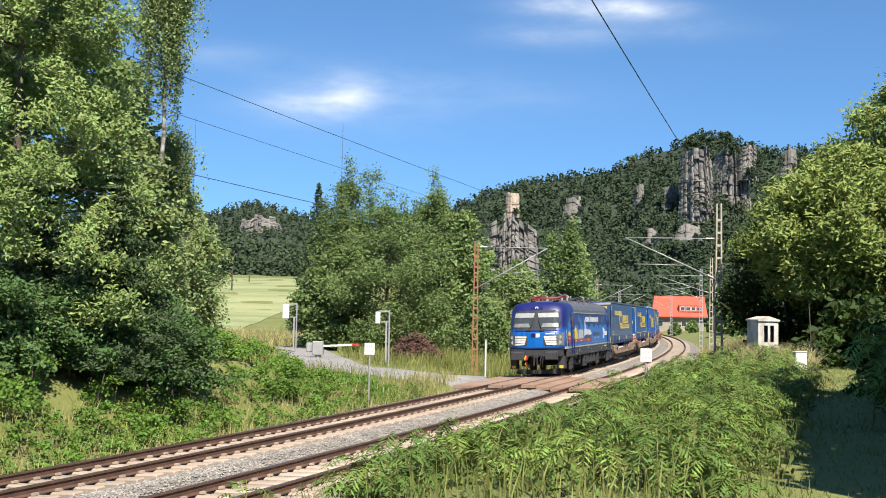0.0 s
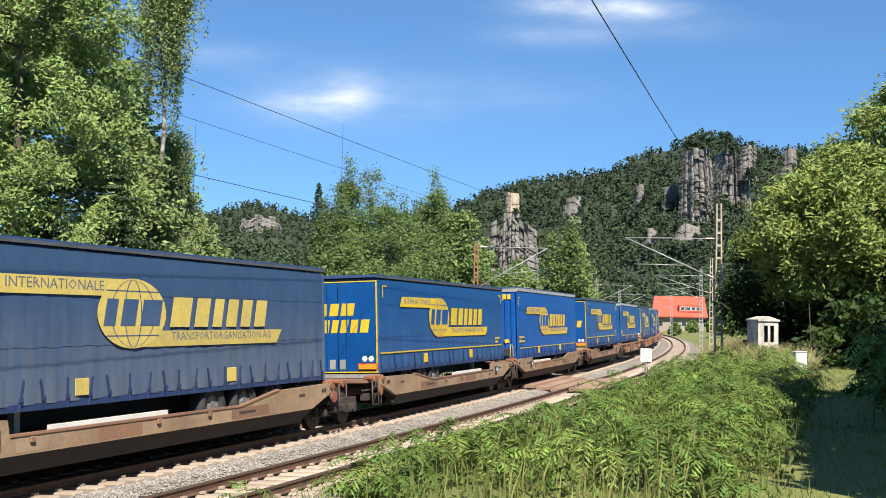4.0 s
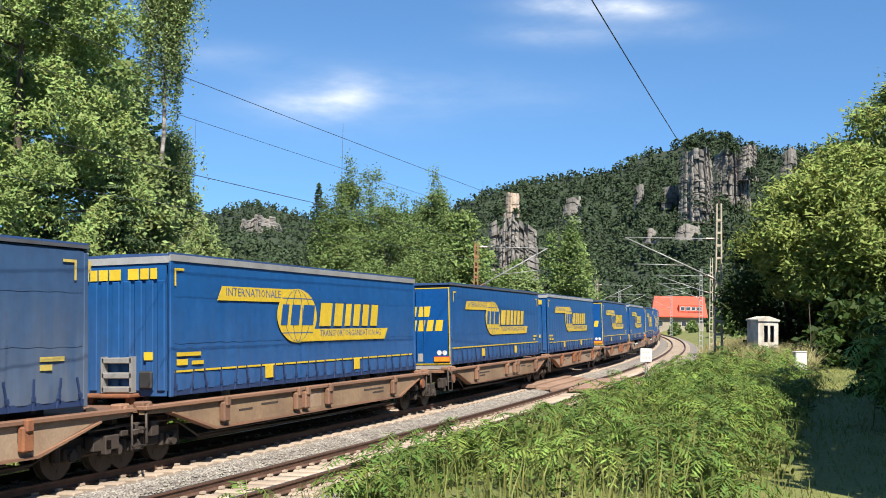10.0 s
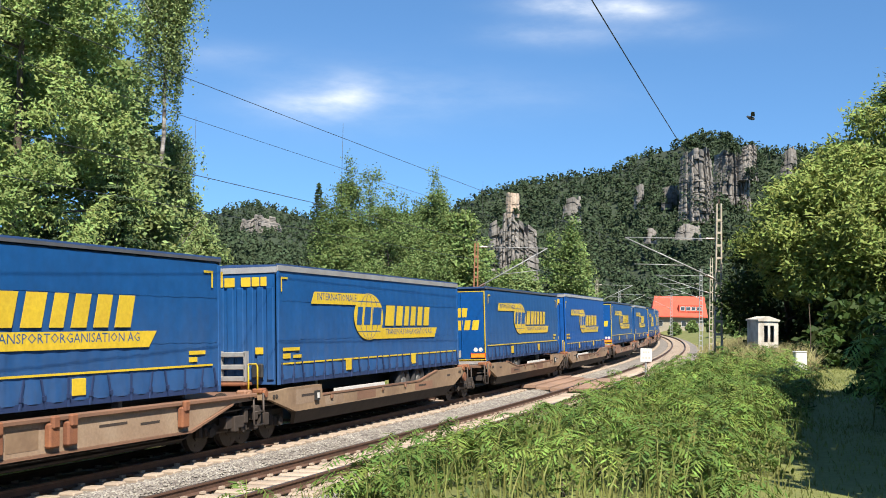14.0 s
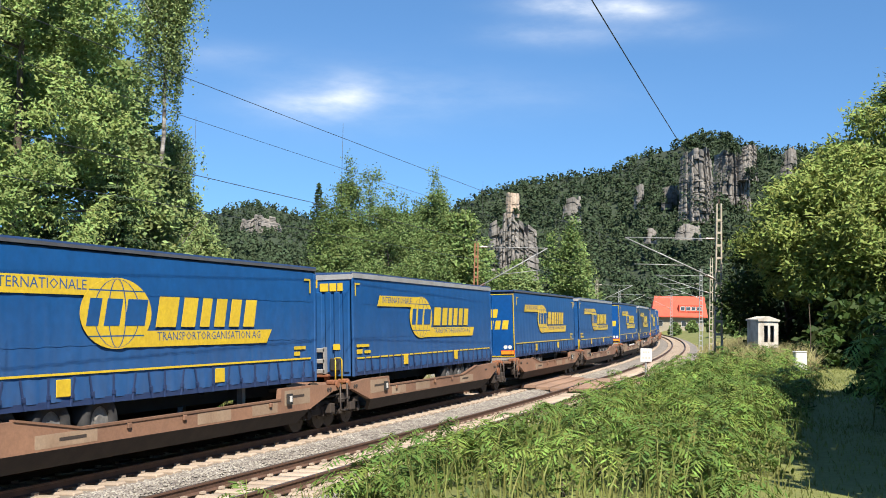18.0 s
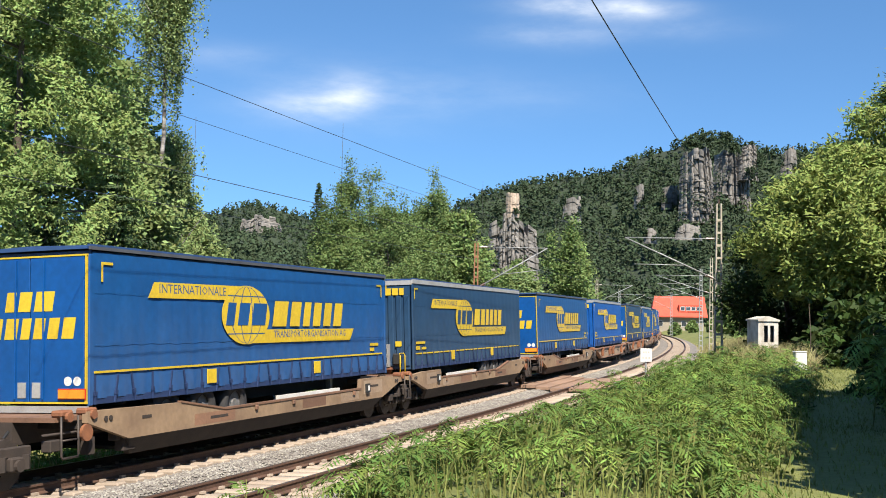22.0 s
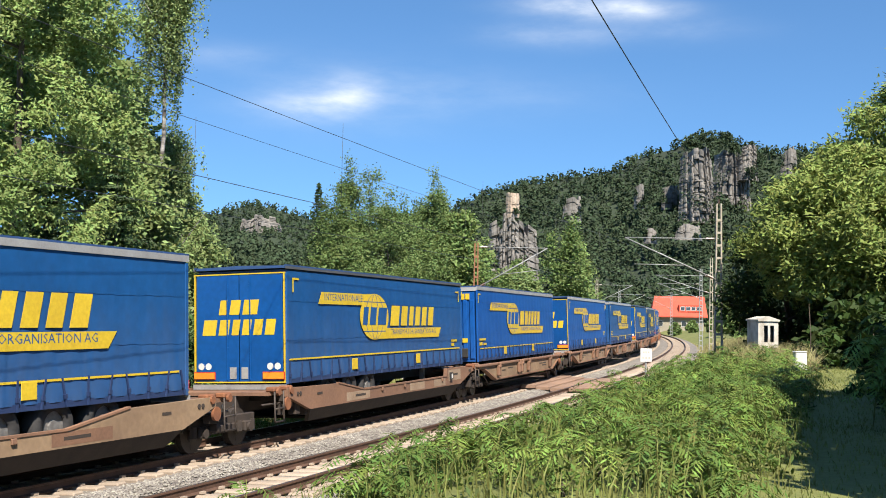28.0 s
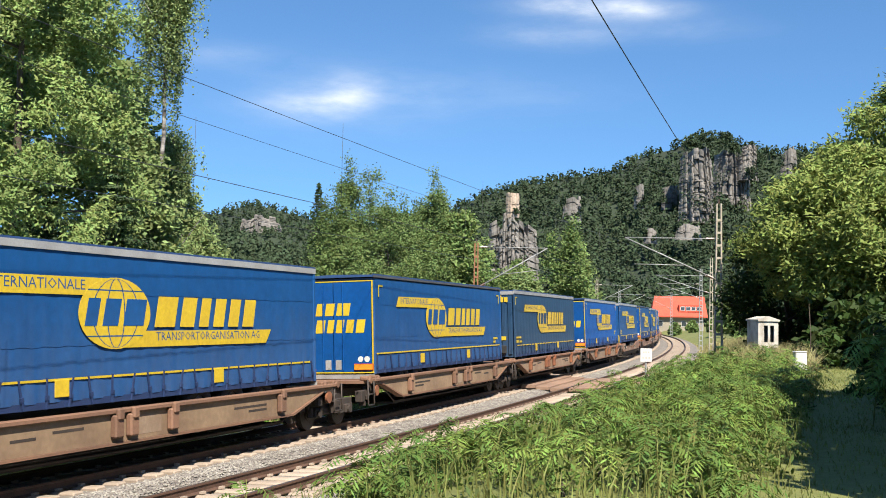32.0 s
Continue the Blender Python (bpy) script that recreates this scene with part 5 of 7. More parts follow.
        for xx in (x - 0.05, x + 0.6):
            cyl("grab_rail", (xx, -1.55, 1.1), (xx, -1.55, 2.85), 0.018, M["livery_navy"], t, seg=6)
    # grey roof edges between the cabs
    box("roof_panel", 3.0, LB - 3.0, -1.05, 1.05, 3.86, 3.95, M["roof_grey"], t, "grey roof hatches", bevel=0.03)
    for sg in (-1, 1):
        pr = [(1.525, 3.28), (1.51, 3.44), (1.4, 3.66), (1.2, 3.86), (0.75, 3.95), (0.75, 3.8), (1.3, 3.46)]
        v = [(x, sg * y, z) for x in (2.95, LB - 2.95) for y, z in pr]
        f = [(i, i + 1, i + 8, i + 7) for i in range(6)] + [(0, 6, 5, 4, 3, 2, 1), (7, 8, 9, 10, 11, 12, 13)]
        link_mesh("roof_side", v, f, M["roof_grey"], t, "grey sloping roof edge")
    box("roof_gutter", 2.95, LB - 2.95, -1.54, -1.5, 3.25, 3.29, M["silver"], t, "pale rivetted gutter strip")
    for k in range(9):
        x = 3.6 + k * 1.35
        link_mesh("roof_seam", [(x, -1.53, 3.42), (x + 0.03, -1.53, 3.42), (x + 0.03, -1.22, 3.88), (x, -1.22, 3.88), (x, -1.5, 3.42), (x + 0.03, -1.5, 3.42), (x + 0.03, -1.2, 3.86), (x, -1.2, 3.86)], [(0, 1, 2, 3), (0, 3, 7, 4), (1, 5, 6, 2), (2, 6, 7, 3), (0, 4, 5, 1)], M["silver"] if k % 3 == 1 else M["frame_grey"], t)
    rg = random.Random(4)
    for k in range(46):
        x, y = rg.uniform(3.2, LB - 3.2), rg.uniform(-0.9, 0.85)
        h_ = rg.uniform(0.12, 0.4)
        if k % 2:
            cyl("roof_insulator", (x, y, 3.93), (x, y, 3.93 + h_), 0.06, M["insulator"] if k % 4 == 1 else M["steel_grey"], t, seg=8)
        else:
            box("roof_gear", x - 0.2, x + rg.uniform(0.1, 0.6), y - 0.08, y + 0.08, 3.93, 3.95 + h_ * 0.7, M["black"] if k % 4 else M["frame_grey"], t, bevel=0.02)
    tubes("roof_busbar", [([(4.8, -0.5, 4.2), (8.0, -0.45, 4.26), (11.5, -0.5, 4.22), (LB - 3.4, -0.4, 4.24)], [0.025] * 4)], M["black"], t)
    for x in (4.3, 6.2, 11.4, 13.6):
        tubes("roof_cable", [([(x, -0.7, 3.95), (x + 0.05, -0.65, 4.25), (x + 0.3, -0.4, 4.38), (x + 0.55, -0.1, 4.2), (x + 0.6, 0.0, 3.95)], [0.022] * 5)], M["alu"], t, "pale bent roof cable")
    for x0 in (2.6, 7.3, 12.3):
        ln = []
        for y in (-0.7, 0.7):
            ln.append(([(x0, y, 4.06), (x0 + 1.4, y, 4.2), (x0 + 2.6, y, 4.26)], [0.04] * 3))
            ln.append(([(x0 + 0.2, y, 4.08), (x0 + 2.4, y * 0.6, 4.14)], [0.03] * 2))
            ln.append(([(x0 + 0.1, y, 3.98), (x0 + 2.5, y, 3.98)], [0.04] * 2))
        for xx in (0.0, 0.6, 1.3, 2.0, 2.6):
            ln.append(([(x0 + xx, -0.8, 4.06 + xx * 0.05), (x0 + xx, 0.8, 4.06 + xx * 0.05)], [0.035] * 2))
        tubes("pantograph", ln, M["pan_red"] if x0 < 3 else M["black"], t, "folded pantograph")
        for y in (-0.55, 0.55):
            for xx in (0.3, 1.9):
                cyl("insulator", (x0 + xx, y, 3.93), (x0 + xx, y, 4.06), 0.07, M["insulator"], t, seg=8)
    tagged(t, "blue electric locomotive with white grilles and picture livery", "locomotive")
    return t, sets


# pitch of the trailers: 17.2 m and 16.1 m in turn
loco, loco_sets = build_loco()
LOCO_AT6 = -59.2
MOVING.append((loco, LOCO_AT6, 17.7, loco_sets))
N_TRAIL = 37
proto_tr, proto_wg = {}, {}


def shade_of(k):
    return "dusty" if k in (0, 5) else "dark" if k in (18, 21, 28) else "bright" if k in (2, 12, 20, 24, 25, 29, 33) else "mid"


def twin(ob, m):
    """A further copy, with the list of its moving wheels."""
    made = copy_thing(ob, m)
    return made, [c for c in made.children if c.name.split(".")[0] == "wheelset"]


# how far some trailers stand ahead of their regular place
SET_BACK = {8: 0.45, 9: 0.05, 12: 0.45, 16: 0.75, 19: 0.25, 22: 0.6, 24: 0.5}
at6 = -40.1
for k in range(N_TRAIL):
    lead = 'wall' if k % 2 == 0 else 'door'
    sh = shade_of(k)
    tall = k in (2, 12)
    key = (lead, sh, tall)
    if key not in proto_tr:
        tr = build_trailer(lead, sh, tall)
        proto_tr[key] = tr
    else:
        tr, _ = twin(proto_tr[key], Matrix())
    words = {"dusty": "dusty faded blue", "mid": "blue", "dark": "dark weathered blue", "bright": "clean bright blue"}[sh]
    tagged(tr, f"{words} curtain-sided semi-trailer with yellow sign, {'rear doors' if lead == 'door' else 'ribbed front wall'} leading", "semi-trailer", "semi-trailers on the train")
    MOVING.append((tr, at6 - SET_BACK.get(k, 0.22 if k >= 12 and k % 2 == 0 else 0.0), LT, []))
    tone = "brown" if k in (3, 6, 7, 13, 14, 15, 16, 23, 24, 25, 26, 27, 30, 31, 34) else "tan"
    kind = "beam" if k // 2 in (2, 3, 4, 10, 12, 13, 14, 17) else "pocket"
    be = 0 if k % 2 == 0 else 1
    wk = (kind, tone, be)
    if wk not in proto_wg:
        wg, sets = build_wagon(kind, tone, be)
        proto_wg[wk] = (wg, sets)
    else:
        src, ssets = proto_wg[wk]
        wg, ws = twin(src, Matrix())
        sets = [(o, q[1], q[2]) for o, q in zip(ws, ssets)]
    tagged(wg, f"{'pale tan' if tone == 'tan' else 'dark brown'} weathered {'straight-beamed' if kind == 'beam' else 'dipped pocket'} wagon half carrying a semi-trailer", "railway wagon", "pocket wagons of the train")
    MOVING.append((wg, at6 - (1.75 if be == 0 else 1.2), LW, sets))
    at6 += 17.2 if k % 2 == 0 else 16.1

# ---- sleepers, fastenings, stones ----
def sleeper_mesh():
    bm = bmesh.new()
    prof = [(-0.13, -0.4), (-0.14, -0.2), (-0.11, -0.165), (0.11, -0.165), (0.14, -0.2), (0.13, -0.4)]
    ends = []
    for u in (-1.3, -1.27, -0.5, 0.5, 1.27, 1.3):
        dz = -0.02 if abs(u) < 0.6 else (-0.03 if abs(u) > 1.28 else 0.0)
        ends.append([bm.verts.new((a, u, b + (dz if b > -0.3 else 0))) for a, b in prof])
    for a, b in zip(ends, ends[1:]):
        for k in range(5):
            bm.faces.new((a[k], a[k + 1], b[k + 1], b[k]))
    bm.faces.new(ends[0]), bm.faces.new(ends[-1][::-1])
    for u in (-0.753, 0.753):
        for d in (-0.11, 0.11):
            box_into(bm, -0.06, 0.06, u + d - 0.035, u + d + 0.035, -0.168, -0.125)
    bmesh.ops.recalc_face_normals(bm, faces=bm.faces)
    me = bpy.data.meshes.new("sleeper")
    bm.to_mesh(me)
    bm.free()
    me.materials.append(M["sleeper"])
    return me


def track_pose(s, u, z=0.0, cant=True):
    th = float(np.interp(s, SS, TH))
    m = Matrix.Translation(on_track(s, u, z)) @ Matrix.Rotation(th, 4, 'Z')
    return m @ Matrix.Rotation(-CANT, 4, 'X') if cant else m


SLEEPER = sleeper_mesh()
rs = random.Random(3)
for tr, c, ext in ((track_far, 0.0, -16), (track_near, GAP, -16)):
    far_v, far_f = [], []
    for i in range(380):
        s = ext + i * 0.6 + rs.uniform(-0.015, 0.015)
        if 25.9 < s < 35.2:
            continue
        m = track_pose(s, c, rs.uniform(-0.008, 0.004)) @ Matrix.Rotation(rs.uniform(-0.008, 0.008), 4, 'Z')
        if i < 135:
            ob = new("sleeper", SLEEPER)
            ob.parent = tr
            ob.matrix_basis = m
        else:
            base = len(far_v)
            far_v += [tuple(m @ Vector(q)) for q in ((-0.13, -1.3, -0.3), (0.13, -1.3, -0.3), (0.13, 1.3, -0.3), (-0.13, 1.3, -0.3), (-0.13, -1.3, -0.165), (0.13, -1.3, -0.165), (0.13, 1.3, -0.165), (-0.13, 1.3, -0.165))]
            far_f += [tuple(base + k for k in q) for q in ((4, 5, 6, 7), (0, 1, 5, 4), (1, 2, 6, 5), (2, 3, 7, 6), (3, 0, 4, 7))]
    ob = link_mesh("far_sleepers", far_v, far_f, M["sleeper"], tr)
    ob["kind"] = "stuff"


def stones(name, n, srange, urange, zfun, size, seed):
    """Crushed stones as small irregular lumps in one mesh."""
    r = np.random.RandomState(seed)
    s = srange[0] + (srange[1] - srange[0]) * r.rand(n) ** 1.5
    u = urange[0] + (urange[1] - urange[0]) * r.rand(n)
    th = np.interp(s, SS, TH)
    cx = np.interp(s, SS, TX) + np.sin(th) * u
    cy = np.interp(s, SS, TY) - np.cos(th) * u
    cz = zfun(u) + r.rand(n) * 0.02
    oct_ = np.array([(1, 0, 0), (0, 1, 0), (-1, 0, 0), (0, -1, 0), (0, 0, 0.8)])
    tri = np.array([(0, 1, 4), (1, 2, 4), (2, 3, 4), (3, 0, 4)])
    sz = size * (0.6 + 0.8 * r.rand(n))
    a = r.rand(n) * 6.28
    v = oct_[None] * (0.7 + 0.6 * r.rand(n, 5, 1)) * sz[:, None, None]
    ca, sa = np.cos(a)[:, None], np.sin(a)[:, None]
    x = v[..., 0] * ca - v[..., 1] * sa + cx[:, None]
    y = v[..., 0] * sa + v[..., 1] * ca + cy[:, None]
    z = v[..., 2] * 0.8 + cz[:, None]
    V = np.stack([x, y, z], -1).reshape(-1, 3)
    F = (tri[None] + (np.arange(n) * 5)[:, None, None]).reshape(-1, 3)
    me = bpy.data.meshes.new(name)
    me.vertices.add(len(V))
    me.vertices.foreach_set("co", V.astype(np.float32).ravel())
    me.loops.add(len(F) * 3)
    me.loops.foreach_set("vertex_index", F.astype(np.int32).ravel())
    me.polygons.add(len(F))
    me.polygons.foreach_set("loop_start", np.arange(0, len(F) * 3, 3, dtype=np.int32))
    me.materials.append(M["stone"])
    me.update(calc_edges=True)
    return tagged(new(name, me), "loose grey crushed stones of the track bed", "gravel", kind="stuff")


bu, bz = [q[0] for q in bal_prof], [q[1] for q in bal_prof]
stones("ballast_stones", 22000, (-14, 60), (-2.6, 6.2), lambda u: np.interp(u, bu, bz), 0.028, 1)
stones("ballast_stones", 26000, (-14, 50), (1.36, 2.4), lambda u: np.interp(u, bu, bz) + 0.005, 0.03, 2)

# ---- the road and the level crossing ----
RC = [(14.5, 46.0), (9.5, 49.2), (5.2, 51.7), (1.0, 54.6), (-2.4, 58.0), (-5.3, 62.5), (-7.6, 69.0), (-9.5, 78.0), (-12.0, 92.0)]


def spline(pts, n=12):
    out = []
    for i in range(len(pts) - 1):
        p0, p1, p2, p3 = (np.array(pts[max(0, min(len(pts) - 1, k))], float) for k in (i - 1, i, i + 1, i + 2))
        for k in range(n):
            t = k / n
            out.append(0.5 * (2 * p1 + (p2 - p0) * t + (2 * p0 - 5 * p1 + 4 * p2 - p3) * t * t + (3 * p1 - p0 - 3 * p2 + p3) * t ** 3))
    out.append(np.array(pts[-1], float))
    return out


rc = spline(RC)
rv, rf = [], []
for i, q in enumerate(rc):
    d = rc[min(i + 1, len(rc) - 1)] - rc[max(i - 1, 0)]
    d = d / np.linalg.norm(d)
    nrm = np.array([-d[1], d[0]])
    zc = float(max(ground_z(*(q + nrm * w)) for w in (-2.2, 0, 2.2)))
    _, uu = track_coords(np.array([q[0]]), np.array([q[1]]))
    zc = -0.06 if -3.0 < uu[0] < 6.8 else min(max(zc, -0.3), 0.12) + 0.05
    for w, dz in ((-2.1, -0.5), (-1.9, 0.0), (-1.0, 0.03), (0, 0.045), (1.0, 0.03), (1.9, 0.0), (2.1, -0.5)):
        rv.append((*(q + nrm * w), zc + dz - (0.06 if -3.0 < uu[0] < 6.8 else 0)))
for i in range(len(rc) - 1):
    for k in range(6):
        rf.append((i * 7 + k, (i + 1) * 7 + k, (i + 1) * 7 + k + 1, i * 7 + k + 1))
road = tagged(link_mesh("road", rv, rf, M["asphalt"], smooth=True), "narrow grey asphalt lane leading to the crossing", "road", kind="structure")

crossing = tagged(new("level_crossing"), "brown timber and rubber panels of a level crossing", "level crossing", kind="structure")
for c in (0.0, GAP):
    for u0, u1 in ((-0.66, -0.01), (0.01, 0.66), (-1.5, -0.85), (0.85, 1.5)) + (((-2.3, -1.52),) if c == 0 else ((1.52, 2.4),)):
        for k in range(7):
            s0 = 26.2 + k * 1.25
            key = ("panel", round(u1 - u0, 2))

            def mk(w=u1 - u0):
                bm = bmesh.new()
                box_into(bm, 0.01, 1.24, -w / 2, w / 2, -0.16, 0.0, 0.012)
                return part("panel", bm, M["plank"], crossing)
            shared(key, mk, "panel", crossing, track_pose(s0, c, 0.0) @ Matrix.Translation((0, -(u0 + u1) / 2, -0.008 + 0.004 * rs.random())))
for k in range(7):
    shared("mid_panel", lambda: box("panel", 0.01, 1.24, -0.31, 0.31, -0.16, 0.0, M["plank"], crossing, bevel=0.012), "panel", crossing, track_pose(26.2 + k * 1.25, GAP / 2, -0.008, False))

# ---- masts, wires, signals ----
def lattice_mast(name, x, y, h, material, label, arm=None, wide=0.34, base=None):
    t = new(name)
    z0 = float(ground_z(x, y)) - 0.1 if base is None else base
    t.location = (x, y, z0)
    ln = h - z0
    for sx in (-1, 1):
        bm = bmesh.new()
        n = 2
        w0, w1 = wide, wide * 0.55
        vs = []
        for z, w in ((0, w0), (ln, w1)):
            for a, b in ((-0.035, -0.07), (0.035, -0.07), (0.035, 0.07), (-0.035, 0.07)):
                vs.append(bm.verts.new((sx * w / 2 + a, b, z)))
        for k in range(4):
            bm.faces.new((vs[k], vs[(k + 1) % 4], vs[4 + (k + 1) % 4], vs[4 + k]))
        bm.faces.new(vs[4:])
        part("upright", bm, material, t)
    k = int(ln / 0.62)
    for i in range(k):
        z = 0.4 + i * (ln - 0.6) / k
        w = (wide + (wide * 0.55 - wide) * z / ln) / 2
        box("batten", -w - 0.03, w + 0.03, -0.08, -0.065, z - 0.055, z + 0.055, material, t)
        box("batten", -w - 0.03, w + 0.03, 0.065, 0.08, z - 0.055, z + 0.055, material, t)
    cyl("mast_cap", (0, 0, ln), (0, 0, ln + 0.22), 0.03, M["insulator"], t, seg=6)
    if arm is not None:
        # arm: direction and reach of the cantilever, heights of foot and tip
        dx, dy, reach, zf, zt = arm
        u = Vector((dx, dy, 0)).normalized()
        f = Vector((0, 0, zf - z0))
        tip = u * reach + Vector((0, 0, zt - z0))
        tubes("cantilever", [([f, tip], [0.04, 0.035])], M["steel_grey"], t, "grey galvanised cantilever tube")
        tubes("top_tie", [([Vector((0, 0, zt - z0 - 0.02)), tip], [0.025, 0.025])], M["steel_grey"], t)
        cyl("insulator", f + (tip - f) * 0.06, f + (tip - f) * 0.12, 0.07, M["insulator"], t, seg=8)
        cyl("insulator", Vector((0, 0, zt - z0 - 0.02)) + u * 0.25, Vector((0, 0, zt - z0 - 0.02)) + u * 0.6, 0.06, M["insulator"], t, seg=8)
        low = u * (reach * 0.9) + Vector((0, 0, 5.75 - z0))
        tubes("register_arm", [([f + (tip - f) * 0.35, low], [0.025, 0.02])], M["steel_grey"], t)
    return tagged(t, label, "overhead line mast", "overhead line masts")


lattice_mast("lattice_mast", 13.4, 53.0, 8.75, M["mast_pale"], "pale flaking lattice steel mast with cantilever arm", (-1, 0.12, 4.5, 5.0, 7.05), 0.36)
lattice_mast("lattice_mast", 25.6, 104.0, 9.0, M["mast_pale"], "pale slender lattice steel mast beside the line", (-1, 0.1, 5.2, 5.6, 7.3), 0.36)
lattice_mast("lattice_mast", 30.3, 128.0, 9.1, M["steel_grey"], "grey slender lattice steel mast beside the line", (-1, 0.1, 5.0, 5.6, 7.3), 0.4)
lattice_mast("lattice_mast", 1.9, 62.0, 7.2, M["mast_rust"], "rusty orange lattice mast beside the crossing", (1, 0.1, 4.1, 4.6, 7.0), 0.3, base=-0.4)
lattice_mast("lattice_mast", 19.1, 135.0, 8.0, M["mast_pale"], "pale slender lattice steel mast beside the line", (1, 0.1, 4.5, 5.0, 7.2), 0.4)
lattice_mast("lattice_mast", 30.0, 185.0, 8.0, M["steel_grey"], "grey distant overhead line mast", (1, 0.1, 4.5, 5.0, 7.2), 0.4)
lattice_mast("lattice_mast", 43.0, 205.0, 8.2, M["steel_grey"], "grey distant overhead line mast", (-1, 0.1, 4.5, 5.0, 7.2), 0.4)


def wire(name, pts, r, label, sag=0.0):
    out = []
    for a, b in zip(pts, pts[1:]):
        a, b = Vector(a), Vector(b)
        for k in range(8):
            t = k / 8
            q = a.lerp(b, t)
            q.z -= sag * 4 * t * (1 - t)
            out.append(q)
    out.append(Vector(pts[-1]))
    return tagged(tubes(name, [(out, [r] * len(out))], M["wire"], seg=5), label, "overhead wire")


def tr_pt(s, u, z):
    return tuple(on_track(s, u, z))


for u, hi in ((0.0, 7.55), (GAP, 7.25)):
    wire("messenger_wire", [tr_pt(-24, u, hi + (0.32 if u == 0 else 0)), tr_pt(39, u, hi), tr_pt(100, u, hi), tr_pt(160, u, hi)], 0.0065, "thin dark messenger wire above the track", 0.12)
    wire("contact_wire", [tr_pt(-24, u, 5.5), tr_pt(39, u, 5.5), tr_pt(100, u, 5.5), tr_pt(160, u, 5.5)], 0.007, "thin contact wire above the track", 0.03)
    for s in (-10, 0, 10, 20, 30):
        t = (s + 24) / 63
        z1 = hi - 0.12 * 4 * t * (1 - t)
        tagged(tubes("dropper_wire", [([tr_pt(s, u, z1), tr_pt(s, u, 5.5 - 0.12 * t * (1 - t))], [0.005, 0.005])], M["wire"], seg=4), "thin vertical dropper wire", "overhead wire")
wire("feeder_cable", [(-9.1, -19.0, 8.5), (13.35, 53.0, 8.85)], 0.012, "dark feeder cable fixed to the mast top", 0.35)
wire("feeder_cable", [(13.35, 53.0, 8.85), (25.6, 104.0, 9.1)], 0.02, "dark feeder cable between mast tops", 0.5)


def sign_board(x, y, top):
    t = new("kilometre_sign")
    z0 = float(ground_z(x, y))
    t.location = (x, y, z0)
    h = top - z0
    cyl("post", (0, 0, -0.2), (0, 0, h - 0.05), 0.035, M["steel_grey"], t, seg=8)
    box("board", -0.2, 0.2, -0.06, -0.035, h - 0.46, h, M["white_paint"], t, "white board with dark writing", bevel=0.006)
    for zz, ww in ((h - 0.19, 0.11), (h - 0.38, 0.14)):
        for k in range(3):
            xx = -ww + k * ww * 0.75
            box("writing_bar", xx, xx + ww * 0.5, -0.064, -0.06, zz + 0.02, zz + 0.09, M["concrete"], t)
    return tagged(t, "small white line sign on a grey post beside the track", "sign", "line signs")


sign_board(-2.8, 43.0, 1.92)
sign_board(7.1, 38.0, 2.05)


def crossing_light(x, y, z0, h, tall, wide):
    t = new("crossing_signal")
    t.location = (x, y, z0)
    cyl("post", (0, 0, -0.3), (0, 0, h), 0.055, M["steel_grey"], t, "grey steel post", seg=10)
    bm = bmesh.new()
    box_into(bm, -0.62, 0.02, -0.05, 0.05, h - 0.12, h - 0.02)
    box_into(bm, -0.5, 0.02, -0.04, 0.04, h - tall - 0.02, h - tall + 0.05)
    part("bracket", bm, M["steel_grey"], t)
    box("backing_board", -0.55 - wide, -0.55, -0.05, 0.02, h - tall - 0.1, h - 0.1, M["white_paint"], t, "white signal backing board seen from behind", bevel=0.02)
    box("lamp_housing", -0.5 - wide, -0.6, 0.02, 0.25, h - tall, h - 0.3, M["black"], t)
    box("cable_duct", -0.22, -0.12, -0.05, 0.05, 0.2, h - tall, M["steel_grey"], t)
    return tagged(t, "white crossing light board on a grey post", "crossing signal", "crossing signals")


crossing_light(-3.2, 67.0, float(ground_z(-3.2, 67.0)), 3.3 - float(ground_z(-3.2, 67.0)), 0.72, 0.3)
crossing_light(-10.6, 80.0, float(ground_z(-10.6, 80)), 3.75 - float(ground_z(-10.6, 80)), 1.05, 0.48)

# barrier drive with its short boom
bx, by = -7.9, 70.4
bz0 = float(ground_z(bx, by))
bar = tagged(new("crossing_barrier"), "grey barrier drive with a red and white boom", "barrier")
bar.location = (bx, by, bz0)
box("drive_box", -0.35, 0.35, -0.3, 0.3, 0.35, 1.25, M["steel_grey"], bar, "weathered grey drive housing", bevel=0.05)
cyl("pedestal", (0, 0, -0.2), (0, 0, 0.4), 0.2, M["steel_grey"], bar, seg=10)
box("counterweight", -0.75, -0.3, -0.12, 0.12, 0.55, 1.15, M["steel_grey"], bar, bevel=0.04)
for k in range(5):
    box("boom_section", 0.35 + k * 0.45, 0.8 + k * 0.45, -0.05, 0.05, 0.9 + k * 0.03, 1.02 + k * 0.03, M["white_paint"] if k < 4 else M["red_paint"], bar)

post = tagged(new("marker_post"), "thin pale marker post in the verge", "post")
post.location = (2.4, 59.0, float(ground_z(2.4, 59.0)))
cyl("shaft", (0, 0, -0.2), (0, 0, 2.2), 0.05, M["white_paint"], post, seg=8)
box("cap", -0.06, 0.06, -0.06, 0.06, 2.2, 2.25, M["steel_grey"], post)

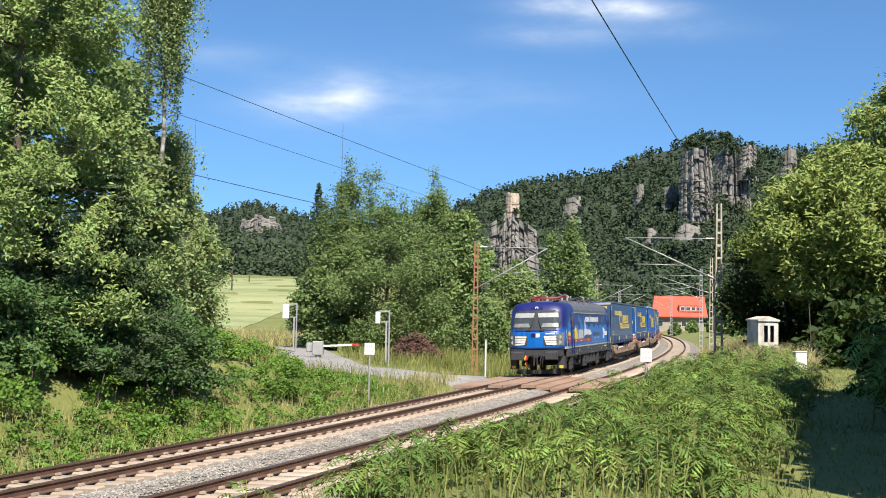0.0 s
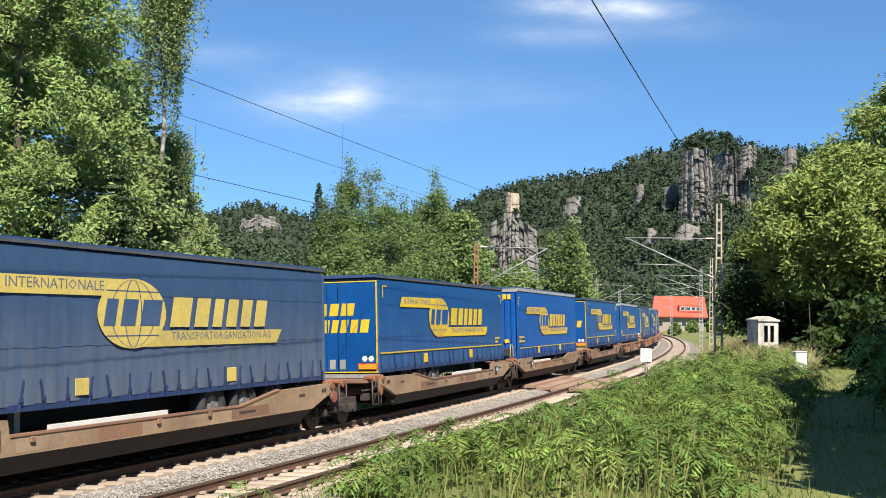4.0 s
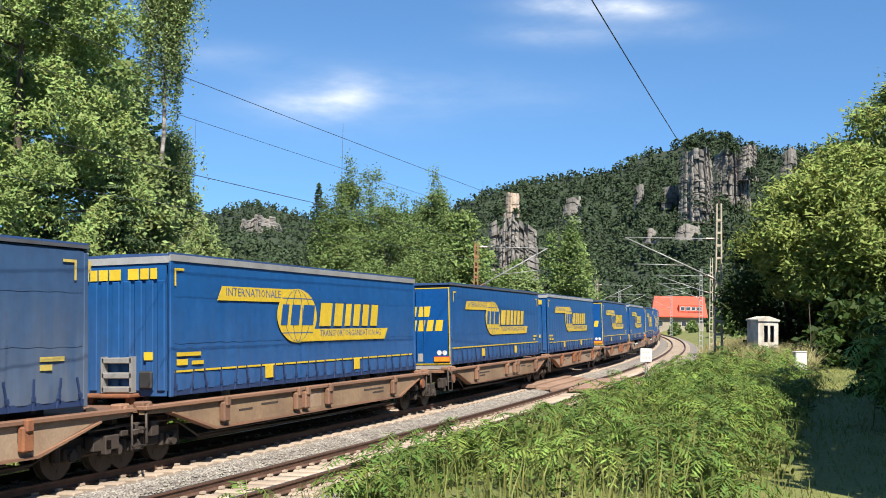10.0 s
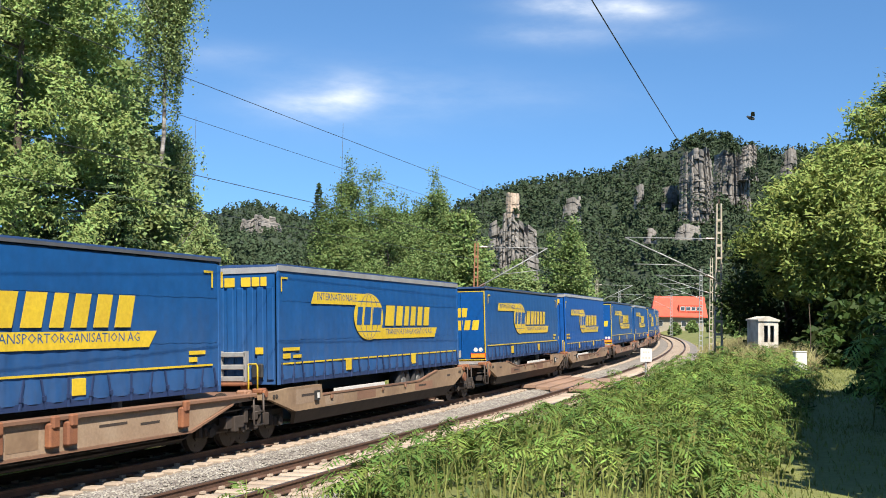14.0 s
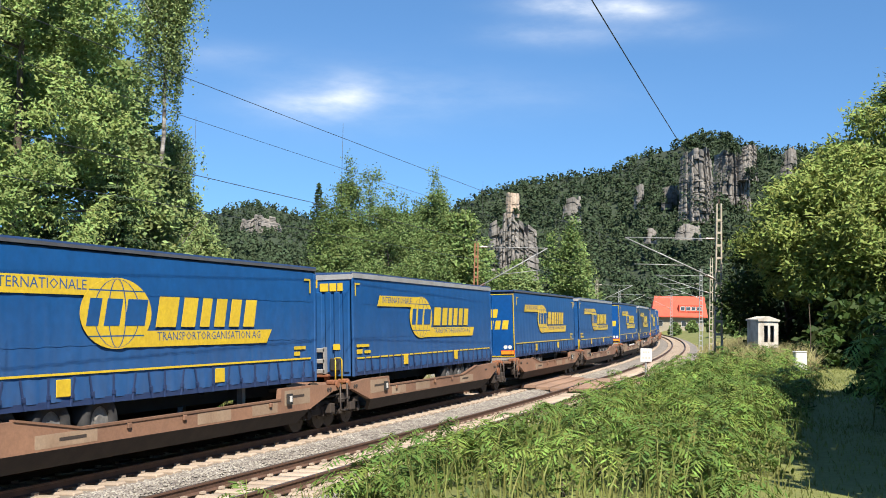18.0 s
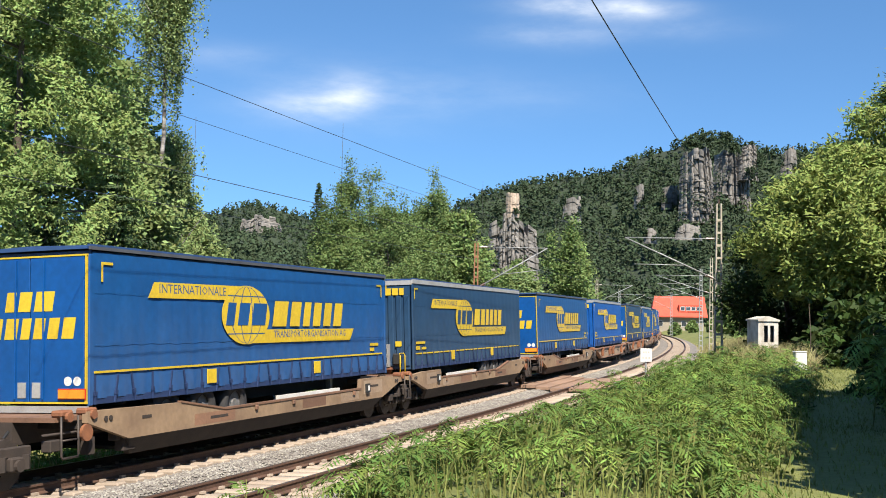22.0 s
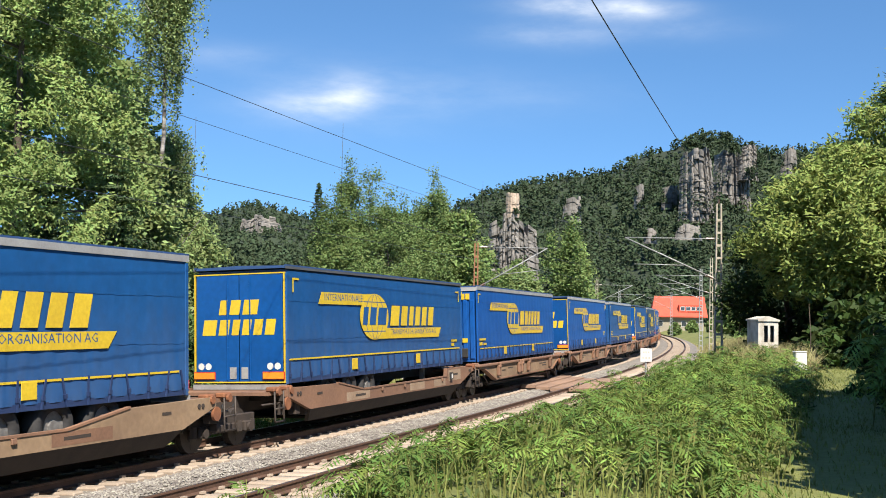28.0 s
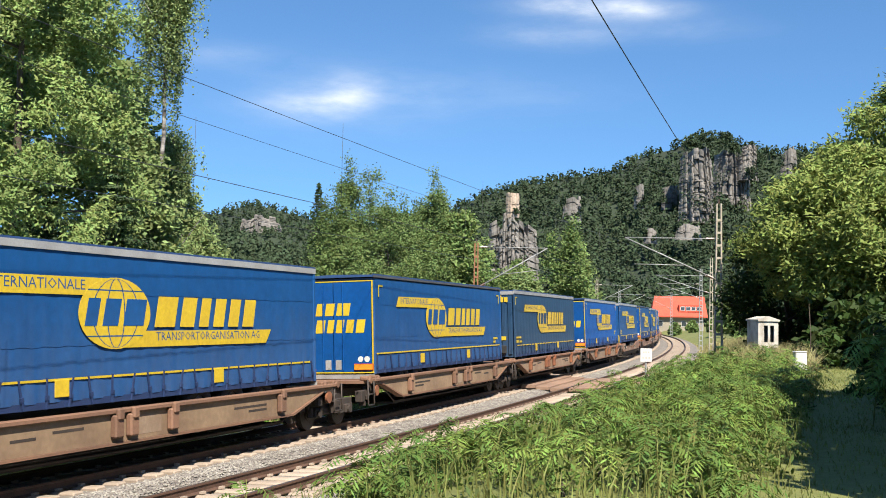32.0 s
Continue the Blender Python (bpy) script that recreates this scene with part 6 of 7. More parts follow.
# heap of cut brushwood
rb = random.Random(8)
hx, hy = -1.75, 75.0
hz = float(ground_z(hx, hy))
sticks = []
for k in range(620):
    a, r_ = rb.uniform(0, 6.28), 1.95 * math.sqrt(rb.random())
    x, y = r_ * math.cos(a), r_ * 0.8 * math.sin(a)
    z = max(0.05, 1.95 * (1 - (r_ / 2.0) ** 1.5)) * rb.uniform(0.55, 1.0)
    d = Vector((rb.uniform(-1, 1), rb.uniform(-1, 1), rb.uniform(-0.45, 0.45))).normalized() * rb.uniform(0.25, 0.6)
    c = Vector((hx + x, hy + y, hz + z))
    sticks.append(([c - d, c + d * 0.2 + Vector((0, 0, 0.04)), c + d], [0.03, 0.026, 0.015]))
heap = tubes("brushwood_heap", sticks, M["brushwood"], seg=4)
tagged(heap, "heap of dark reddish brown cut brushwood", "brush heap")

# concrete relay hut and white marker stone on the bank
hut = tagged(new("relay_hut"), "weathered white concrete relay hut with dark openings", "hut")
hut.location = (13.05, 44.5, float(ground_z(13.05, 44.5)) - 0.15)
hut.rotation_euler = (0, 0, radians(12))
hut.scale = (0.8, 0.85, 1.12)
for x0, x1, y0, y1 in ((-0.55, 0.55, 0.45, 0.55), (-0.55, -0.45, -0.45, 0.45), (0.45, 0.55, -0.45, 0.45)):
    box("wall", x0, x1, y0, y1, 0, 1.75, M["concrete"], hut, bevel=0.01)
for x0, x1, z0, z1 in ((-0.55, -0.24, 0, 1.75), (-0.02, 0.1, 0, 1.75), (0.32, 0.55, 0, 1.75), (-0.24, -0.02, 0, 1.0), (0.1, 0.32, 0, 1.0), (-0.24, -0.02, 1.6, 1.75), (0.1, 0.32, 1.6, 1.75)):
    box("front_panel", x0, x1, -0.55, -0.45, z0, z1, M["concrete"], hut)
box("dark_inside", -0.4, 0.4, -0.3, 0.4, 0.05, 1.6, M["black"], hut)
prism("roof", [(-0.6, 1.75), (0.6, 1.75), (0.6, 1.81), (0, 1.93), (-0.6, 1.81)], -0.62, 0.6, M["concrete"], hut, "shallow concrete roof slab")
ms = tagged(new("marker_stone"), "white painted square marker post on the lawn", "marker post")
ms.location = (10.8, 33.0, float(ground_z(10.8, 33.0)) + 0.06)
box("body", -0.17, 0.17, -0.15, 0.15, -0.2, 0.78, M["white_paint"], ms, bevel=0.02)
box("top", -0.18, 0.18, -0.16, 0.16, 0.782, 0.82, M["white_paint"], ms, bevel=0.015)

# house with the red roof beyond the bend
house = tagged(new("house"), "pale house with a broad bright red tiled roof", "house")
house.location = (58.5, 272.0, 0.0)
house.rotation_euler = (0, 0, radians(-6))
box("wall", -6.0, 6.0, -4.0, 4.0, -0.5, 4.3, M["plaster"], house, "cream plaster wall")
v = [(-6.8, -5.0, 3.9), (6.8, -5.0, 3.9), (6.8, 5.0, 3.9), (-6.8, 5.0, 3.9), (-5.6, 0, 8.9), (6.6, 0, 8.9), (-6.8, -5.0, 3.65), (6.8, -5.0, 3.65), (6.8, 5, 3.65), (-6.8, 5, 3.65)]
link_mesh("roof", v, [(0, 1, 5, 4), (2, 3, 4, 5), (1, 2, 5), (3, 0, 4), (6, 7, 1, 0), (7, 8, 2, 1), (8, 9, 3, 2), (9, 6, 0, 3), (9, 8, 7, 6)], M["roof_red"], house, "bright red tiled roof")
box("dormer", 0.0, 5.6, -4.1, -1.5, 5.0, 6.7, M["roof_red"], house, "wide red dormer")
for k in range(4):
    wdw = box("window", 0.35 + k * 1.3, 1.45 + k * 1.3, -4.14, -4.08, 5.35, 6.3, M["white_paint"], house, "white framed dormer window")
    box("pane", 0.45 + k * 1.3, 1.35 + k * 1.3, -4.17, -4.13, 5.45, 6.2, M["glass_dark"], wdw)
for k in range(4):
    wdw = box("window", -5.0 + k * 2.8, -3.8 + k * 2.8, -4.06, -3.98, 1.4, 2.8, M["white_paint"], house)
    box("pane", -4.9 + k * 2.8, -3.9 + k * 2.8, -4.1, -4.05, 1.5, 2.7, M["glass_dark"], wdw)
# barn roof glimpsed on the hillside field
barn = tagged(new("far_house"), "small distant house with orange-red roof among trees", "house")
barn.location = (-62.0, 235.0, float(ground_z(-62.0, 235.0)))
box("wall", -6, 6, -4, 4, -1, 4, M["plaster"], barn)
link_mesh("roof", [(-6.6, -4.8, 3.8), (6.6, -4.8, 3.8), (6.6, 4.8, 3.8), (-6.6, 4.8, 3.8), (-6.6, 0, 7.8), (6.6, 0, 7.8)], [(0, 1, 5, 4), (2, 3, 4, 5), (1, 2, 5), (3, 0, 4), (3, 2, 1, 0)], M["roof_red"], barn, "orange-red roof")
for k, (x, y) in enumerate(((-44.5, 216.0), (-38.5, 200.0), (-41.0, 232.0))):
    pole = tagged(new("wooden_pole"), "weathered wooden pole at the field edge", "pole", "field poles")
    pole.location = (x, y, float(ground_z(x, y)))
    cyl("shaft", (0, 0, -0.4), (0, 0, (5.6, 4.2, 1.9)[k]), 0.16, M["bark"], pole, r2=0.12, seg=8)
    box("cap", -0.18, 0.18, -0.18, 0.18, (5.6, 4.2, 1.9)[k], (5.6, 4.2, 1.9)[k] + 0.08, M["bark"], pole)

# ---- plants ----
def leaf_quads(pos, size, r, up=0.5, narrow=0.5, droop=0.0, fold=None):
    """A diamond-shaped leaf at each place."""
    n = len(pos)
    d = r.randn(n, 3)
    d[:, 2] = d[:, 2] * 0.6 - droop
    d /= np.linalg.norm(d, axis=1, keepdims=True)
    # leaves turn towards the light
    nn = r.randn(n, 3) * (1 - up) + np.array([0.3, -0.5, 0.81]) * up * 1.6
    w = np.cross(d, nn)
    w /= np.linalg.norm(w, axis=1, keepdims=True) + 1e-9
    sz = (size * (0.6 + 0.8 * r.rand(n)))[:, None]
    v = np.stack([pos - d * sz * 0.5, pos + w * sz * narrow * 0.5, pos + d * sz * 0.5, pos - w * sz * narrow * 0.5], 1)
    return v


def in_blobs(cent, rad, n, r, flat=0.75, shell=0.5):
    """Places in blobs round the centres, denser towards the outside and the top."""
    k = r.choice(len(cent), n, p=rad ** 2 / (rad ** 2).sum())
    d = r.randn(n, 3)
    d /= np.linalg.norm(d, axis=1, keepdims=True)
    d[:, 2] = np.where(d[:, 2] < -0.6, -d[:, 2] * 0.6, d[:, 2])
    q = (shell + (1 - shell) * r.rand(n) ** 0.5)[:, None]
    q *= (0.75 + 0.5 * r.rand(n) + 0.6 * (r.rand(n) < 0.15) * r.rand(n))[:, None]
    p = d * q * rad[k][:, None]
    p[:, 2] *= flat
    return cent[k] + p


def envelope_blobs(r, m, h0, h1, radius, profile, br):
    """Blob centres filling a crown whose radius follows the profile."""
    t = r.rand(m) ** 0.85
    a = r.rand(m) * 2 * math.pi
    env = np.array([profile(q) for q in t]) * radius
    rr = env * r.rand(m) ** 0.4 * 0.95
    c = np.stack([rr * np.cos(a), rr * np.sin(a), h0 + (h1 - h0) * t], 1)
    rad = br * (0.6 + 0.8 * r.rand(m)) * (0.55 + 0.45 * np.clip(env / radius, 0, 1))
    return c, rad


def tree(name, label, x, y, h, radius, seed, leafmat, n_leaf, leaf, m=60, low=0.15, br=None, profile=None, bark="bark", trunk_r=0.18, up=0.4, narrow=0.5, droop=0.0, lean=(0, 0), group="", tops=0):
    r = np.random.RandomState(seed)
    t = new(name)
    z0 = float(ground_z(x, y))
    t.location = (x, y, z0 - 0.15)
    profile = profile or (lambda q: (1 - (2 * q - 0.75) ** 2 * 0.55) if q > 0.1 else 0.75)
    br = (br or radius * 0.28) * 0.8
    m = int(m * 2.2)
    c, rad = envelope_blobs(r, m, h * low, h - br * 0.6, radius, profile, br)
    for k in range(tops):
        a_, f_ = r.rand() * 6.28, 0.78 + 0.3 * r.rand() if k else 1.14
        hk = h * f_
        ox, oy = math.cos(a_) * radius * 0.55 * (k > 0), math.sin(a_) * radius * 0.55 * (k > 0)
        c2, r2 = envelope_blobs(r, 46, hk * 0.55, hk, radius * 0.3, lambda q: 1 - 0.92 * q, br * 0.42)
        c, rad = np.concatenate([c, c2 + np.array([ox, oy, 0])]), np.concatenate([rad, r2])
    m = len(c)
    c[:, 0] += lean[0] * c[:, 2] / h
    c[:, 1] += lean[1] * c[:, 2] / h
    # trunk and limbs
    top = Vector((lean[0] * 0.85, lean[1] * 0.85, h * 0.86))
    pts = [Vector((0, 0, 0)).lerp(top, k / 6) + Vector((r.randn() * 0.02 * h * 0.3, r.randn() * 0.02 * h * 0.3, 0)) * (k > 0) for k in range(7)]
    lines = [(pts, [trunk_r * (1 - 0.85 * k / 6) for k in range(7)])]
    for i in r.choice(m, min(m, 16), replace=False):
        e = Vector(c[i])
        f = min(0.95, max(0.08, (e.z - 0.25 * (Vector((e.x, e.y, 0)).length)) / top.z))
        b = pts[0].lerp(top, f)
        mid = b.lerp(e, 0.5) + Vector((0, 0, 0.08 * (e - b).length))
        w = trunk_r * 0.38 * (1 - 0.6 * f)
        lines.append(([b, mid, e], [w, w * 0.65, w * 0.25]))
    tubes("trunk", lines, M[bark], t, "", 7)
    n_leaf, leaf = int(n_leaf * 0.54), leaf * 1.25
    p = in_blobs(c, rad, n_leaf, r, 1.0, 0.2) + r.randn(n_leaf, 3) * br * (0.34 if tops else 0.2)
    quads_mesh("crown", leaf_quads(p, leaf, r, up, narrow, droop), M[leafmat], t)
    return tagged(t, label, "tree", group)


def birch(name, label, x, y, h, radius, seed, n_strand, per, leafmat="leaf_birch", low=0.25, lean=(0, 0), long=2.2):
    """A birch with hanging twigs."""
    r = np.random.RandomState(seed)
    t = new(name)
    t.location = (x, y, float(ground_z(x, y)) - 0.15)
    top = Vector((lean[0], lean[1], h))
    pts = [Vector((0, 0, 0)).lerp(top, k / 7) + Vector((r.randn(), r.randn(), 0)) * 0.05 * (k > 0) for k in range(8)]
    lines = [(pts, [0.12 * (1 - 0.88 * k / 7) for k in range(8)])]
    ends = []
    for i in range(30):
        f = low + (0.97 - low) * r.rand()
        b = pts[0].lerp(top, f)
        a = r.rand() * 6.28
        ln = radius * (1.15 - f) * (0.6 + 0.6 * r.rand())
        e = b + Vector((math.cos(a) * ln, math.sin(a) * ln, ln * 0.9))
        lines.append(([b, b.lerp(e, 0.5) + Vector((0, 0, -0.05)), e], [0.05 * (1.1 - f), 0.03 * (1.1 - f) + 0.006, 0.008]))
        for k in range(n_strand // 30):
            ends.append(b.lerp(e, 0.1 + 0.9 * r.rand()) + Vector((r.randn(), r.randn(), r.randn())) * 0.22)
    tubes("trunk", lines, M["birch_bark"], t, "white birch trunk and limbs", 7)
    ends = np.array([tuple(e) for e in ends])
    ln = 0.7 + (long - 0.5) * r.rand(len(ends)) ** 1.3
    k = r.randint(0, len(ends), n_strand * per)
    f = r.rand(len(k))
    p = ends[k] + np.stack([r.randn(len(k)) * 0.07, r.randn(len(k)) * 0.07, -f * ln[k]], 1)
    p[:, :2] += (0.14 * np.sin(ends[k][:, :2] * 7) * f[:, None])
    quads_mesh("crown", leaf_quads(p, 0.085, r, 0.25, 0.7, 0.8), M[leafmat], t)
    return tagged(t, label, "tree")


def conifer(name, label, x, y, h, radius, seed, n, size, leafmat="conifer", group=""):
    r = np.random.RandomState(seed)
    t = new(name)
    t.location = (x, y, float(ground_z(x, y)) - 0.1)
    lines = [([(0, 0, 0), (0, 0, h * 0.5), (0, 0, h)], [0.14, 0.08, 0.01])]
    pos = []
    tiers = int(h * 3.2)
    for i in range(tiers):
        f = (i + 0.5) / tiers
        for k in range(7):
            a = r.rand() * 6.28
            ln = radius * (1 - f) ** 0.8 * (0.75 + 0.4 * r.rand())
            b = np.array([0, 0, h * (0.06 + 0.94 * f)])
            e = b + np.array([math.cos(a) * ln, math.sin(a) * ln, -0.12 * ln + 0.06])
            lines.append(([tuple(b), tuple(e)], [0.025, 0.006]))
            m = max(4, int(n / tiers / 7 * (0.35 + 1.3 * (1 - f))))
            q = r.rand(m)[:, None] ** 0.7
            pos.append(b + (e - b) * q + r.randn(m, 3) * np.array([0.13, 0.13, 0.06]) * (0.4 + ln * 0.4))
    tubes("trunk", lines, M["bark"], t, "", 5)
    pos = np.concatenate(pos)
    quads_mesh("crown", leaf_quads(pos, size, r, 0.5, 0.3, 0.2), M[leafmat], t)
    return tagged(t, label, "tree", group)


def thicket(name, label, cells, seed, leafmat, n, leaf, br, category="shrub", up=0.45, narrow=0.6, stems=60):
    """Low growth: cells are (x, y, height above ground)."""
    r = np.random.RandomState(seed)
    cells = np.array(cells, float)
    z = ground_z(cells[:, 0], cells[:, 1])
    t = new(name)
    c0 = cells[:, :2].mean(0)
    t.location = (c0[0], c0[1], float(z.mean()))
    m = len(cells)
    k = r.randint(0, m, m * 2)
    cent = np.stack([cells[k, 0] + r.randn(len(k)) * br * 0.6 - c0[0], cells[k, 1] + r.randn(len(k)) * br * 0.6 - c0[1], z[k] - float(z.mean()) + cells[k, 2] * (0.08 + 0.92 * r.rand(len(k)))], 1)
    rad = br * (0.5 + 0.7 * r.rand(len(k)))
    lines = []
    for i in r.choice(len(cent), min(stems, len(cent)), replace=False):
        e = Vector(cent[i])
        b = Vector((e.x + r.randn() * 0.15, e.y + r.randn() * 0.15, z[k[i]] - float(z.mean()) - 0.05))
        lines.append(([b, b.lerp(e, 0.5) + Vector((r.randn() * 0.05, r.randn() * 0.05, 0)), e], [0.022, 0.016, 0.006]))
    tubes("stalk", lines, M["bark"], t, "", 5)
    p = in_blobs(cent, rad, int(n * 0.52), r, 0.7, 0.3)
    quads_mesh("foliage", leaf_quads(p, leaf * 1.28, r, up, narrow), M[leafmat], t)
    return tagged(t, label, category)


def grass_patch(name, label, pts, hmin, hmax, seed, material, wide=0.012, lean=0.35, tall=None):
    """Bent blades, two quads each, at places on the ground."""
    r = np.random.RandomState(seed)
    n = len(pts)
    z = ground_z(pts[:, 0], pts[:, 1])
    b = np.stack([pts[:, 0], pts[:, 1], z - 0.03], 1)
    h = hmin + (hmax - hmin) * r.rand(n) ** 1.4
    if tall is not None:
        h = h * tall
    a = r.rand(n) * 6.28
    d = np.stack([np.cos(a), np.sin(a), np.zeros(n)], 1)
    w = np.stack([-np.sin(a + 0.8), np.cos(a + 0.8), np.zeros(n)], 1) * (wide * (0.6 + 0.8 * r.rand(n)))[:, None]
    ll = lean * (0.3 + r.rand(n))
    mid = b + d * (h * ll * 0.35)[:, None] + np.array([0, 0, 1]) * (h * 0.6)[:, None]
    tip = b + d * (h * ll)[:, None] + np.array([0, 0, 1]) * h[:, None]
    q1 = np.stack([b - w, b + w, mid + w * 0.8, mid - w * 0.8], 1)
    q2 = np.stack([mid - w * 0.8, mid + w * 0.8, tip + w * 0.1, tip - w * 0.1], 1)
    return tagged(quads_mesh(name, np.concatenate([q1, q2]), M[material]), label, "grass", kind="stuff")


def su_points(r, n, s0, s1, u0, u1):
    s, u = s0 + (s1 - s0) * r.rand(n), u0 + (u1 - u0) * r.rand(n)
    th = np.interp(s, SS, TH)
    return np.stack([np.interp(s, SS, TX) + np.sin(th) * u, np.interp(s, SS, TY) - np.cos(th) * u], 1), s, u


# trees on the left bank
tree("cherry_tree", "tall broadleaved tree with hanging light green leaves", -12.4, 31.5, 15.5, 4.3, 1, "leaf_cherry", 190000, 0.125, 170, 0.06, 0.62, lambda q: 1 - 0.4 * q, trunk_r=0.2, narrow=0.4, droop=0.4, up=0.58)
birch("birch_tree", "tall silver birch with long drooping twigs", -10.0, 38.0, 17.5, 2.7, 2, 1380, 44, lean=(0.3, 0), low=0.57, long=3.5)
birch("birch_tree", "smaller silver birch with dense fine foliage", -11.4, 42.5, 8.9, 3.4, 3, 1650, 26, lean=(0.7, 0), low=0.1)
tree("ash_tree", "dense broadleaved tree behind the birches", -16.5, 44.0, 17.0, 5.4, 4, "leaf_a", 60000, 0.27, 90, 0.02, 1.3, trunk_r=0.22)
tree("ash_tree", "dense broadleaved tree at the edge of the bank", -16.6, 36.0, 13.0, 3.6, 25, "leaf_a", 44000, 0.22, 80, 0.02, 1.0, trunk_r=0.2)
tree("bank_tree", "leafy green tree beside the birch", -10.9, 43.5, 7.4, 2.3, 24, "leaf_birch", 60000, 0.13, 100, 0.0, 0.55, trunk_r=0.12)
tree("bank_tree", "leafy green tree below the birches", -10.4, 36.6, 7.4, 1.9, 26, "leaf_birch", 40000, 0.15, 80, 0.0, 0.6, trunk_r=0.12)
conifer("spruce_tree", "dark green young spruce on the bank", -9.5, 31.6, 6.0, 2.5, 5, 22000, 0.15)
conifer("spruce_tree", "dark green young spruce on the bank", -11.2, 30.6, 5.4, 2.3, 6, 16000, 0.15)
r5 = np.random.RandomState(50)
hedge = [(-11.6 + 4.4 * a - 1.2 * b, 26.2 + 7.6 * a + 1.6 * b, 2.3 - 1.0 * max(0, a - 0.75)) for a, b in r5.rand(120, 2)]
thicket("hedge_shrub", "dense dark green shrub hedge on the bank", hedge, 7, "leaf_hedge", 150000, 0.085, 0.55)
p_, s_, u_ = su_points(r5, 480, -9, 26, -8.0, -3.05)
kp = (u_ > -7.4) | (s_ > 9.0)
p_, s_, u_ = p_[kp], s_[kp], u_[kp]
hh = 0.95 * (1 - 0.65 * sstep(8, 27, s_)) * (0.5 + 0.5 * sstep(3.0, 5.0, -u_))
thicket("bramble_thicket", "bright green bramble thicket on the railway bank", np.column_stack([p_, hh]).tolist(), 8, "leaf_nettle", 190000, 0.075, 0.36)
p_, s_, u_ = su_points(r5, 5000, -12, 30, -5.2, -2.3)
grass_patch("verge_grass", "tall dry and green grass beside the track", p_, 0.25, 0.75, 9, "blade_dry", 0.012)
p_, s_, u_ = su_points(r5, 9000, 14, 58, -16, -2.7)
s_, u_ = track_coords(p_[:, 0], p_[:, 1])
rd = np.array(rc)
near_road = np.array([np.min(np.hypot(rd[:, 0] - a, rd[:, 1] - b)) for a, b in p_])
grass_patch("verge_grass", "tall meadow grass round the crossing", p_[near_road > 2.7], 0.3, 0.9, 10, "blade", 0.016)
p_, s_, u_ = su_points(r5, 9000, 42, 100, -30, -3.2)
near_road = np.array([np.min(np.hypot(rd[:, 0] - a, rd[:, 1] - b)) for a, b in p_])
grass_patch("verge_grass", "pale tall meadow grass beyond the crossing", p_[near_road > 2.7], 0.4, 1.1, 11, "blade", 0.03)
p_, s_, u_ = su_points(r5, 5000, 40, 150, 5.0, 6.6)
grass_patch("verge_grass", "low brown grass growing over the ballast shoulder", p_, 0.08, 0.35, 14, "blade_dry", 0.035)
p_, s_, u_ = su_points(r5, 9000, 34, 130, 5.7, 12)
grass_patch("verge_grass", "pale dry grass beside the far bend", p_, 0.3, 0.85, 12, "blade_dry", 0.03)
pts = np.stack([-27 + 17 * r5.rand(12000), 52 + 66 * r5.rand(12000)], 1)
near_road = np.array([np.min(np.hypot(rd[:, 0] - a, rd[:, 1] - b)) for a, b in pts])
grass_patch("verge_grass", "tall pale meadow grass on the slope", pts[near_road > 2.7], 0.4, 1.0, 13, "blade_dry", 0.03)
# trees behind the crossing
cone = lambda q: 1.0 - 0.85 * q ** 1.25
tree("poplar_tree", "tall pale green poplar behind the crossing", -8.1, 92.0, 14.7, 4.5, 12, "leaf_mid", 84000, 0.16, 80, 0.05, 0.9, cone, tops=9, group="trees behind the crossing")
tree("poplar_tree", "pale green poplar with several tops", -0.8, 96.0, 14.2, 4.9, 13, "leaf_mid", 84000, 0.16, 80, 0.05, 0.9, cone, tops=9, group="trees behind the crossing")
tree("willow_tree", "broad dense green willow behind the crossing", -4.4, 88.0, 12.0, 5.8, 14, "leaf_mid", 80000, 0.17, 90, 0.02, 1.0, trunk_r=0.2, tops=3, group="trees behind the crossing")
tree("willow_tree", "rounded dense green willow by the field", -8.9, 89.0, 8.6, 3.2, 15, "leaf_mid", 40000, 0.24, 60, 0.03, 0.9, group="trees behind the crossing")
tree("oak_tree", "dark green rounded tree behind the crossing", 1.2, 95.0, 12.4, 4.6, 16, "leaf_a", 46000, 0.28, 60, 0.08, 1.1, group="trees behind the crossing")
tree("willow_tree", "low pale green willow bush by the line", 7.6, 108.0, 8.0, 3.9, 17, "leaf_birch", 26000, 0.26, 50, 0.03, 1.0, group="trees behind the crossing")
tree("alder_tree", "conical green tree beside the line", 15.2, 128.0, 13.4, 4.4, 18, "leaf_a", 34000, 0.3, 60, 0.03, 1.1, cone, tops=3, group="trees behind the crossing")
tree("willow_tree", "low green bush beside the line", 3.0, 84.0, 4.6, 2.8, 19, "leaf_mid", 16000, 0.2, 40, 0.02, 0.8, group="trees behind the crossing")
tree("willow_tree", "low green bush beside the line", 12.0, 122.0, 5.5, 3.0, 29, "leaf_mid", 14000, 0.24, 40, 0.02, 0.9, group="trees behind the crossing")
conifer("spruce_tree", "dark slender spruce behind the poplars", -13.6, 118.0, 16.5, 3.0, 20, 6000, 0.5)
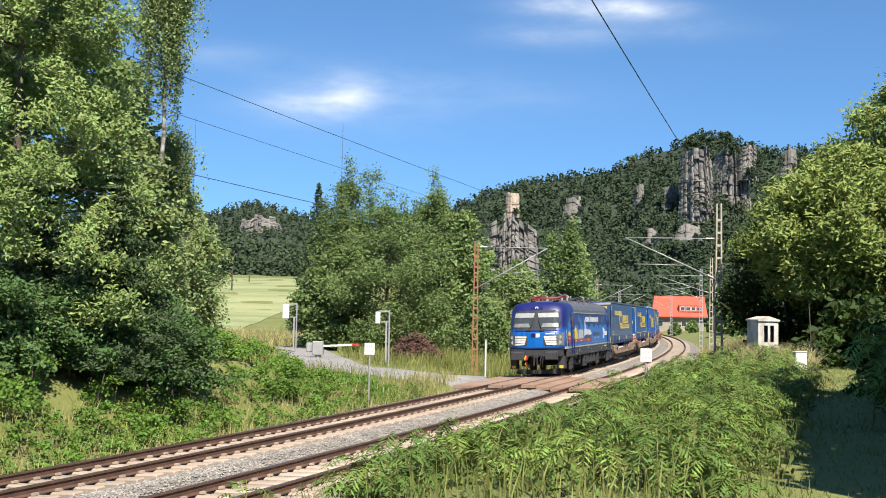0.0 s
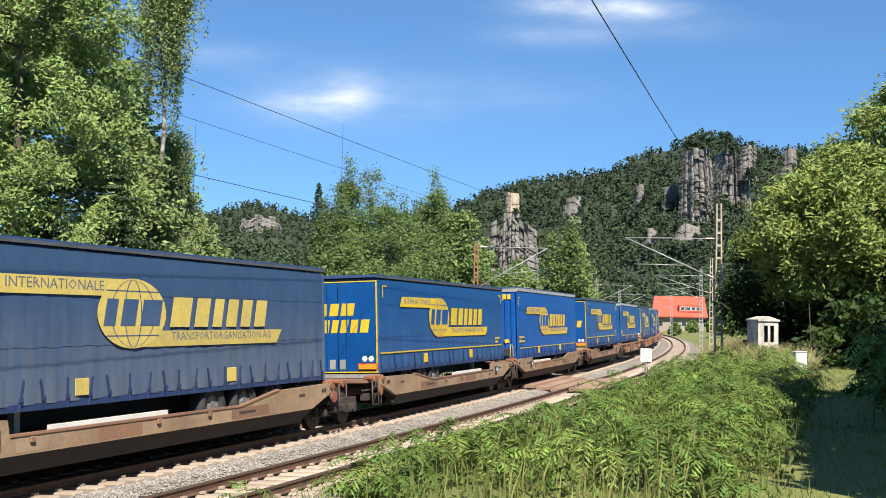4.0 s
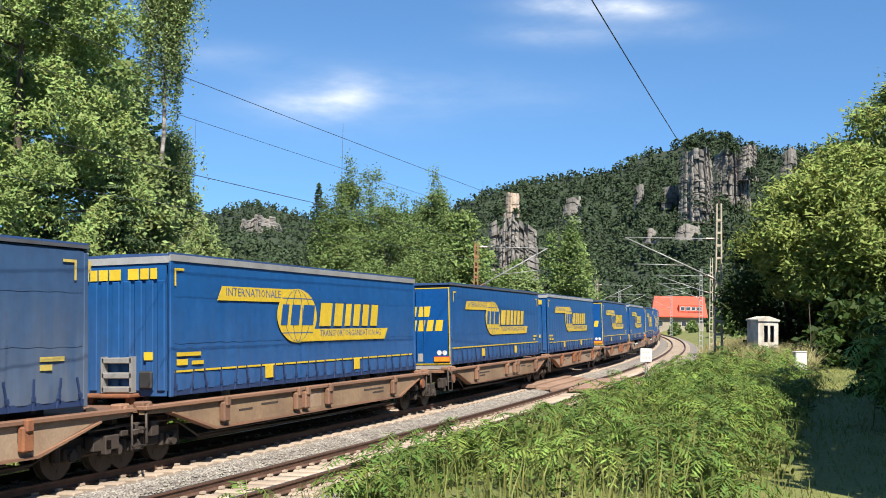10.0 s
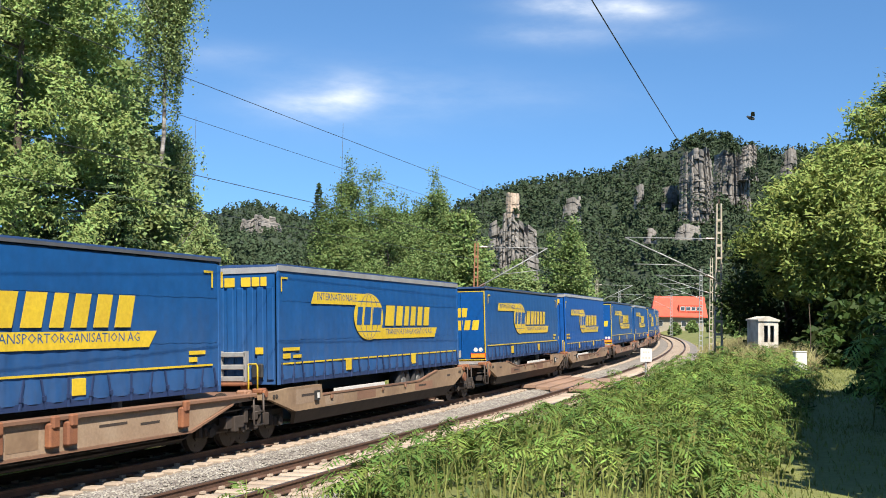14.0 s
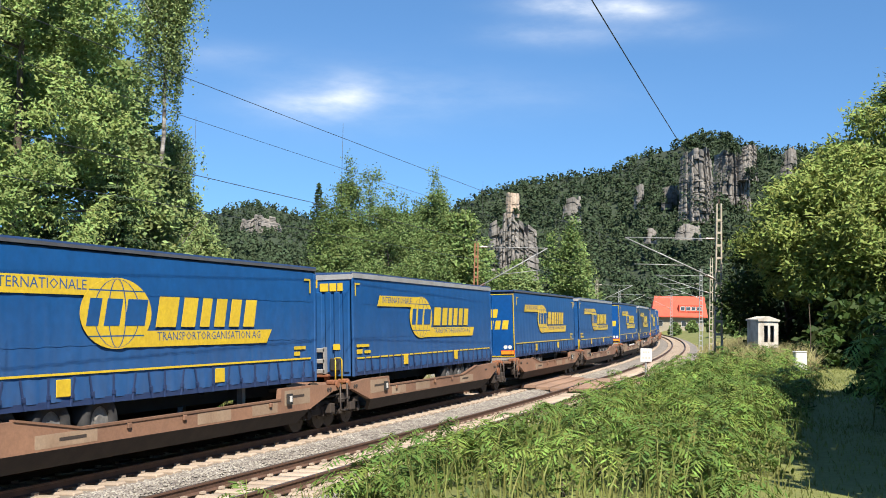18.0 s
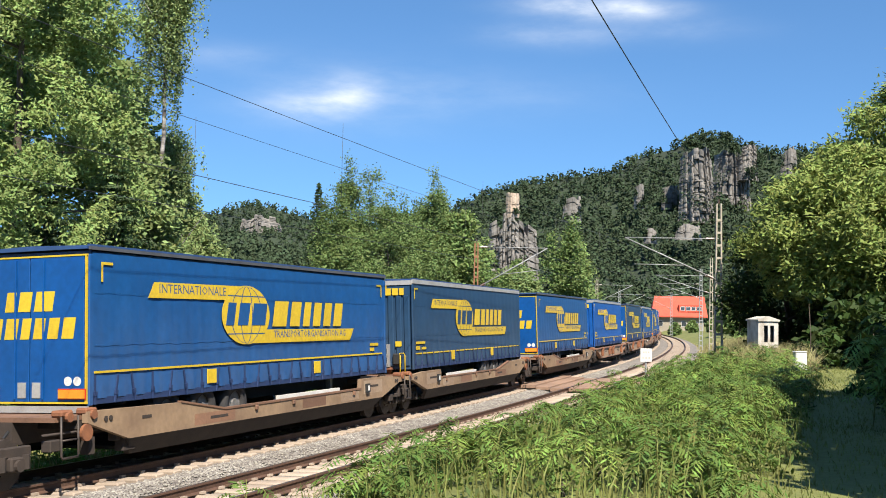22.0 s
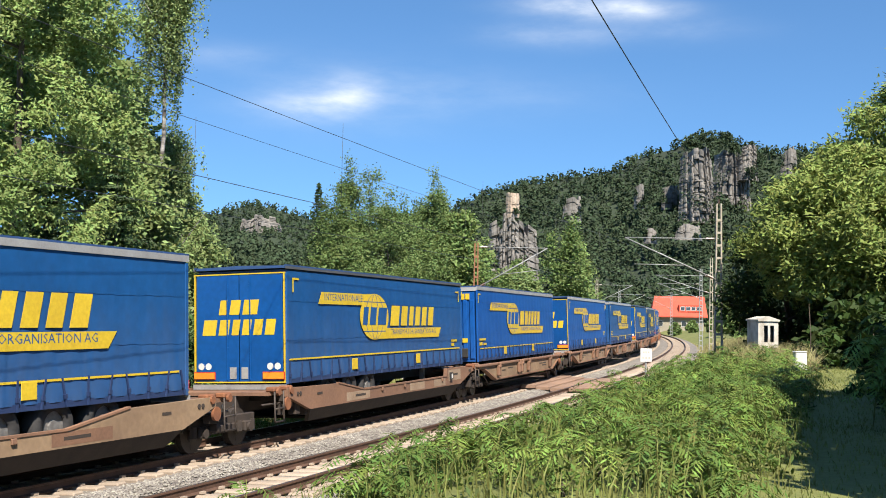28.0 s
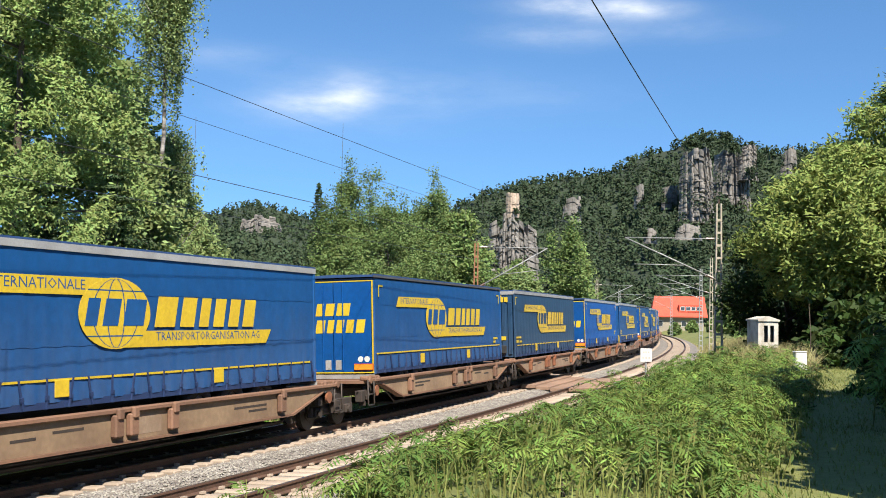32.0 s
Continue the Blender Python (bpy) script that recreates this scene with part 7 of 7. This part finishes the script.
# right-hand side
tree("elder_tree", "bushy elder tree with pale green young leaves", 17.3, 46.5, 9.4, 4.5, 30, "leaf_right", 120000, 0.2, 130, 0.3, 0.8, narrow=0.34, trunk_r=0.12, droop=0.3, up=0.5)
tree("elder_tree", "tall bushy elder tree overhanging the lawn", 20.6, 48.8, 12.9, 5.2, 31, "leaf_right", 120000, 0.2, 130, 0.06, 0.85, narrow=0.34, trunk_r=0.14, droop=0.3, up=0.5, tops=4)
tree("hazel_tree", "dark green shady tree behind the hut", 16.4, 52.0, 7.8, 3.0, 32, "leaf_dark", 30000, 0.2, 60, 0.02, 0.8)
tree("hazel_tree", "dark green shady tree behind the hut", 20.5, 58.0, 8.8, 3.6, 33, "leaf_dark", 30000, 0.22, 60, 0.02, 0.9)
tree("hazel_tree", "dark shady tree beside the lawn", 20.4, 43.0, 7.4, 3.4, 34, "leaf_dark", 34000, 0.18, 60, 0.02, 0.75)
tree("hazel_tree", "large shady tree beside the lawn", 8.6, 11.0, 8.6, 2.3, 37, "leaf_a", 14000, 0.38, 60, 0.15, 0.8)
tree("hazel_tree", "large shady tree beside the lawn", 10.3, 16.4, 9.6, 2.6, 36, "leaf_a", 20000, 0.38, 60, 0.12, 0.8)
tree("hazel_tree", "large shady tree beside the lawn", 7.2, 8.0, 7.6, 1.9, 40, "leaf_a", 7000, 0.38, 60, 0.12, 0.7)
tree("hazel_tree", "large shady tree beside the lawn", 9.4, 13.6, 9.0, 2.5, 41, "leaf_a", 16000, 0.38, 60, 0.12, 0.7)
tree("hazel_tree", "large shady tree beside the lawn", 12.6, 20.6, 9.6, 2.9, 38, "leaf_a", 12000, 0.45, 50, 0.15, 0.9)
# added behind the camera, unseen, to hold back light from the sky
tree("hazel_tree", "large shady tree beside the lawn", 11.5, -3.0, 9.0, 3.4, 39, "leaf_a", 12000, 0.45, 50, 0.15, 0.9)
for k, (x, y, h) in enumerate(((48, 176, 9), (49.5, 232, 3), (54.5, 238, 2.8), (60, 243, 3.2), (54, 200, 9), (68, 255, 10), (80, 290, 12), (40, 300, 13), (20, 290, 14), (0, 270, 13), (30, 250, 9))):
    tree("lineside_tree", "green trees in the distance beyond the bend", x, y, h, h * 0.42, 60 + k, "leaf_mid" if k % 2 else "leaf_a", 6000, 0.55, 30, 0.03, h * 0.13, group="distant lineside trees")

# undergrowth: the dark hollow under the trees is put into its leaf colour
ru = np.random.RandomState(44)
und = [(12.5 + 12 * a, 37 + 16 * b, 1.8 + 1.6 * c) for a, b, c in ru.rand(120, 3) if 12.5 + 12 * a > 0.335 * (37 + 16 * b)]
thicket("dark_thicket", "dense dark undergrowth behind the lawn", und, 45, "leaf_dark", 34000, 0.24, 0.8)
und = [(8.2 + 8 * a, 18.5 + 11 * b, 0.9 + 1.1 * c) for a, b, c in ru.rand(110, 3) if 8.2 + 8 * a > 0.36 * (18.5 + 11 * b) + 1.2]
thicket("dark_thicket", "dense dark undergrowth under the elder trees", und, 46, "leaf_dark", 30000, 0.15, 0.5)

# feathery sumac shoots and weeds on the bank before the camera
def fronds(name, label, bases, seed, material, lmin=0.5, lmax=1.05, leaflet=0.13, per_plant=8, category="shrub", fmin=0.35):
    r = np.random.RandomState(seed)
    quads, lines = [], []
    for bx_, by_, hgt in bases:
        z = float(ground_z(bx_, by_))
        b = Vector((bx_, by_, z - 0.05))
        top = b + Vector((r.randn() * 0.12, r.randn() * 0.12, hgt))
        lines.append(([b, b.lerp(top, 0.5), top], [0.014, 0.011, 0.006]))
        for k in range(per_plant):
            a = r.rand() * 6.28
            f = fmin + (1 - fmin) * (k + r.rand()) / per_plant
            o = np.array(b.lerp(top, f))
            ln = (lmin + (lmax - lmin) * r.rand()) * (1.15 - 0.4 * f)
            d = np.array([math.cos(a), math.sin(a), 0.0])
            side = np.array([-d[1], d[0], 0.0])
            rise, fall = 0.55 + 0.5 * r.rand(), 0.75 + 0.5 * r.rand()
            m = 13
            q = np.linspace(0.12, 1, m)
            curve = o + d * (q * ln * 0.85)[:, None] + np.array([0, 0, 1]) * (ln * (rise * q - fall * q * q))[:, None]
            lines.append(([tuple(o), tuple(curve[4]), tuple(curve[-1])], [0.006, 0.004, 0.002]))
            for i in range(m):
                s = leaflet * (0.65 + 0.7 * math.sin(math.pi * (0.15 + 0.8 * i / m)))
                tang = curve[min(i + 1, m - 1)] - curve[max(i - 1, 0)]
                tang = tang / (np.linalg.norm(tang) + 1e-9)
                for sg in (-1, 1):
                    ld = sg * side * 0.85 + tang * 0.45 + np.array([0, 0, -0.28 + 0.2 * r.randn()])
                    wv = tang * s * 0.14
                    p0 = curve[i]
                    quads.append((p0, p0 + ld * s * 0.5 + wv, p0 + ld * s, p0 + ld * s * 0.5 - wv))
    t = new(name)
    tubes("stalk", lines, M["blade"], t, "", 3)["kind"] = "stuff"
    quads_mesh("fronds", np.array(quads), M[material], t)
    return tagged(t, label, category)


r6 = np.random.RandomState(66)


def growth(u):
    """How tall the weeds stand across the bank."""
    return np.interp(u, [6.6, 7.4, 8.6, 9.6, 11, 12.2, 12.9], [0.5, 0.95, 0.66, 0.36, 0.42, 0.5, 0.3])


for g in range(6):
    n = 105 if g < 3 else 70
    s0, s1 = [(-12, -4), (-5, 3), (2, 10), (9, 18), (16, 26), (24, 36)][g]
    p_, s_, u_ = su_points(r6, n, s0, s1, 7.2, 12.9)
    hh = growth(u_) * (1 + 0.65 * np.exp(-((s_ - 9) / 7.0) ** 2) * sstep(8.0, 9.5, u_)) * (0.65 + 0.75 * r6.rand(n)) * (1 + 0.25 * wobble(p_[:, 0], p_[:, 1], 1.1, 3.0))
    keep = np.hypot(p_[:, 0], p_[:, 1]) > 10.5
    half = keep & (r6.rand(n) < 0.55)
    fronds("sumac_shoots", "bright green feathery sumac shoots on the bank", np.column_stack([p_, hh])[half].tolist(), 70 + g, "leaf_fern", leaflet=0.09)
    fronds("sumac_shoots", "darker green feathery sumac shoots on the bank", np.column_stack([p_, hh * 1.12])[keep & ~half].tolist(), 90 + g, "leaf_frond", leaflet=0.095)
fr = [(7.3 + a * 1.2, 16.6 + b * 2.2, 1.3 + 1.3 * c) for a, b, c in r6.rand(26, 3)]
fronds("sumac_shoots", "drooping feathery sumac fronds beside the lawn", fr, 80, "leaf_fern", 0.6, 1.05, 0.15, fmin=0.4)
# low weeds between the fronds, shade of the gaps put into darker leaves
p_, s_, u_ = su_points(r6, 800, -13, 38, 6.9, 13.0)
keep = np.hypot(p_[:, 0], p_[:, 1]) > 10.0
thicket("weed_thicket", "dense mixed green weeds on the bank", np.column_stack([p_, growth(u_) * (0.6 + 0.2 * r6.rand(800))])[keep].tolist(), 81, "leaf_weed", 90000, 0.075, 0.3, narrow=0.35)
p_, s_, u_ = su_points(r6, 17000, -13, 40, 6.6, 13.2)
keep = np.hypot(p_[:, 0], p_[:, 1]) > 9.0
grass_patch("bank_grass", "tall green grass among the weeds", p_[keep], 0.35, 1.45, 82, "blade", 0.009, tall=growth(u_)[keep])
p_, s_, u_ = su_points(r6, 7000, 10, 36, 10.0, 13.0)
grass_patch("dry_grass", "dry yellow tall grass on top of the bank", p_, 0.6, 1.7, 83, "blade_dry", 0.01, 0.5, tall=growth(u_))
p_, s_, u_ = su_points(r6, 9000, 14, 36, 10.4, 13.2)
grass_patch("dry_grass", "pale yellow flowering grass on top of the bank", p_, 0.4, 1.0, 86, "blade_dry", 0.01, 0.6)
p_, s_, u_ = su_points(r6, 26000, -14, 26, 13.0, 17.0)
keep = np.hypot(p_[:, 0], p_[:, 1]) > 6.0
grass_patch("lawn_grass", "short mown lawn grass under the trees", p_[keep], 0.03, 0.13, 84, "blade", 0.007)

# ---- field, wooded hills and sandstone cliffs ----
fx, fy = np.meshgrid(np.linspace(-75, -22, 40), np.linspace(112, 252, 50))
fz = ground_z(fx, fy) + 0.05
ii = np.arange(fx.size).reshape(fx.shape)
field = link_mesh("field", np.stack([fx.ravel(), fy.ravel(), fz.ravel()], 1).tolist(), np.stack([ii[:-1, :-1].ravel(), ii[:-1, 1:].ravel(), ii[1:, 1:].ravel(), ii[1:, :-1].ravel()], 1).tolist(), M["field"], smooth=True)
tagged(field, "pale green hay field rising behind the bank", "field", kind="structure")

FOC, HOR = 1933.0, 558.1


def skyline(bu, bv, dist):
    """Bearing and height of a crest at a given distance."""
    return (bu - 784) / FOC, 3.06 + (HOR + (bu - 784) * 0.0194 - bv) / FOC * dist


def hill(name, label, crest, dist, base_d, seed, shape=1.0, rough=6.0, n_tree=2500, tsize=9.0, depth=350, quad=3.0, per=34):
    """A wooded ridge: crest given as bearing and height, rising from base_d to dist."""
    r = np.random.RandomState(seed)
    cb, cz = [q[0] for q in crest], [q[1] for q in crest]
    bs = np.linspace(cb[0], cb[-1], 130)
    fs = np.concatenate([np.linspace(0, 1, 34), 1 + np.linspace(0.05, 1, 8)])
    B, F = np.meshgrid(bs, fs)
    D = base_d + (dist - base_d) * np.minimum(F, 1) + depth * np.maximum(F - 1, 0)
    top = np.interp(B, cb, cz) - tsize * 0.55

    def height(b, f):
        t_ = np.interp(b, cb, cz) - tsize * 0.55
        g = np.where(f < 1, np.clip(f, 0, 1) ** shape, 1 - 0.5 * (f - 1))
        return g * t_ + rough * wobble(b * 60, f * 7, 1.0, seed) * np.sin(np.clip(f, 0, 1) * math.pi) - 2
    Z = height(B, F)
    X = B * D
    k = np.arange(B.size).reshape(B.shape)
    t = link_mesh(name, np.stack([X.ravel(), D.ravel(), Z.ravel()], 1).tolist(), np.stack([k[:-1, :-1].ravel(), k[:-1, 1:].ravel(), k[1:, 1:].ravel(), k[1:, :-1].ravel()], 1).tolist(), M["far_ground"], smooth=True)
    tagged(t, label, "hill", kind="structure")
    # the wood: uneven crowns of leaf clumps
    b = cb[0] + (cb[-1] - cb[0]) * r.rand(n_tree)
    f = r.rand(n_tree) ** 0.75 * 1.04
    d = base_d + (dist - base_d) * f
    x, z = b * d, height(b, f)
    h = tsize * (0.6 + 0.8 * r.rand(n_tree))
    conif = r.rand(n_tree) < 0.4
    i = np.repeat(np.arange(n_tree), per)
    q = r.rand(len(i))
    a = r.rand(len(i)) * 6.28
    wid = np.where(conif[i], (1 - q) * 0.28, 0.42 * np.sqrt(np.clip(1 - (2 * q - 0.9) ** 2, 0.05, 1)))
    p = np.stack([x[i] + np.cos(a) * wid * h[i], d[i] + np.sin(a) * wid * h[i], z[i] + h[i] * (0.1 + 0.95 * q)], 1)
    wood = quads_mesh(name.replace("hill", "wood"), leaf_quads(p, quad, r, 0.5, 0.8), M["far_wood"])
    tagged(wood, "dark green mixed forest covering the hillside", "forest", kind="stuff")
    return height


def cliff(name, label, cx, cy, w, z0, z1, seed, depth=18.0, cols=40, rows=44, taper=0.25, jag=0.25, material="rock"):
    """A sandstone wall of upright pillars cut by joints and level beds, w metres wide, bulging towards the viewer."""
    r = np.random.RandomState(seed)
    nc, nb = max(4, cols // 3), max(5, rows // 3)
    xb = np.concatenate([[0], np.cumsum(0.4 + r.rand(nc) ** 2 * 1.6)])
    xb /= xb[-1]
    zb_ = np.concatenate([[0], np.cumsum(0.35 + r.rand(nb) ** 2 * 1.5)])
    zb_ /= zb_[-1]
    cell = r.rand(nc, nb)
    col, bed = r.rand(nc), r.rand(nb)
    cut = r.rand(nc)
    # two edges for each pillar, with a joint between; three levels for each bed
    xs = [(c, xb[c] + (xb[c + 1] - xb[c]) * q) for c in range(nc) for q in (0.05, 0.35, 0.65, 0.95)]
    zs = [(b, zb_[b] + (zb_[b + 1] - zb_[b]) * q, q > 0.9) for b in range(nb) for q in (0.04, 0.5, 0.94)]
    v, f = [], []
    for i, (c, e) in enumerate(xs):
        top = z1 - (z1 - z0) * jag * cut[c] * (0.25 + 1.5 * abs(e - 0.5))
        edge = i % 4 in (0, 3)
        for b, q, ledge in zs:
            bulge = math.sin(math.pi * min(max(e, 0.03), 0.97)) ** 0.5 * (1 - taper * q)
            rr = bulge * (0.62 + 0.28 * col[c] + 0.1 * bed[b] + 0.14 * cell[c, b]) - 0.035 * edge - 0.022 * ledge + 0.012 * r.randn()
            wv = (2 * e - 1) * (1 - taper * 0.6 * q + 0.05 * (bed[b] - 0.5))
            v.append((cx + wv * w / 2 + 0.12 * r.randn(), cy - depth * rr, z0 + (top - z0) * q))
    m, n = len(zs), len(xs)
    for i in range(n - 1):
        for j in range(m - 1):
            f.append((i * m + j, (i + 1) * m + j, (i + 1) * m + j + 1, i * m + j + 1))
    k = len(v)
    for i in range(n):
        x, y, z = v[i * m + m - 1]
        v.append((x + (cx - x) * 0.25, cy + depth * 0.7, z - 2))
    for i in range(n - 1):
        f.append((i * m + m - 1, (i + 1) * m + m - 1, k + i + 1, k + i))
    return tagged(link_mesh(name, v, f, M[material]), label, "cliff", kind="structure")


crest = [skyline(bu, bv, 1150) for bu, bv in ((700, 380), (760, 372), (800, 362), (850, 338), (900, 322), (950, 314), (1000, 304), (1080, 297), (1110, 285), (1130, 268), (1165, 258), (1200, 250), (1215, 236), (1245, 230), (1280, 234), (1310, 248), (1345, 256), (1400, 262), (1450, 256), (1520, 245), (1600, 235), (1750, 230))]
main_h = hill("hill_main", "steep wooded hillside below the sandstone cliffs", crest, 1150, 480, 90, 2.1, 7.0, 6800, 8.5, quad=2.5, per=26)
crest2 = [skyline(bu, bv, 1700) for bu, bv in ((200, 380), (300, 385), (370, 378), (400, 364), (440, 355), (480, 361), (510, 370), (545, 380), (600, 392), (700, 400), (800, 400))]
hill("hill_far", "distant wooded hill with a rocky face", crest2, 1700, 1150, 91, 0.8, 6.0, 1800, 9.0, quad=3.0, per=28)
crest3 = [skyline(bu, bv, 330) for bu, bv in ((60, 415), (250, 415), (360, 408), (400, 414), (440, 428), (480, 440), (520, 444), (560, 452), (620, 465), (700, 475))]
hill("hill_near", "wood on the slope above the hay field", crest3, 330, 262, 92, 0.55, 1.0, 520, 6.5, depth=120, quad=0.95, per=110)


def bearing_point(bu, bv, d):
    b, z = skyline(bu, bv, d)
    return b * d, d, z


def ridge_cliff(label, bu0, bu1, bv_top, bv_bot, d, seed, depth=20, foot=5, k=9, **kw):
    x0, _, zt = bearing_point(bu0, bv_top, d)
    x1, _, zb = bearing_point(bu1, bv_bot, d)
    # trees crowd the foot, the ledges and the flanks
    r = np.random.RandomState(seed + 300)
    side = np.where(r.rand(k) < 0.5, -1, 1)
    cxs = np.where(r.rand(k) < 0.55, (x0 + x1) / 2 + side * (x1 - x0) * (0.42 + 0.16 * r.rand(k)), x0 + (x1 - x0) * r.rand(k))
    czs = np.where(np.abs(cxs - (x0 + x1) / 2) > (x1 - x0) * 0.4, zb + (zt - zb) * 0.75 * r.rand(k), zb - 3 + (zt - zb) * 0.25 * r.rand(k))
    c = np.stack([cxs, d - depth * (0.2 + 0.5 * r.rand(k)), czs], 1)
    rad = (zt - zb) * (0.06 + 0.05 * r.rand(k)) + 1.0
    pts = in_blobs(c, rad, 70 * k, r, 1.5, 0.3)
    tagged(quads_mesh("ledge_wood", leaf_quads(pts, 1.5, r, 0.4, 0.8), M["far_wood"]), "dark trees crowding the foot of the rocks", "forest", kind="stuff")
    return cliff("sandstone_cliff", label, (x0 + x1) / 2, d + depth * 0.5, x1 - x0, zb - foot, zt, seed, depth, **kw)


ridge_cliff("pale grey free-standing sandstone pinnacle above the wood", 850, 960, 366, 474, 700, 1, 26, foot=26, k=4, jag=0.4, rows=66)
# top block in paler rock: the sun on it is put into the colour
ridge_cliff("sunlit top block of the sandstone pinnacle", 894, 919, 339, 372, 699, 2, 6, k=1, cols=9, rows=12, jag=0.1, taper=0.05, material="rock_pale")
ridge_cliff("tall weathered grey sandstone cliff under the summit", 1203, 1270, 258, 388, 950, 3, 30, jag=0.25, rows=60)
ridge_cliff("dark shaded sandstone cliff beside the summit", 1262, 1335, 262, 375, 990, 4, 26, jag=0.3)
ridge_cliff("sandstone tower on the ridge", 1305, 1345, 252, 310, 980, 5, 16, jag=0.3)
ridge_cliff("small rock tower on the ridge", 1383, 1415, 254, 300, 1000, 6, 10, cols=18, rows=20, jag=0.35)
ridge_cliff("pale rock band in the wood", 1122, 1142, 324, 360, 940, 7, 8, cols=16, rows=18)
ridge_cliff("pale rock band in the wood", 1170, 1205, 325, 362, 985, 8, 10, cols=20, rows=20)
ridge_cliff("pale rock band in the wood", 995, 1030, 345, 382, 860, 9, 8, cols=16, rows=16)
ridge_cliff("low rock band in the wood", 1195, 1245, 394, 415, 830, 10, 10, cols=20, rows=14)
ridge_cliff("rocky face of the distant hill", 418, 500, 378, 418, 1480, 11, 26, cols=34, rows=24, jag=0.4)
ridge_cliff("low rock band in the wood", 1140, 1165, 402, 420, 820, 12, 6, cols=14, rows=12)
# summit trees standing on the rocks
rr = np.random.RandomState(5)
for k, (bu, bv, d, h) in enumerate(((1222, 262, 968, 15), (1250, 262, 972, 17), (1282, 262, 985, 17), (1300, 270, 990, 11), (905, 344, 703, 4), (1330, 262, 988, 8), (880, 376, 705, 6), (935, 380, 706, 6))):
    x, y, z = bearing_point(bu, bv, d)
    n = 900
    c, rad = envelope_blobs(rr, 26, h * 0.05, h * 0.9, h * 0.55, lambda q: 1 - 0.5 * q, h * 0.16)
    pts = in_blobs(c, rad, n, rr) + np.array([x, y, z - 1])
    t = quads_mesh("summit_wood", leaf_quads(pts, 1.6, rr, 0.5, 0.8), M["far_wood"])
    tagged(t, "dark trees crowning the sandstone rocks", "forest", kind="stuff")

# a fly that crosses close before the lens
fly = tagged(new("fly"), "small dark fly in flight", "insect")
bm = bmesh.new()
bmesh.ops.create_icosphere(bm, subdivisions=2, radius=0.005, matrix=Matrix.Diagonal((1.7, 1.0, 0.9, 1)))
bmesh.ops.create_icosphere(bm, subdivisions=1, radius=0.003, matrix=Matrix.Translation((0.009, 0, 0.001)))
part("body", bm, M["black"], fly)
for sg in (-1, 1):
    link_mesh("wing", [(0.002, sg * 0.003, 0.003), (0.004, sg * 0.014, 0.009), (-0.004, sg * 0.017, 0.01), (-0.007, sg * 0.006, 0.004), (-0.001, sg * 0.009, 0.0075)], [(0, 1, 4), (1, 2, 4), (2, 3, 4), (3, 0, 4)], M["wire"], fly)


# ---- what moves ----
def motions():
    times = [i * 1.0 for i in range(33)]
    for thing, at, length, sets in MOVING:
        walk(thing, [(t, train_pose(at - run(t), length)) for t in times])
        # the wheels roll while they are near enough to be seen
        seen = [i / FPS for i in range(0, 32 * FPS + 1) if -18 - length < at - run(i / FPS) < 75]
        for ob, r, (x, y, z) in sets:
            rows = []
            if seen:
                rows = [(t, Matrix.Translation((x, y, z)) @ Matrix.Rotation(-(run(t) - run(seen[0])) / r, 4, 'Y')) for t in seen]
            if not rows or rows[0][0] > 0:
                rows.insert(0, (0.0, Matrix.Translation((x, y, z))))
            if rows[-1][0] < 32:
                rows.append((32.0, rows[-1][1]))
            walk(ob, rows)

    walk(fly, [(0.0, pose(6.0, 3.5, 3.0)), (13.6, pose(3.2, 3.0, 3.1)), (13.8, pose(2.1, 2.8, 3.2, 0, 0, 170)), (13.9, pose(1.4, 2.65, 3.34, 0, 0, 165)), (14.0, pose(0.706, 2.5, 3.53, 15, -20, 160)), (14.1, pose(0.25, 2.35, 4.05, 0, -40, 150)), (14.4, pose(-0.6, 2.0, 5.6, 0, 0, 140)), (32.0, pose(-6.0, -3.0, 7.0, 0, 0, 140))])


motions()
